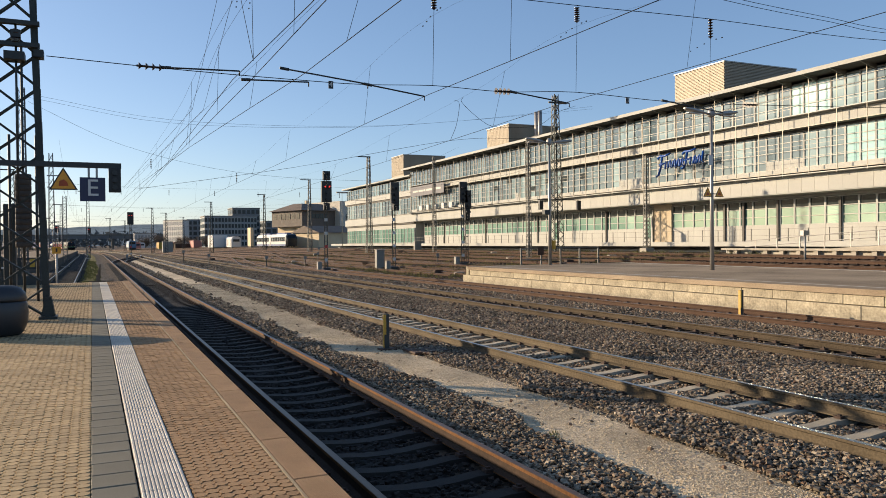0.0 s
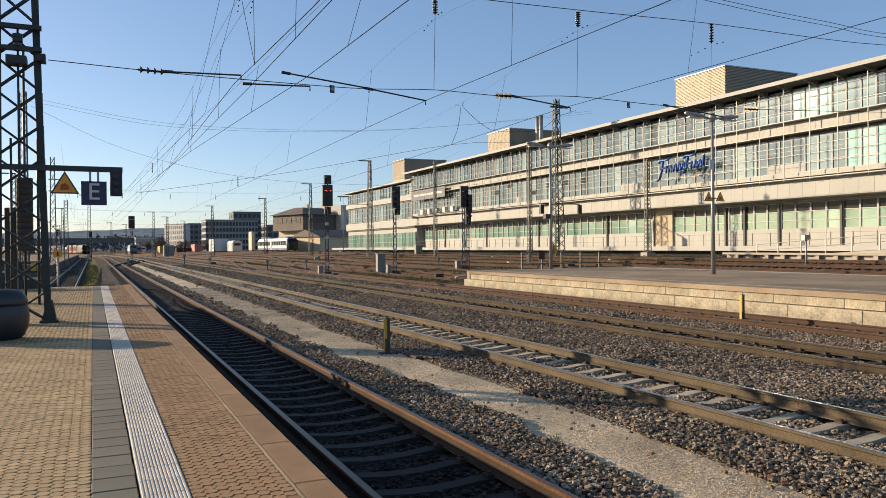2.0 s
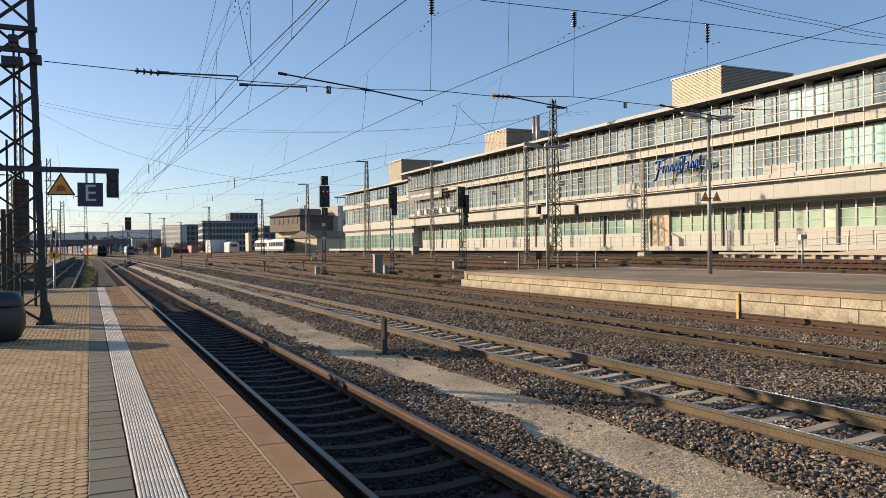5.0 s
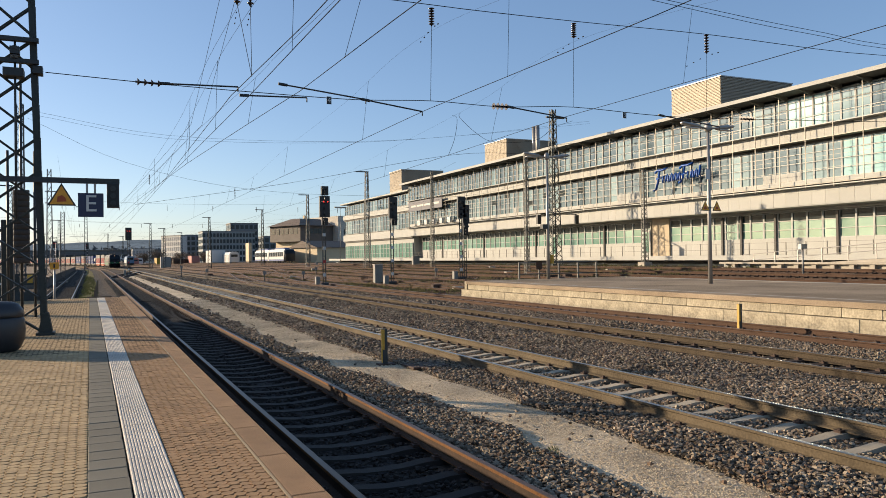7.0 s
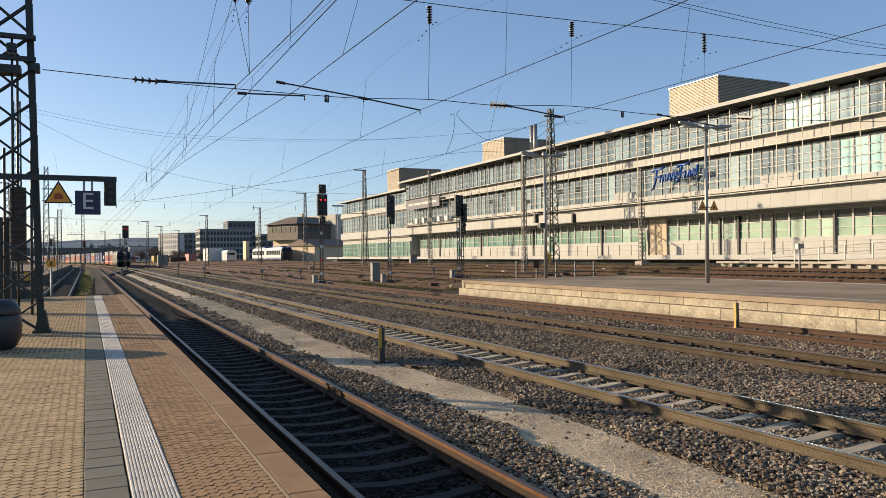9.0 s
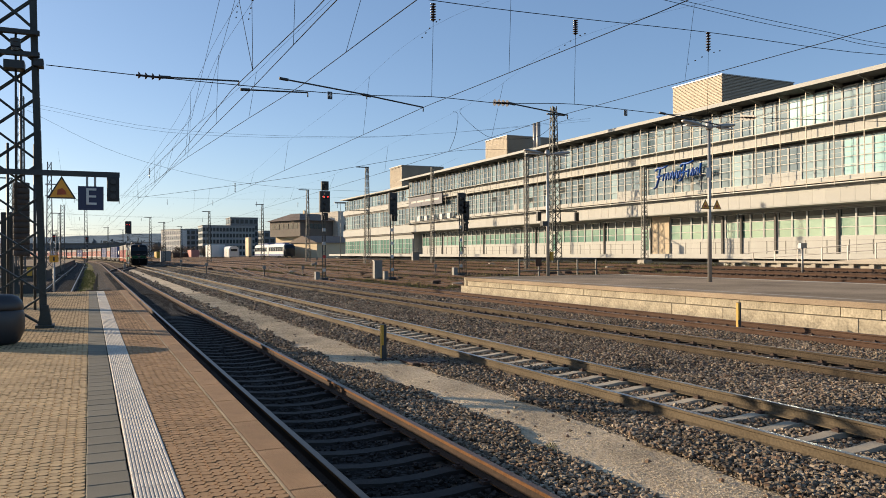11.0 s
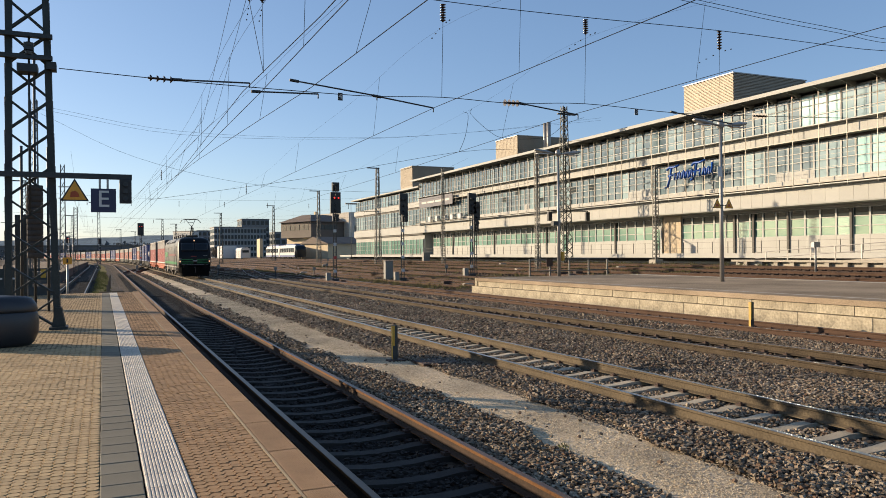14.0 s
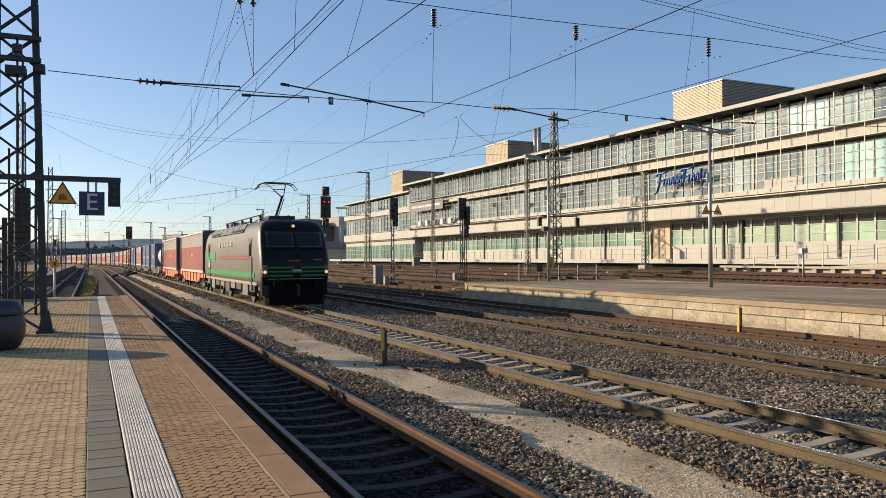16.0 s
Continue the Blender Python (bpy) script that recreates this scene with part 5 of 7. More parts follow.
def triangle_sign(parent, x, z, y, s, rz=0):
    k = 0.866 * s
    tr = sheet([(x - s / 2, z), (x + s / 2, z), (x, z + k)], parent, "warning_triangle", M["black"], y, 0.012, "black edged orange warning triangle")
    sheet([(x - s * 0.41, z + s * 0.05), (x + s * 0.41, z + s * 0.05), (x, z + k - s * 0.1)], tr, "sign_face", M["orange"], y - 0.005, 0.005)
    sheet([(x - 0.16 * s, z + 0.14 * s), (x + 0.17 * s, z + 0.16 * s), (x + 0.13 * s, z + 0.3 * s), (x + 0.02 * s, z + 0.4 * s), (x - 0.14 * s, z + 0.34 * s)], tr, "sign_mark", mat("faded red mark", (0.5, 0.08, 0.015), 0.5), y - 0.009, 0.004)


# the wide lattice mast on the platform with its arm
MX, MY = -1.14, 16.6
big = lattice_mast("tall dark green lattice mast standing on the platform", MX, MY, PLAT, 12.0, 0.915, 0.52, 0.1, 0.034, 19, M["greensteel"], d0=0.14, d1=0.12, foot=False, single=True, shift=-0.0775, lean=-0.1325)
for sx in (-1, 1):
    for sy in (-1, 1):
        bm = bmesh.new()
        gx = sx * 0.41 - 0.05
        poly_prism(bm, [(gx - 0.13, 0.0), (gx + 0.13, 0.0), (gx + 0.055, 0.42), (gx - 0.055, 0.42)], "y", sy * 0.12 - 0.04, sy * 0.12 + 0.04)
        box(bm, gx - 0.16, gx + 0.16, sy * 0.12 - 0.12, sy * 0.12 + 0.12, 0.0, 0.05)
        part("base_gusset", bm, M["greensteel"], big)
arm = boxed("signal_arm", M["steel"], big, -1.6, 1.68, -0.29, -0.19, 2.90, 3.0)
for z in (5.14, 5.55):
    boxed("cross_beam", M["steel"], big, -0.6, 0.29, -0.26, -0.14, z, z + 0.08)
wn = boxed("switch_gear", M["steel"], big, -0.3, 0.04, -0.36, 0.0, 4.87, 5.02)
boxed("wire_anchor", M["steel"], big, 0.18, 0.35, -0.2, 0.1, 4.98, 5.12)
for z in (5.2, 5.36):
    bm = bmesh.new()
    lathe(bm, [(0.05, z), (0.1, z + 0.02), (0.05, z + 0.05), (0.1, z + 0.07), (0.05, z + 0.1)], 10, -0.11, -0.2)
    part("gear_insulator", bm, M["insul"], wn)
boxed("switch_head", M["steel"], wn, -0.19, -0.03, -0.28, -0.08, 5.3, 5.44)
bm = bmesh.new()
tube(bm, ((-0.11, -0.18, 2.2), (-0.11, -0.18, 5.6)), 0.02, 6)
part("drive_rod", bm, M["steel"], wn)
# the E board, the small signal and the warning triangle hang on the arm
eb = boxed("letter_board", M["navy"], big, 0.94, 1.39, -0.305, -0.285, 2.25, 2.71, label="navy board with a white letter")
words("E", eb, "letter", M["white"], 0.46, 1.165, -0.312, 2.495)
for x in (1.08, 1.22):
    boxed("hanger", M["galv"], big, x, x + 0.04, -0.28, -0.24, 2.68, 2.92)
sg = boxed("small_signal", M["black"], big, 1.45, 1.67, -0.38, -0.22, 2.43, 2.9, bevel=0.01)
for z in (2.52, 2.66, 2.8):
    bm = bmesh.new()
    tube(bm, ((1.56, -0.44, z), (1.56, -0.37, z)), 0.05, 10)
    part("lens_hood", bm, M["steel"], sg)
triangle_sign(big, 0.66, 2.46, -0.32, 0.50)
for z in (2.5, 2.72):
    boxed("sign_bracket", M["galv"], big, 0.38, 0.7, -0.29, -0.27, z, z + 0.02)
# dark rounded grit tub beside the mast
tub = thing("grit_tub", "large dark rounded plastic tub standing on the platform", "tub", -1.62, 13.85, PLAT)
bm = bmesh.new()
lathe(bm, [(0.56, 0.0), (0.62, 0.05), (0.68, 0.2), (0.69, 0.36), (0.675, 0.5), (0.64, 0.56)], 32)
bmesh.ops.scale(bm, vec=(1, 0.62, 1), verts=bm.verts)
part("body", bm, M["bin"], tub)
bm = bmesh.new()
lathe(bm, [(0.66, 0.53), (0.675, 0.57), (0.65, 0.66), (0.59, 0.74), (0.5, 0.775), (0.25, 0.79), (0.02, 0.795)], 32)
bmesh.ops.scale(bm, vec=(1, 0.62, 1), verts=bm.verts)
part("lid", bm, M["bin"], tub)

# yellow marker posts between the tracks
for x, y, h in ((5.78, 15.65, 0.80), (16.72, 16.27, 0.90)):
    th = thing("marker_post", "steel marker post with a yellow painted face in the ballast", "post", x, y, -0.22, group="marker posts")
    bm = bmesh.new()
    box(bm, -0.055, 0.055, -0.035, 0.045, -0.2, h)
    part("post", bm, M["steel"], th)
    boxed("yellow_face", M["yellow"], th, -0.062, -0.012, -0.041, -0.036, h * 0.45, h - 0.005, label="yellow painted face")
    boxed("yellow_side", M["yellow"], th, -0.061, -0.056, -0.035, 0.045, h * 0.1, h - 0.005, label="yellow painted side")
    boxed("base_plate", M["clip"], th, -0.16, 0.2, -0.13, 0.13, -0.02, 0.06)
hat = thing("manhole_cover", "rusty brown sheet cover lying on the grit path", "cover", 6.45, 14.9, -0.18)
boxed("cover", M["clip"], hat, -0.45, 0.35, -0.35, 0.35, 0.0, 0.05, bevel=0.012)


def colour_signal(x, y, h, heads, red=True, indicator=False, label="tall colour light signal with black head on a banded mast", z=None, r=0.11):
    z0 = level(x) if z is None else z
    th = thing("railway_signal", label, "railway signal", x, y, z0, group="signals of the yard")
    for s in (-1, 1):
        bm = bmesh.new()
        bar(bm, (s * r, 0, -0.2), (s * r, 0, h - 1.4), 0.07)
        part("mast_leg", bm, M["steel"], th)
    n = int((h - 1.6) / 0.55)
    bm = bmesh.new()
    for k in range(n):
        box(bm, -r, r, -0.035, 0.03, 0.3 + k * 0.55, 0.34 + k * 0.55)
    part("rungs", bm, M["steel"], th)
    for k in range(n):
        if k % 2:
            boxed("mast_band", M["redpaint"] if (k == 3 and red) else M["white"], th, -r - 0.02, r + 0.02, -0.06, -0.045, 0.3 + k * 0.55, 0.55 + k * 0.55)
    boxed("foot_cover", M["steel"], th, -0.3, 0.3, -0.3, 0.3, -0.2, 0.35, bevel=0.05)
    boxed("relay_box", M["boxgrey"], th, -0.75, -0.4, -0.2, 0.2, -0.15, 0.85)
    for hx, hz, hh, hw in heads:
        hd = boxed("signal_head", M["black"], th, hx - hw / 2, hx + hw / 2, -0.4, -0.12, hz, hz + hh, bevel=0.03)
        for q, (lx, lz) in enumerate(((-hw * 0.2, 0.72), (hw * 0.2, 0.72), (0, 0.42), (0, 0.16))):
            bm = bmesh.new()
            tube(bm, ((hx + lx, -0.62, hz + hh * lz), (hx + lx, -0.38, hz + hh * lz)), 0.1, 10)
            part("lens_hood", bm, M["black"], hd)
            if red and q < 2 and hh > 1.2 and hx == heads[0][0]:
                bm = bmesh.new()
                tube(bm, ((hx + lx, -0.64, hz + hh * lz), (hx + lx, -0.622, hz + hh * lz)), 0.06, 10)
                part("red_light", bm, glow("red signal light", (1.0, 0.03, 0.02), 1.2), hd, "glowing red light")
    return th


colour_signal(17.5, 61.4, 8.2, [(0, 5.7, 1.75, 0.85), (0.02, 7.5, 0.75, 0.6), (0, 5.05, 0.6, 0.5)])
colour_signal(22.9, 59.9, 7.4, [(0, 5.6, 1.75, 0.72), (0.1, 5.0, 0.7, 0.5)], red=False)
sc = colour_signal(28.6, 58.5, 7.2, [(-0.05, 5.4, 1.75, 0.72), (0.35, 4.9, 1.55, 0.62), (0.3, 3.9, 1.0, 0.45)], red=False, label="double headed colour light signal on a banded twin mast")
bm = bmesh.new()
for s in (-1, 1):
    bar(bm, (0.55 + s * 0.1, 0.3, -0.2), (0.55 + s * 0.1, 0.3, 5.2), 0.06)
for k in range(9):
    box(bm, 0.45, 0.65, 0.28, 0.34, 0.3 + k * 0.55, 0.36 + k * 0.55)
part("second_mast", bm, M["steel"], sc)
colour_signal(5.6, 132.2, 7.6, [(0, 5.6, 2.0, 0.95)], label="colour light signal showing two red lights")
colour_signal(-0.73, 260, 8.0, [(0, 6, 1.8, 0.9)], label="distant colour light signal showing red")
colour_signal(-8.67, 235, 8.0, [(0, 6, 1.8, 0.9)], label="distant colour light signal showing red")
# cabinets
for x, y, z, w, d, h, lab in ((22.85, 63.3, -0.24, 0.72, 0.55, 1.7, "pale grey relay cabinet beside the tracks"), (20.3, 240, -0.2, 2.8, 2.5, 3.2, "small white relay hut in the yard"), (42.6, 102, 0.78, 1.0, 0.6, 1.4, "grey relay cabinet in the yard")):
    th = thing("relay_cabinet", lab, "cabinet", x, y, z)
    boxed("body", M["boxgrey"], th, -w / 2, w / 2, -d / 2, d / 2, 0, h, bevel=0.03)
    boxed("roof_plate", M["galv"], th, -w / 2 - 0.05, w / 2 + 0.05, -d / 2 - 0.05, d / 2 + 0.05, h, h + 0.05)
    boxed("door", M["boxgrey"], th, -w / 2 + 0.05, -0.02, -d / 2 - 0.02, -d / 2 - 0.003, 0.1, h - 0.1)
    boxed("door", M["boxgrey"], th, 0.02, w / 2 - 0.05, -d / 2 - 0.02, -d / 2 - 0.003, 0.1, h - 0.1)
# low dwarf posts in the yard
for x, y, h in ((15.4, 75, 1.2), (20.5, 80, 1.0), (12.0, 90, 1.3), (30.5, 68, 0.9), (26, 95, 1.1), (10.7, 104, 1.6), (33, 120, 1.2)):
    th = thing("yard_post", "short weathered steel post in the yard", "post", x, y, level(x), group="yard posts")
    boxed("post", M["steel"], th, -0.05, 0.05, -0.05, 0.05, -0.1, h)
    boxed("plate", M["boxgrey"], th, -0.16, 0.16, -0.08, -0.055, h - 0.35, h)
rng = random.Random(3)
for k in range(26):
    x, y = rng.uniform(14.5, 44), rng.uniform(46, 125)
    th = thing("point_machine", "low rusty point machine box beside a yard track", "point machine", x, y, level(x), rng.uniform(-8, 8), group="point machines")
    boxed("case", M["clip"] if k % 3 else M["concrete"], th, -0.35, 0.35, -0.2, 0.2, -0.05, rng.uniform(0.18, 0.34), bevel=0.04)
    boxed("rod", M["steel"], th, 0.3, 1.4, -0.03, 0.03, 0.02, 0.07)

# lamps on the island platform


def platform_lamp(x, y, h):
    th = thing("platform_lamp", "grey steel platform lamp with two flat lamp heads", "lamp post", x, y, PLAT, group="platform lamps")
    bm = bmesh.new()
    tube(bm, ((0, 0, 0), (0, 0, h * 0.45), (0, 0, h)), 0.105, 12, 0.06)
    part("pole", bm, M["galv"], th)
    bm = bmesh.new()
    lathe(bm, [(0.12, h - 0.12), (0.16, h - 0.05), (0.16, h + 0.12), (0.1, h + 0.24), (0.03, h + 0.27)], 14)
    part("hub", bm, M["galv"], th)
    for s in (-1, 1):
        bm = bmesh.new()
        secs = [(0.12, 0.05, 0.05, 0.0), (0.45, 0.07, 0.04, 0.05), (0.55, 0.16, 0.09, 0.06), (1.0, 0.19, 0.11, 0.11), (1.45, 0.15, 0.07, 0.17), (1.55, 0.06, 0.03, 0.18)]
        rings = []
        for u, w, t, dz in secs:
            rings.append([bm.verts.new((s * u, w * math.cos(k * math.tau / 10), h + dz + t * math.sin(k * math.tau / 10))) for k in range(10)])
        for a, b in zip(rings, rings[1:]):
            for k in range(10):
                bm.faces.new((a[k], a[(k + 1) % 10], b[(k + 1) % 10], b[k])).smooth = True
        bm.faces.new(rings[0]), bm.faces.new(rings[-1])
        hd = part("lamp_head", bm, M["galv"], th)
        boxed("diffuser", M["white"], hd, min(s * 0.6, s * 1.4), max(s * 0.6, s * 1.4), -0.12, 0.12, h - 0.03, h + 0.0)
    return th


l1 = platform_lamp(25.4, 26.4, 7.0)
for s in (-1, 1):
    triangle_sign(l1, s * 0.34, 3.28, -0.12, 0.52)
boxed("sign_arm", M["steel"], l1, -0.5, 0.5, -0.09, -0.05, 3.4, 3.44)
boxed("number_plate", M["white"], l1, -0.28, -0.02, -0.11, -0.1, 4.7, 5.15)
l2 = platform_lamp(23.9, 37.5, 7.0)
boxed("speaker", M["steel"], l2, -0.45, -0.12, -0.2, 0.1, 2.9, 3.15)
boxed("yellow_box", M["yellow"], l2, 0.12, 0.26, -0.2, 0.0, 0.9, 1.4)
# fence at the platform end
fe = thing("platform_fence", "steel tube barrier at the end of the island platform", "fence", 22.5, 38.4, PLAT)
for k in range(5):
    boxed("post", M["farsteel"], fe, k * 1.35 - 0.04, k * 1.35 + 0.04, -0.04, 0.04, -0.75, 1.0)
for z in (0.3, 0.96):
    bm = bmesh.new()
    tube(bm, ((0, 0, z), (5.4, 0, z)), 0.035, 6)
    part("rail_bar", bm, M["farsteel"], fe)
boxed("plate", M["clip"], fe, 1.1, 1.5, -0.07, -0.045, 0.55, 1.0)



def weeds(name, label, material, spots, blades, height, seed):
    """Thin dry blades in tufts."""
    rg = random.Random(seed)
    verts, faces = [], []
    for x, y, z in spots:
        for k in range(blades):
            a, h = rg.uniform(0, math.tau), height * rg.uniform(0.4, 1.0)
            px, py = x + rg.gauss(0, height * 0.6), y + rg.gauss(0, height * 0.6)
            w, ln = height * 0.05, h * rg.uniform(0.1, 0.7)
            c, d = math.cos(a), math.sin(a)
            b = len(verts)
            verts += [(px - d * w, py + c * w, z - 0.02), (px + d * w, py - c * w, z - 0.02), (px + c * ln * 0.4 + d * w * 0.7, py + d * ln * 0.4 - c * w * 0.7, z + h * 0.6), (px + c * ln, py + d * ln, z + h)]
            faces += [(b, b + 1, b + 2), (b, b + 2, b + 3)]
    me = bpy.data.meshes.new(name)
    me.from_pydata(verts, [], faces)
    me.materials.append(material)
    tagged(new(name, me), label, "weeds", kind="stuff")


STRAW = mat("dry straw coloured weed", (0.22, 0.16, 0.08), 0.9, 0, 0.4, 2.0, 20, 0.0, 0.1, hue=(0.17, 0.17, 0.06))
LEAF = mat("small green weed", (0.14, 0.15, 0.04), 0.8, 0, 0.4, 3.0, 30, 0.0, 0.2)
rng = random.Random(21)
spots = []
for k in range(2000):
    x, y = rng.uniform(18.8, 46), 42 + 85 * rng.random() ** 1.3
    if 18.5 < x < 30 and y < 44:
        continue
    spots.append((x, y, level(x)))
weeds("yard_weeds", "dry yellow weeds scattered between the yard tracks", STRAW, spots, 16, 0.3, 2)
weeds("turf_blades", "mossy grass blades on the strip beside the tracks", LEAF, [(rng.uniform(-0.55, 0.4), 35 + 90 * rng.random() ** 1.5, -0.17) for k in range(500)], 12, 0.16, 3)
weeds("path_tuft", "small green tuft growing at the grit path edge", LEAF, [(4.98, 7.75, -0.19), (5.03, 7.85, -0.19), (4.9, 7.6, -0.19)], 26, 0.055, 4)

# masts across the yard
mm = lattice_mast("tall lattice catenary mast before the long building", 44.0, 67.8, 0.9, 16.4, 1.2, 0.5, 0.085, 0.04, 18, M["greensteel"])
boxed("top_arm", M["steel"], mm, -0.8, 1.4, -0.1, 0.1, 15.5, 15.65)
ar = boxed("signal_arm", M["black"], mm, -2.6, 2.4, -0.72, -0.64, 5.4, 5.49)
for x in (-2.6, 2.0):
    s2 = boxed("small_signal", M["black"], ar, x, x + 0.42, -1.0, -0.65, 4.4, 5.35, bevel=0.02)
for x, y, z, h, w0, w1, lab in ((36.0, 104.0, level(36), 14.0, 0.9, 0.4, "lattice catenary mast with a top bracket"), (39.0, 87.8, level(39), 12.2, 0.45, 0.3, "slim weathered lattice catenary mast"),
                                (35.4, 59.0, level(35.4), 10.8, 0.4, 0.28, "slim weathered lattice catenary mast"), (46.4, 56.4, 1.3, 8.6, 0.5, 0.3, "slim lattice mast on a concrete foot"),
                                (35.0, 133.0, level(35), 13.0, 0.8, 0.35, "lattice catenary mast with a top bracket"), (36.0, 177.0, level(36), 13.0, 0.8, 0.35, "lattice catenary mast with a top bracket"),
                                (25.6, 187.0, -0.1, 12.2, 0.9, 0.4, "dark lattice catenary mast in the yard"), (-4.3, 60.0, -0.2, 13.2, 0.62, 0.46, "slim weathered lattice catenary mast"),
                                (-3.8, 90.0, -0.2, 12.0, 0.7, 0.4, "weathered lattice catenary mast beside the lines"), (-2.75, 96.0, -0.2, 7.9, 0.5, 0.4, "weathered lattice catenary mast beside the lines"), (-0.6, 150.0, -0.2, 12.0, 0.7, 0.4, "weathered lattice catenary mast beside the lines"),
                                (14.5, 215.0, -0.2, 12.0, 0.8, 0.4, "weathered lattice catenary mast beside the lines"), (18.5, 222.0, -0.2, 11.0, 0.8, 0.4, "weathered lattice catenary mast beside the lines"), (6.0, 300.0, -0.2, 12.0, 0.8, 0.4, "weathered lattice catenary mast beside the lines"),
                                (12.0, 330.0, -0.2, 12.0, 0.8, 0.4, "weathered lattice catenary mast beside the lines"), (-12.0, 340.0, -0.2, 12.0, 0.8, 0.4, "weathered lattice catenary mast beside the lines"), (-6.5, 200.0, -0.2, 12.0, 0.8, 0.4, "weathered lattice catenary mast beside the lines"),
                                (30.0, 290.0, 0.0, 12.0, 0.8, 0.4, "weathered lattice catenary mast beside the lines"), (-10.5, 150, -0.2, 12.0, 0.8, 0.4, "weathered lattice catenary mast beside the lines"), (-9.0, 110, -0.2, 12.0, 0.8, 0.4, "weathered lattice catenary mast beside the lines")):
    m = lattice_mast(lab, x, y, z, h, w0, w1, 0.035 + 0.05 * w0, 0.014 + 0.022 * w0, 14 if w0 > 0.5 else 22, M["farsteel"] if y < 150 else M["greensteel"], group="catenary masts")
    if y > 100:
        boxed("top_bracket", M["steel"], m, -1.6, 0.3, -0.05, 0.05, h - 0.15, h)
        boxed("cantilever", M["steel"], m, -2.6, 0.0, -0.04, 0.04, h * 0.55, h * 0.55 + 0.07)
for x, y, h, lab in ((46.2, 150, 11.5, "yard lamp post with two heads"), (39.2, 33.1, 2.0, "short grey post with a plate")):
    p = pole(lab, x, y, level(x), h, 0.07, M["galv"])
    boxed("head", M["galv"], p, -0.25 if h < 5 else -1.2, 0.25 if h < 5 else 1.2, -0.12, 0.12, h - 0.3, h)

# insulated feet of the platform end: barrier, weights, notice
M["weight"] = mat("dull brown cast iron", (0.06, 0.047, 0.036), 0.8, 0, 0.3, 4, 40, 0.1)
bz = thing("tension_weights", "stack of rusty round tension weights hanging in a frame", "tension weights", -1.56, 22.0, PLAT)
for k in range(13):
    bm = bmesh.new()
    lathe(bm, [(0.178, 1.36 + k * 0.1425), (0.187, 1.366 + k * 0.1425), (0.187, 1.493 + k * 0.1425), (0.178, 1.499 + k * 0.1425)], 18)
    part("weight", bm, M["weight"], bz)
for x, h in ((0, 6.5), (-0.3, 4.2), (0.3, 4.2)):
    bm = bmesh.new()
    tube(bm, ((x, 0, 0), (x, 0, h)), 0.033, 6)
    part("guide_rod", bm, M["steel"], bz)
bw = thing("cable_cabinet", "dark steel switch cabinet beside the mast", "cabinet", -1.95, 23.0, PLAT)
boxed("body", M["steel"], bw, -0.14, 0.14, -0.2, 0.2, 0, 2.5, bevel=0.02)
boxed("door", M["greensteel"], bw, -0.11, 0.11, -0.225, -0.203, 0.1, 2.4)
br = thing("end_barrier", "dark steel barrier with a yellow notice at the platform end", "barrier", -3.2, 31.2, PLAT)
for k in range(-4, 3):
    boxed("post", M["steel"], br, k * 0.75 - 0.03, k * 0.75 + 0.03, -0.03, 0.03, 0, 1.1)
for z in (0.57, 0.88):
    boxed("rail_bar", M["steel"], br, -3.1, 1.62, -0.045, -0.032, z, z + 0.1)
boxed("kick_board", M["steel"], br, -3.1, 1.62, -0.06, -0.032, 0.0, 0.32, label="dark low kick board")
boxed("infill_panel", M["greensteel"], br, -3.1, 0.9, -0.028, -0.01, 0.3, 0.98, label="dark sheet infill")
for x in (-0.25, 0.15):
    boxed("label_plate", M["white"], br, x, x + 0.2, -0.052, -0.047, 0.60, 0.66)
boxed("notice", M["yellow"], br, 1.16, 1.33, -0.07, -0.05, 0.64, 0.94, label="small yellow notice")
nb = thing("notice_post", "orange notice board on a pale steel post", "sign", -1.265, 33.6, -0.2)
bm = bmesh.new()
tube(bm, ((0, 0, 0), (0, 0, 2.2)), 0.04, 8)
part("post", bm, M["galv"], nb)
boxed("board", M["orange"], nb, -0.16, 0.16, -0.07, -0.05, 2.03, 2.3, label="orange board")
boxed("board_mark", M["black"], nb, -0.03, 0.03, -0.077, -0.072, 2.09, 2.24)
# fence stakes in the grass
gf = thing("stake_fence", "short wooden stake fence in the mossy strip", "fence", 0.2, 40, -0.2)
for k in range(4):
    boxed("stake", M["bark"], gf, 0.1 * k - 0.04, 0.1 * k + 0.04, k * 7 - 0.04, k * 7 + 0.04, 0, 0.95)
boxed("cross_bar", M["bark"], gf, -0.35, 0.75, -0.03, 0.03, 0.55, 0.65)
# the neighbouring platform
np_ = thing("platform", "far side platform with pale paved top", "platform", kind="structure")
boxed("platform_core", M["platwall"], np_, -14, -3.55, 78, 230, -0.3, PLAT - 0.1)
boxed("platform_top", M["asphalt"], np_, -14, -3.45, 78, 230, PLAT - 0.1, PLAT)
boxed("platform_end", M["platwall"], np_, -14, -3.5, 77.9, 78, -0.3, PLAT)
for k in range(6):
    p = pole("slim grey lamp on the side platform", -6.2, 84 + k * 22, PLAT, 5.5, 0.06, M["galv"])
    boxed("head", M["galv"], p, -0.7, 0.7, -0.1, 0.1, 5.4, 5.52)

# ---- overhead wires ----


def sagging(a, b, sag, n=10):
    a, b = Vector(a), Vector(b)
    return [a.lerp(b, k / n) - Vector((0, 0, sag * 4 * (k / n) * (1 - k / n))) for k in range(n + 1)]


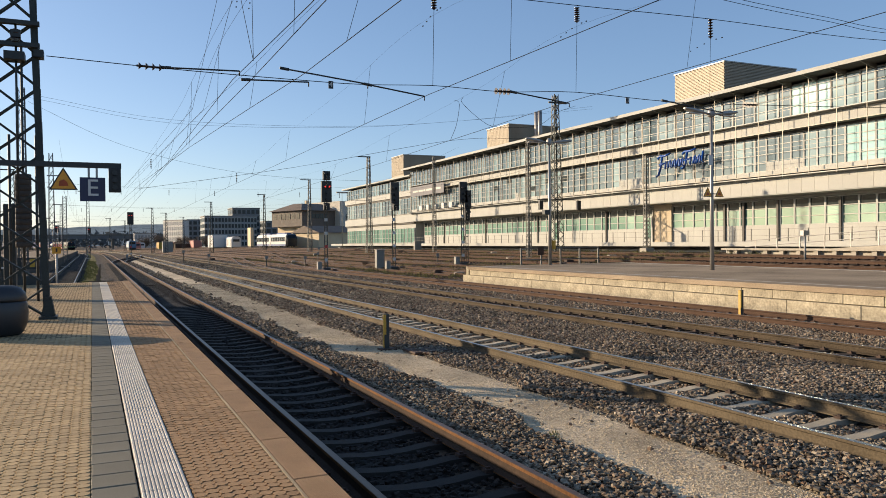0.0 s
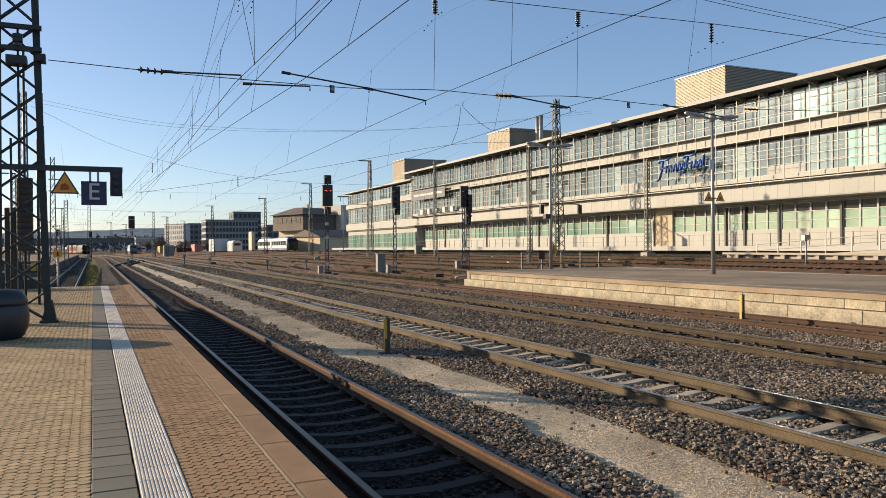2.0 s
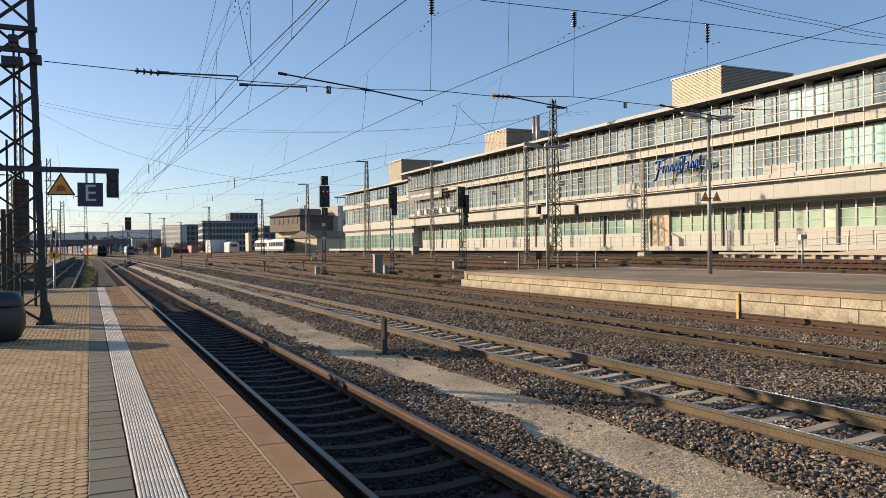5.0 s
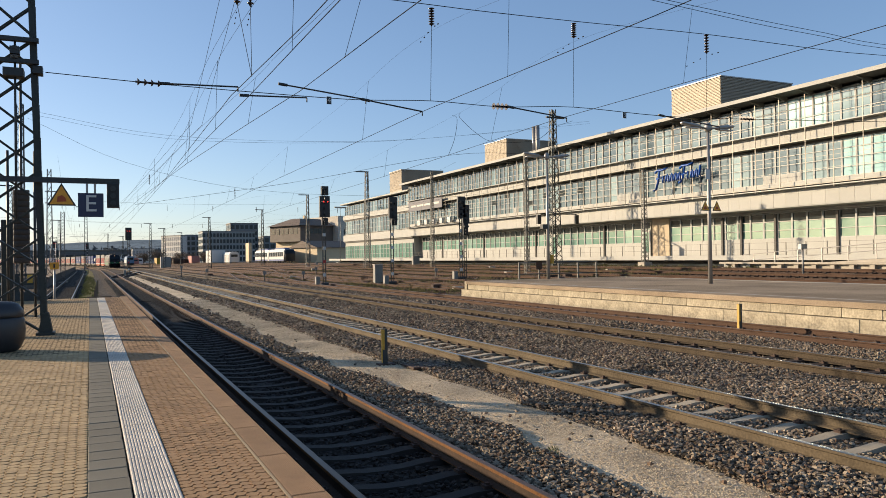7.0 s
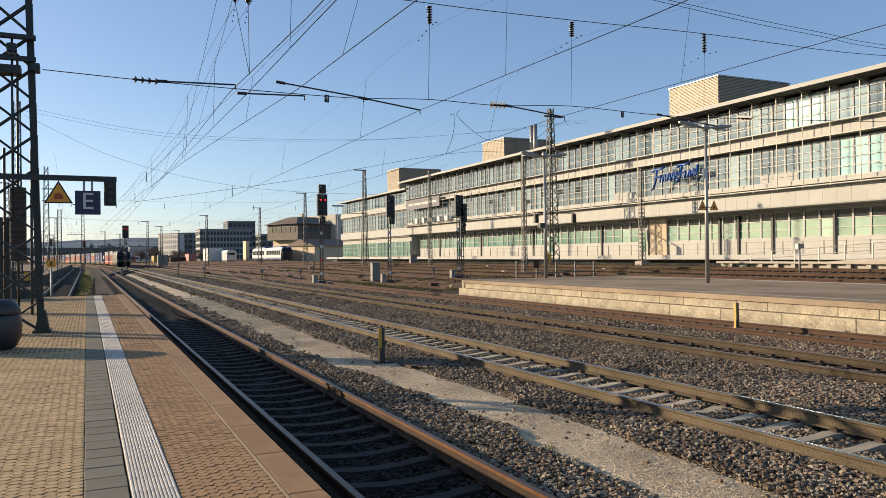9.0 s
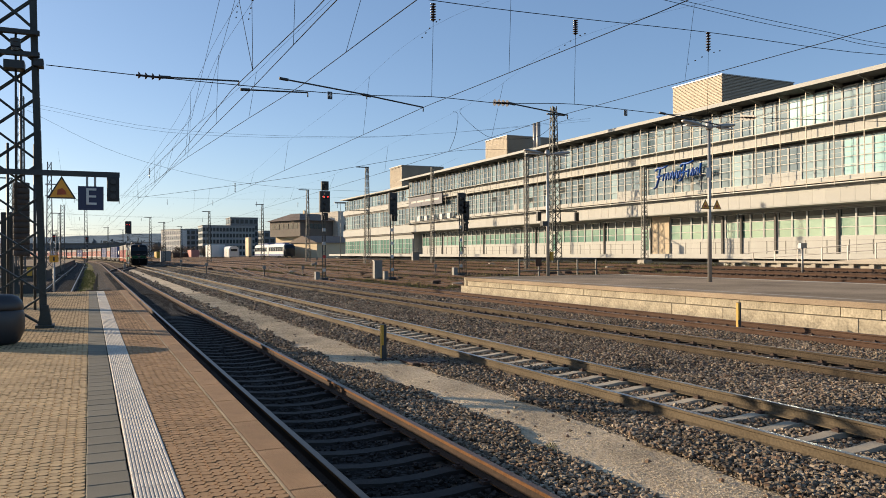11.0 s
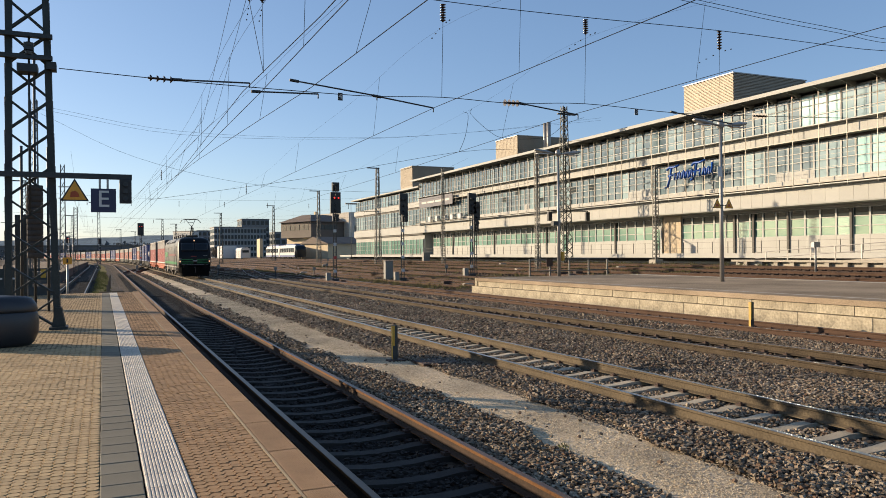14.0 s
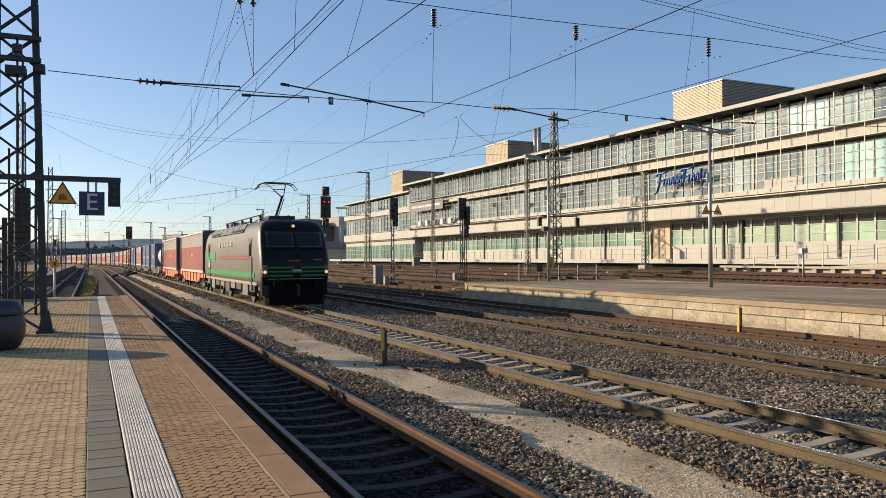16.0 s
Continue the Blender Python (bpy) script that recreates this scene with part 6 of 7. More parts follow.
def smooth(pts, n=5):
    """A flowing line through the points."""
    p = [Vector(q) for q in pts]
    if len(p) < 3:
        return p
    p = [2 * p[0] - p[1]] + p + [2 * p[-1] - p[-2]]
    out = []
    for a, b, c, d in zip(p, p[1:], p[2:], p[3:]):
        for k in range(n):
            t = k / n
            out.append(0.5 * (2 * b + (c - a) * t + (2 * a - 5 * b + 4 * c - d) * t * t + (3 * b - a - 3 * c + d) * t ** 3))
    return out + [p[-2]]


def wire(parent, pts, r=0.009, name="wire", material=None):
    bm = bmesh.new()
    if "span" in name or name == "wire":
        pts = smooth(pts)
    tube(bm, pts, r, 4)
    return part(name, bm, material or M["cable"], parent)


def insulator(parent, a, b, r=0.08, n=5, material=None):
    """A string of discs between two points."""
    a, b = Vector(a), Vector(b)
    bm = bmesh.new()
    pts, d = [], (b - a)
    tube(bm, (a, b), r * 0.3, 6)
    for k in range(n):
        c = a + d * ((k + 0.5) / n)
        w = d.normalized() * (d.length / n * 0.22)
        tube(bm, (c - w, c, c + w * 0.6), r, 10, r * 0.45)
    return part("insulator", bm, material or M["insul"], parent)


def line_over(x, z, y0, y1, label, step=60.0, zig=0.25, upper=2.3):
    """Contact wire, sagging carrier and droppers above one track."""
    th = thing("overhead_line", label, "overhead line", group="overhead lines")
    y, k, prev = y0, 0, None
    pts, car = [], []
    while y <= y1 + 1:
        s = zig * (-1) ** k
        pts.append(Vector((x + s - bend(y), y, z)))
        y += step
        k += 1
    thin = 0.005
    wire(th, pts, thin, "contact_wire")
    for a, b in zip(pts, pts[1:]):
        up = Vector((0, 0, upper))
        seg = sagging(a + up, b + up, upper - 0.7, 12)
        car += seg if not car else seg[1:]
        if a.y < 200:
            for j in (2, 4, 6, 8, 10):
                q = a.lerp(b, j / 12)
                wire(th, (q, seg[j]), 0.005, "dropper")
    wire(th, car, thin * 0.9, "carrier_wire")
    return th


def near_line(label, contact, carrier, hung, z=5.6, r=0.007, rc=0.0018):
    """Contact wire through (x, y) points at one height, carrier through (x, y, z) points, droppers at the given y."""
    th = thing("overhead_line", label, "overhead line", group="overhead lines")
    con = [Vector((x - bend(y), y, z)) for x, y in contact]
    car = smooth([(x - bend(y), y, w) for x, y, w in carrier], 8)
    bm = bmesh.new()
    tube(bm, con, r, 4)
    part("contact_wire", bm, M["cable"], th)
    wire(th, car, rc, "carrier_wire")
    for y in hung:
        ends = []
        for line in (con, car):
            for a, b in zip(line, line[1:]):
                if a.y <= y < b.y:
                    ends.append(a.lerp(b, (y - a.y) / (b.y - a.y)))
                    break
        wire(th, ends, 0.0045, "dropper")
    return th


SP = 16.6
near_line("contact and carrier wires above the platform track", [(3.15, -43), (3.08, 11.2), (3.1, SP), (3.0, 33.6), (3.2, 76), (2.9, 136), (3.1, 196), (3.0, 260), (3.0, 400)],
          [(3.0, -43, 7.4), (3.0, -14, 6.3), (3.17, SP, 7.5), (3.1, 24, 7.1), (3.3, 35, 6.75), (3.1, 50, 6.3), (3.2, 76, 7.4), (2.9, 106, 6.3), (2.9, 136, 7.4), (3.0, 196, 7.2), (3.0, 400, 7.2)], (12.6, 21.1, 28.0, 35.0, 42.0, 50.0, 58.0, 66.0), rc=0.0035)
near_line("contact and carrier wires leading towards the points", [(3.1, -43), (2.92, 10.9), (2.74, SP), (2.95, 33.6), (2.7, 60), (2.1, 100), (1.5, 160)],
          [(2.7, -43, 7.5), (2.7, -14, 6.5), (2.9, SP, 7.5), (2.86, 23.7, 7.2), (3.0, 33.4, 7.2), (2.6, 60, 6.8), (2.1, 100, 6.9), (1.5, 160, 7.0)], (25.0, 40.0, 52.0), rc=0.0035)
near_line("crossing contact and carrier wires leading towards the points", [(5.4, -43), (4.06, 10.5), (3.98, 15.6), (3.71, 19.9), (3.2, 28.8), (2.6, 45), (1.6, 90), (1.0, 150)],
          [(4.9, -43, 7.4), (4.6, -14, 6.4), (4.44, SP, 7.3), (3.91, 19.9, 6.8), (3.29, 28.8, 6.52), (2.7, 45, 6.4), (1.7, 90, 7.0), (1.0, 150, 7.0)], (12.7, 19.9, 28.8, 37.0), rc=0.0035)
near_line("contact and carrier wires above the freight track", [(7.7, -43), (7.5, 8.8), (7.24, SP), (7.42, 32.0), (7.9, 76), (7.6, 136), (8.0, 196), (7.8, 260), (8.0, 400)],
          [(7.6, -43, 7.5), (7.5, -10, 6.4), (7.45, 6, 6.5), (7.42, SP, 7.5), (7.55, 24, 7.15), (7.6, 32, 6.84), (7.8, 46, 6.35), (7.9, 76, 7.5), (7.8, 106, 6.4), (7.7, 136, 7.5), (8.0, 196, 7.3), (8.0, 400, 7.3)], (5.0, 12.9, 21.4, 32.0, 40.0, 48.0, 57.0, 66.0))
near_line("contact and carrier wires above the third track", [(11.2, -43), (11.15, 7.9), (10.86, SP), (11.5, 30.9), (12.6, 76), (12.9, 136), (13.2, 196), (13.1, 400)],
          [(11.4, -43, 7.6), (11.2, -10, 6.5), (11.1, 6, 6.6), (11.45, SP, 7.66), (11.45, 22, 7.1), (11.66, 30.9, 6.74), (12.2, 46, 6.4), (12.6, 76, 7.6), (12.8, 106, 6.5), (12.9, 136, 7.5), (13.2, 196, 7.3), (13.1, 400, 7.3)], (4.0, 12.1, 20.4, 30.9, 40.0, 50.0, 60.0))
line_over(17.3, 5.6, SP + 60, 400, "contact and carrier wires above the siding", zig=0.3)
line_over(-1.75, 5.6, SP + 30, 330, "contact and carrier wires above the side track", zig=0.2)
for x in (22.3, 28.4, 36.0):
    line_over(x, 6.2, SP + 30, 330, "contact and carrier wires above a yard track", zig=0.25)

sp = thing("cross_span", "cross span wires with insulators and steady arms over the tracks", "cross span")
low = [(-0.75, SP, 5.79), (1.49, SP, 5.73), (4.4, SP, 5.71), (5.74, SP, 5.73), (7.43, SP, 5.83), (9.26, SP, 5.82), (11.42, SP, 5.96), (14.38, SP, 5.92), (17.52, SP, 6.03), (25.0, SP, 6.4), (31.0, SP, 6.8)]
wire(sp, low, 0.010, "lower_span_wire")
wire(sp, [(-0.9, SP, 9.0), (4.0, SP, 8.2), (7.45, SP, 8.12), (11.46, SP, 8.2), (15.97, SP, 8.35), (23.4, SP, 8.48), (31.0, SP, 9.3)], 0.010, "upper_span_wire")
for o in (0.0, 0.12):
    wire(sp, [(-0.9, SP, 11.0), (7.0, SP, 9.6), (16.4, SP, 8.95 + o), (20.8, SP, 8.8 + o), (23.4, SP, 8.72 + o), (31, SP, 9.0)], 0.008, "carrier_span_wire")
insulator(sp, (0.86, SP, 5.745), (1.38, SP, 5.735), 0.075, 4)
insulator(sp, (9.03, SP, 5.82), (9.5, SP, 5.83), 0.085, 4, M["insul"])
insulator(sp, (17.2, SP, 6.02), (17.75, SP, 6.04), 0.085, 4, M["insul"])
for x, zt, zb, zw in ((7.42, 8.1, 7.54, 5.83), (11.46, 8.2, 7.68, 5.97), (15.97, 8.4, 7.72, 5.97), (3.17, 8.25, 7.48, 5.98), (2.89, 8.25, 7.48, 6.0)):
    insulator(sp, (x, SP, zt - 0.05), (x, SP, zb + 0.08), 0.075, 7)
    wire(sp, ((x, SP, zb + 0.1), (2.82, SP - 1.9, 5.6) if x < 4 else (x - 0.05, SP, zw)), 0.006, "hanger_wire")
    for q in (-1.4, -0.7, 0.8, 1.7, 2.6):
        boxed("clamp", M["cable"], sp, x - 0.01 + q * 0.04, x + 0.01 + q * 0.04, SP + q * 0.35 - 0.022, SP + q * 0.35 + 0.022, zb + 0.01 - 0.03 * abs(q), zb + 0.032 - 0.03 * abs(q))
for a, b in (((1.42, SP, 5.75), (2.89, SP, 5.80)), ((3.02, SP, 5.63), (4.38, SP, 5.68)), ((3.85, SP, 5.93), (5.75, SP, 5.74)), ((5.75, SP, 5.73), (7.15, SP, 5.56)), ((9.55, SP, 5.83), (11.2, SP, 5.66)), ((14.3, SP, 5.93), (16.4, SP, 5.74))):
    bm = bmesh.new()
    tube(bm, (a, b), 0.017, 6)
    u = (Vector(b) - Vector(a)).normalized()
    tube(bm, (Vector(a) - u * 0.1, Vector(a) - u * 0.04, Vector(a) + u * 0.02, Vector(a) + u * 0.1), 0.032, 6)
    tube(bm, (b, Vector(b) - Vector((0, 0, 0.1))), 0.014, 6)
    part("steady_arm", bm, M["steel"], sp)
for x, z, ch in ((4.88, 5.62, "4"), (13.04, 5.82, "3")):
    pl = boxed("track_number_plate", M["black"], sp, x - 0.055, x + 0.055, SP - 0.02, SP - 0.012, z - 0.05, z + 0.12, label="small black plate with a white track number")
    words(ch, pl, "number", M["white"], 0.17, x, SP - 0.026, z + 0.035)
# far span wires
fs = thing("cross_span", "thin distant cross span wires over the yard", "cross span")
for o in (0.0, -0.18):
    wire(fs, [(-2.9, 45, 10.0 + o), (3.99, 45, 9.06 + o), (13.7, 45, 9.2 + o * 0.4), (22, 45, 10.0), (33.0, 46, 11.8 + o)], 0.007, "span_wire")
wire(fs, [(-2.9, 45, 9.6), (1.66, 45, 7.52), (7.64, 45, 6.25), (15.12, 45, 5.94), (24, 45, 6.3), (35, 46, 9.5)], 0.008, "span_wire")
for x, z in ((3.0, 6.9), (7.6, 6.25), (12.9, 6.0), (18.0, 6.1), (23, 6.25)):
    insulator(fs, (x, 45, z - 0.05), (x, 45, z - 0.6), 0.045, 6)
for y0 in (92, 140, 190):
    for zz in (6.1, 8.4):
        wire(fs, sagging((-9.5, y0, zz + 0.8), (36, y0, zz + 1.2), 0.9, 8), 0.009, "span_wire")
    for x in (-6, -1.5, 3, 8, 13, 18, 23, 28):
        insulator(fs, (x, y0, 8.3), (x, y0, 7.7), 0.06, 5)
for x0, z0, x1, z1 in ((4.97, 11.45, 2.06, 5.52), (5.6, 11.4, 2.3, 5.5)):
    wire(fs, ((x0 * 0.55, 16.4, 8.6), (x0 * 0.62 + 0.4, 30, 7.2), (x1, 60, 6.2)), 0.006, "stay_wire")
# feeder loops in front of the long building
fl = thing("feeder_wire", "drooping feeder wires hung before the long building", "feeder wire")
wire(fl, [(20.55, 43, 10.9), (20.88, 43, 10.7), (20.68, 43, 9.43), (20.24, 43, 8.39)], 0.014, "wire")
wire(fl, [(21.16, 43, 11.14), (21.08, 43, 10.78), (22.34, 43, 9.8), (23.55, 43, 9.4), (26.48, 43, 9.63), (28.01, 43, 10.57), (29.49, 43, 11.11)], 0.014, "wire")
hl = [(20.24, 43, 8.39), (26.5, 44.5, 9.0), (28.0, 43, 9.4), (34.0, 43, 10.1), (43, 43, 11.2)]
wire(fl, [(3.0, 60, 6.2), (12.0, 50, 7.1)] + hl, 0.012, "wire")

# ---- the distance ----


def far_block(name, label, x0, x1, y0, y1, z1, wall, storeys, bays, glass=None, z0=0.5):
    th = thing(name, label, "building")
    boxed("wall", wall, th, x0, x1, y0, y1, -0.4, z1)
    boxed("roof", M["roof"], th, x0 - 0.2, x1 + 0.2, y0 - 0.2, y1 + 0.2, z1, z1 + 0.35)
    g = glass or M["glass_far"]
    h = (z1 - z0 - 0.6) / storeys
    w = (x1 - x0) / bays
    bm = bmesh.new()
    box(bm, w * 0.16, w * 0.84, -0.12, 0.05, h * 0.22, h * 0.85)
    me = mesh("window", bm, g)
    bm = bmesh.new()
    wy = (y1 - y0) / max(2, bays // 2)
    box(bm, -0.12, 0.05, wy * 0.16, wy * 0.84, h * 0.22, h * 0.85)
    ms = mesh("window", bm, g)
    for s in range(storeys):
        for b in range(bays):
            piece("window", me, th, pose(x0 + b * w, y0, z0 + 0.3 + s * h))
        for b in range(max(2, bays // 2)):
            piece("window", ms, th, pose(x0, y0 + b * wy, z0 + 0.3 + s * h))
    return th


WHITEWALL = mat("white rendered wall", (0.75, 0.72, 0.66), 0.8, 0, 0.08, 0.1, 4, 0.0)
DARKWALL = mat("dark grey office wall", (0.36, 0.38, 0.37), 0.6, 0, 0.15, 0.1, 4, 0.0)
TIMBER = mat("dark brown cladding", (0.16, 0.13, 0.105), 0.8, 0, 0.2, 0.5, 10, 0.05)
TAN = mat("pale tan render", (0.78, 0.62, 0.40), 0.8, 0, 0.1, 0.5, 10, 0.05)
TILE = mat("brown grey roof tile", (0.19, 0.14, 0.105), 0.8, 0, 0.2, 0.5, 10, 0.1)
PALEGLASS = mat("hazy far window glass", (0.42, 0.43, 0.42), 0.4, 0, 0.1, 0.3, 4, 0.0, 0.3)
wb = far_block("office_building", "white distant block with rows of windows", 32.5, 50.5, 436, 440, 15.0, WHITEWALL, 5, 10, PALEGLASS)
wb.matrix_basis = pose(41.5, 438, 0) @ pose(0, 0, 0, 0, 0, -62) @ pose(-41.5, -438, 0)
far_block("office_building", "grey distant office block beside a white one", 47.5, 64, 440, 470, 15.5, mat("grey render", (0.30, 0.31, 0.32), 0.8, 0, 0.1, 0.1, 4, 0), 5, 6)
far_block("office_building", "dark glazed office block with vertical window bars", 43.5, 65.5, 338, 352, 13.9, DARKWALL, 5, 16)
far_block("office_building", "small grey upper block behind the dark office", 66, 80, 405, 420, 20.5, mat("mid grey render", (0.22, 0.235, 0.24), 0.8, 0, 0.1, 0.1, 4, 0), 6, 6)
far_block("office_building", "low grey block behind the yard", 78, 100, 380, 395, 13, mat("blue grey render", (0.20, 0.225, 0.24), 0.8, 0, 0.1, 0.1, 4, 0), 4, 8)
far_block("office_building", "pale low distant block", 22, 34, 470, 480, 8.5, WHITEWALL, 2, 7, PALEGLASS)
# signal house with hipped roof
hs = thing("signal_house", "brown clad signal house with hipped tiled roof on a tan base", "building")
hs.matrix_basis = pose(60.5, 226, 0) @ pose(0, 0, 0, 0, 0, 20) @ pose(-56.5, -226, 0)
boxed("base_wall", TAN, hs, 50.5, 63, 222, 236, 0.4, 7.0)
boxed("upper_wall", TIMBER, hs, 48.5, 62, 220, 236, 7.0, 11.6)
bm = bmesh.new()
lo = [bm.verts.new(p) for p in ((47.6, 219.0, 11.6), (62.8, 219.0, 11.6), (62.8, 236.8, 11.6), (47.6, 236.8, 11.6))]
hi = [bm.verts.new(p) for p in ((52.6, 226, 13.9), (59.5, 226, 13.9), (59.5, 231, 13.9), (52.6, 231, 13.9))]
for i in range(4):
    bm.faces.new((lo[i], lo[(i + 1) % 4], hi[(i + 1) % 4], hi[i]))
bm.faces.new(hi), bm.faces.new(lo[::-1])
part("roof", bm, TILE, hs)
boxed("chimney", TAN, hs, 55.5, 56.3, 228, 228.8, 13.0, 15.0)
for k in range(6):
    boxed("window", M["glass_far"], hs, 48.42, 48.56, 221.2 + k * 2.4, 222.9 + k * 2.4, 9.2, 10.8)
for k in range(5):
    boxed("window", M["glass_far"], hs, 50.2 + k * 1.5, 51.5 + k * 1.5, 219.9, 220.1, 9.3, 10.7)
boxed("gable_wall", mat("pale grey render", (0.66, 0.60, 0.50), 0.8), hs, 60.2, 66.5, 217.5, 232, 0.4, 14.5)
boxed("gable_window", M["glass_far"], hs, 62.3, 63.3, 217.35, 217.55, 9, 10.6)
sh = thing("goods_shed", "low tan goods shed with brown pitched roof", "building")
sh.matrix_basis = pose(57, 200, 0) @ pose(0, 0, 0, 0, 0, 20) @ pose(-55, -200, 0)
boxed("wall", TAN, sh, 48.5, 62, 194, 206, 0.4, 4.8)
bm = bmesh.new()
poly_prism(bm, [(193.3, 4.8), (206.7, 4.8), (200, 6.7)], "x", 48, 62.5)
part("roof", bm, TILE, sh)
# parked trains and boxes in the yard
pk = thing("parked_railcar", "parked white and blue regional railcar in the yard", "train", 46.2, 193, level(46.2), 0)
for k in range(2):
    y0 = k * 19.5
    bm = bmesh.new()
    prof = [(-1.42, 0.5), (1.42, 0.5), (1.45, 2.2), (1.4, 3.0), (1.05, 3.6), (-1.05, 3.6), (-1.4, 3.0), (-1.45, 2.2)]
    poly_prism(bm, prof, "y", y0 + (1.2 if k == 0 else 0), y0 + 19)
    cb = part("car_body", bm, M["white"], pk, "white car body")
    if k == 0:
        bm = bmesh.new()
        rr = [[bm.verts.new((u * f, y, 0.5 + (v - 0.5) * g)) for u, v in prof] for y, f, g in ((1.19, 1, 1), (0.5, 0.97, 0.92), (0, 0.85, 0.62))]
        for a, b in zip(rr, rr[1:]):
            for i in range(8):
                bm.faces.new((a[i], a[(i + 1) % 8], b[(i + 1) % 8], b[i]))
        bm.faces.new(rr[-1])
        part("nose", bm, SCREEN, pk, "dark glazed blue nose")
    for yy in (3.2, 15.8):
        bogie(pk, y0 + yy, 2.0, 0.42, UNDER)
    boxed("roof_unit", BLUE, cb, -0.8, 0.8, y0 + 4, y0 + 14, 3.6, 3.95)
    boxed("skirt_stripe", BLUE, cb, -1.47, 1.47, y0 + 1.2, y0 + 18.9, 0.55, 0.95)
    for q in range(8):
        boxed("window", M["glass_far"], cb, -1.48, -1.40, y0 + 2 + q * 2.1, y0 + 3.7 + q * 2.1, 1.7, 2.8)
for x, y, w, d, h, m_, lab in ((41, 245, 3.0, 14, 3.6, M["white"], "white covered wagon parked in the yard"), (38, 258, 4.6, 12, 4.4, M["white"], "white container stack in the yard"), (36, 300, 3, 12, 3.0, CURTAIN_PALE, "faded red container in the yard"),
                               (44.2, 236, 0.9, 5, 6.0, TAN, "tall tan wall slab in the yard"), (26, 330, 3, 12, 3, M["yellow"], "yellow machine in the yard"), (30, 340, 3, 10, 2.8, CURTAIN, "red wagon in the yard"), (19, 380, 3, 14, 3.4, CURTAIN_PALE, "faded red wagon in the yard"),
                               (22, 400, 3, 14, 3.4, M["white"], "white wagon in the yard"), (32, 310, 6, 6, 2.0, M["yard"], "heap of brown earth in the yard")):
    th = thing("yard_wagon", lab, "wagon", x, y, level(x) + 0.15)
    bm = bmesh.new()
    if 1 < w < 3.2 and h > 3.2:
        poly_prism(bm, [(-w / 2, 0.3), (w / 2, 0.3), (w / 2, h * 0.78), (w * 0.4, h * 0.92), (w * 0.2, h), (-w * 0.2, h), (-w * 0.4, h * 0.92), (-w / 2, h * 0.78)], "y", 0, d)
        for q in range(4):
            boxed("side_door", DOORGREY, th, -w / 2 - 0.03, -w / 2 + 0.02, d * (0.1 + 0.22 * q), d * (0.12 + 0.22 * q), 0.5, h * 0.75)
        boxed("end_window", M["glass_far"], th, -w * 0.33, w * 0.33, -0.03, 0.05, h * 0.55, h * 0.76)
        for q in (0.2, 0.8):
            bogie(th, d * q, 1.8, 0.42, UNDER)
    else:
        box(bm, -w / 2, w / 2, 0, d, 0.3, h)
        bmesh.ops.bevel(bm, geom=bm.edges[:], offset=0.12, segments=2, affect="EDGES", profile=0.5)
    part("body", bm, m_, th)
    boxed("underframe", UNDER, th, -w / 2 + 0.2, w / 2 - 0.2, 0.3, d - 0.3, -0.2, 0.32)
# parked blue locomotive ahead of the yard throat
bl = thing("parked_locomotive", "parked pale blue locomotive standing on a far track", "locomotive", 15.2, 342, 0.0, 1)
bm = bmesh.new()
poly_prism(bm, [(-1.45, 1.0), (1.45, 1.0), (1.48, 2.4), (1.3, 3.4), (0.9, 3.85), (-0.9, 3.85), (-1.3, 3.4), (-1.48, 2.4)], "y", 0, 17)
part("body", bm, mat("pale blue locomotive paint", (0.10, 0.22, 0.36), 0.4), bl)
boxed("windscreen", SCREEN, bl, -1.1, 1.1, -0.06, 0.02, 2.4, 3.3)
boxed("side_panel", M["white"], bl, -1.5, -1.44, 0.5, 16, 1.2, 2.3)
boxed("underframe", UNDER, bl, -1.3, 1.3, 0.2, 16.8, 0.0, 1.0)
# road bridge
rb = thing("road_bridge", "grey concrete road bridge crossing the lines far off", "bridge")
boxed("deck", mat("grey bridge concrete", (0.17, 0.18, 0.185), 0.85, 0, 0.1, 0.1, 4, 0), rb, -220, 95, 520, 532, 6.2, 8.0)
boxed("parapet", M["farsteel"], rb, -220, 95, 519.6, 519.9, 8.0, 8.9)
for x in (-90, -60, -15, 12, 40, 70):
    boxed("pier", M["farsteel"], rb, x - 0.7, x + 0.7, 523, 529, -0.3, 6.2)
# hills
bm = bmesh.new()
for d0, hh, sd in ((2600, 66, 1), (3300, 100, 5)):
    prev = None
    for k in range(61):
        x = -2600 + k * 95
        z = hh * (0.75 + 0.5 * noise.noise((x * 0.0007, sd, 0)) + 0.08 * noise.noise((x * 0.01, sd, 2))) * max(0.15, 1 - max(0, x - 300) / 1500)
        ring = [bm.verts.new((x, d0 - 350, -2)), bm.verts.new((x, d0, z)), bm.verts.new((x, d0 + 400, -2))]
        if prev:
            for i in range(2):
                bm.faces.new((prev[i], ring[i], ring[i + 1], prev[i + 1])).smooth = True
        prev = ring
tagged(part("backdrop", bm, M["hill"]), "low hazy blue wooded hills on the horizon", "hills", kind="structure")
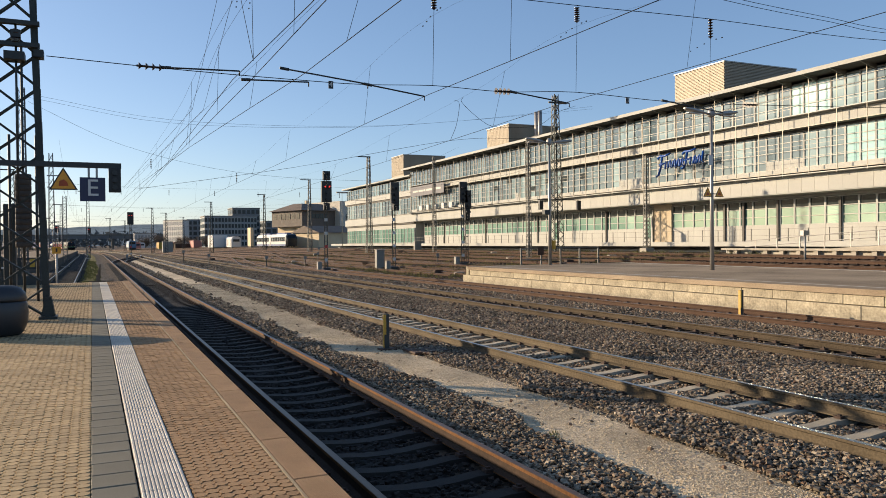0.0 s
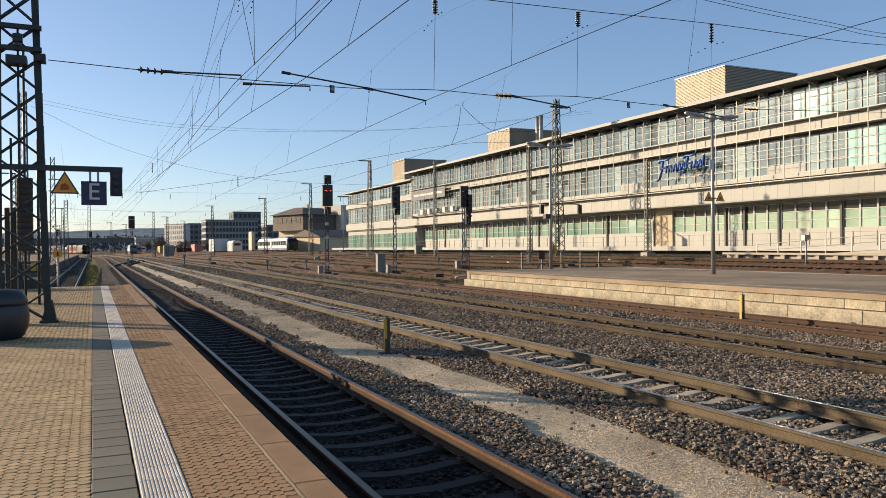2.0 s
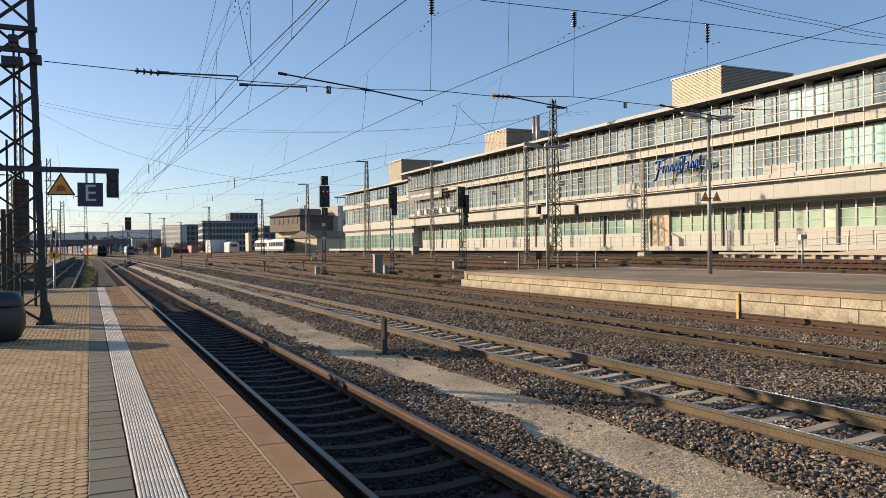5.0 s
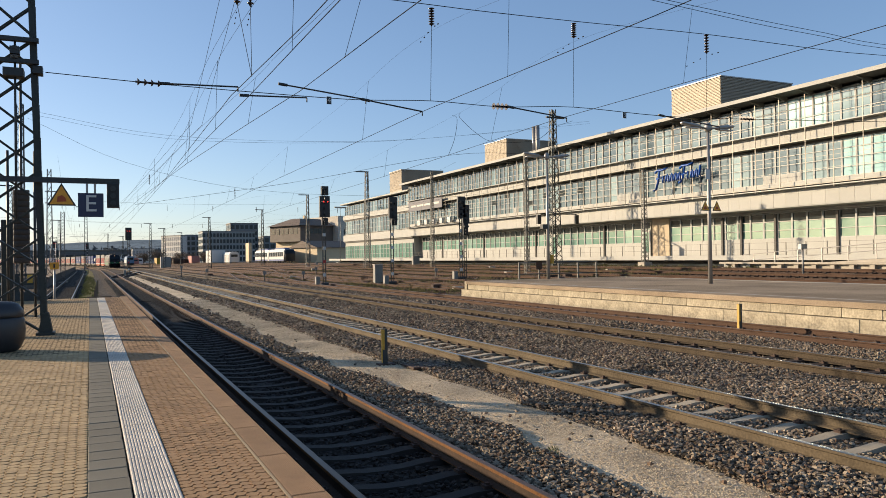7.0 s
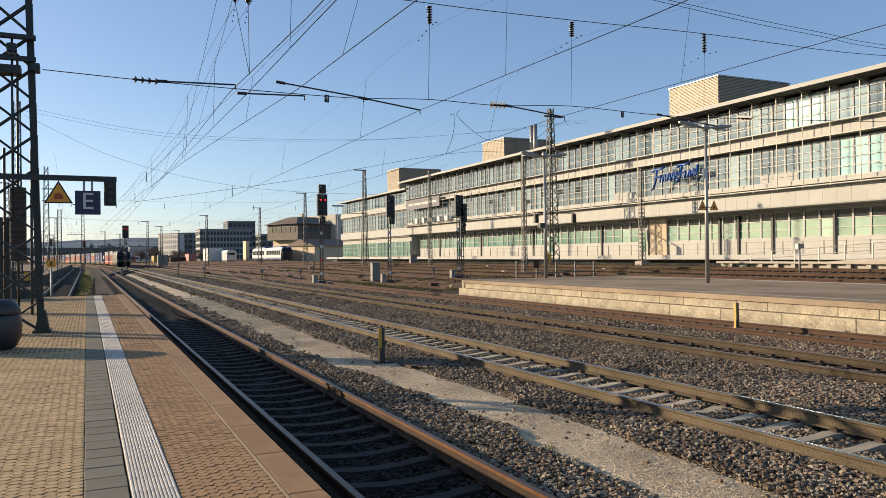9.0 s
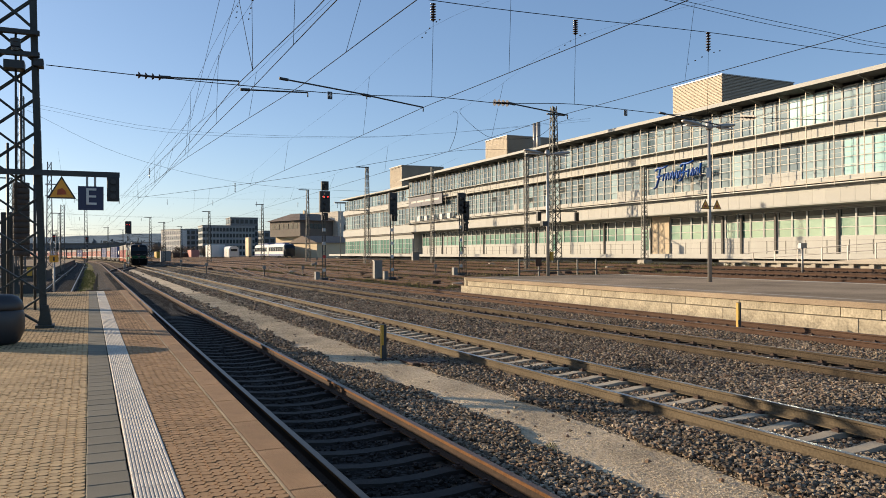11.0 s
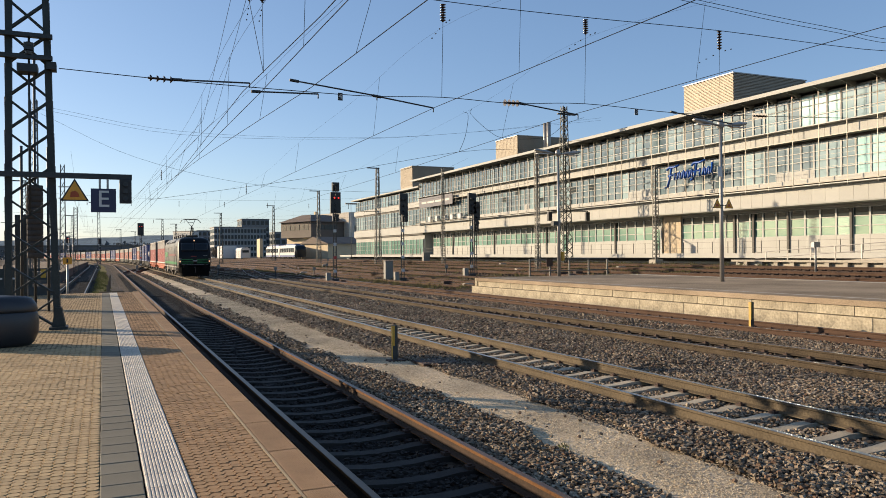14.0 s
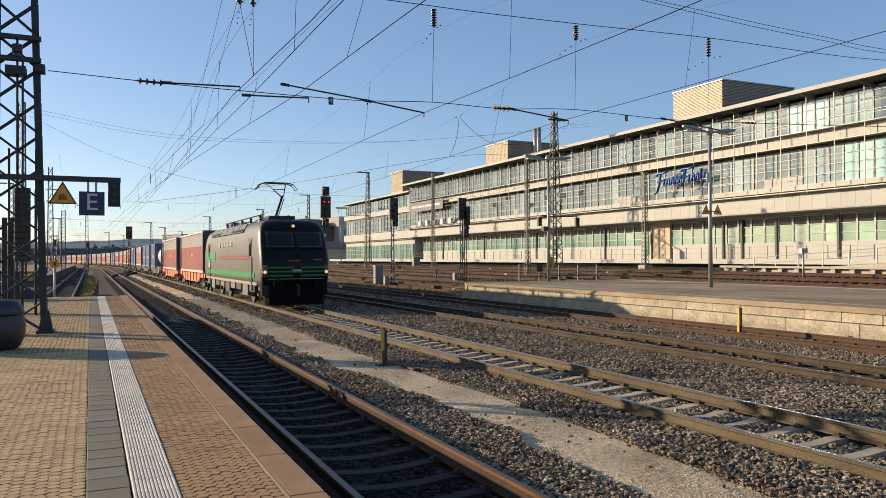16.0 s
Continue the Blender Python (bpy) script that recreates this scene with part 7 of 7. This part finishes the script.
# hazy woods below the hills
rng = np.random.default_rng(12)
n = 9000
wx, wy = rng.uniform(-520, 150, n), rng.uniform(640, 860, n)
top = 9 + 4 * np.sin(wx * 0.05) * np.sin(wx * 0.017 + 1) + rng.uniform(-3, 3, n)
wz = top * rng.random(n) ** 0.6
wv = np.stack((wx, wy, wz), -1)[:, None, :] + rng.normal(0, 1.1, (n, 4, 3))
wm = bpy.data.meshes.new("far_woods")
wm.from_pydata(wv.reshape(-1, 3), [], np.arange(n * 4).reshape(-1, 4))
wm.materials.append(mat("hazy bare woodland", (0.13, 0.145, 0.15), 1.0, 0, 0.3, 0.05, 0.6, 0.0, 0.0))
tagged(new("far_woods", wm), "hazy bare woodland below the hills", "woods", kind="stuff")
# bare shrubs and far tree clumps


def shrub(x, y, h, seed, label="bare brown shrub at the edge of the yard"):
    rg = random.Random(seed)
    th = thing("shrub", label, "shrub", x, y, level(x) - 0.1, group="shrubs")
    bm, lv = bmesh.new(), bmesh.new()
    for k in range(14):
        a = rg.uniform(0, math.tau)
        tip = Vector((math.cos(a) * h * rg.uniform(0.2, 0.6), math.sin(a) * h * rg.uniform(0.2, 0.6), h * rg.uniform(0.6, 1)))
        mid = tip * 0.5 + Vector((rg.uniform(-0.1, 0.1) * h, rg.uniform(-0.1, 0.1) * h, 0.1 * h))
        tube(bm, ((0, 0, 0), mid, tip), 0.02 * h, 4, 0.004 * h)
        for q in range(150):
            c = mid.lerp(tip, rg.uniform(0, 1.1)) + Vector((rg.gauss(0, 0.12), rg.gauss(0, 0.12), rg.gauss(0, 0.1))) * h
            s = h * rg.uniform(0.015, 0.04)
            d1, d2 = Vector((rg.uniform(-1, 1), rg.uniform(-1, 1), rg.uniform(-1, 1))) * s, Vector((rg.uniform(-1, 1), rg.uniform(-1, 1), rg.uniform(-1, 1))) * s
            lv.faces.new([lv.verts.new(p) for p in (c - d1, c + d2, c + d1, c - d2)])
    part("branches", bm, M["bark"], th)
    tagged(part("twig_mass", lv, M["bark"], th), kind="stuff")


for k, (x, y, h) in enumerate(((30, 320, 3.5), (38, 335, 4.5), (31, 410, 7), (24, 415, 6), (36, 350, 5), (24.5, 72, 0.6), (38, 97, 0.7), (30, 85, 0.5), (43, 330, 4))):
    shrub(x, y, h, k)

motions()
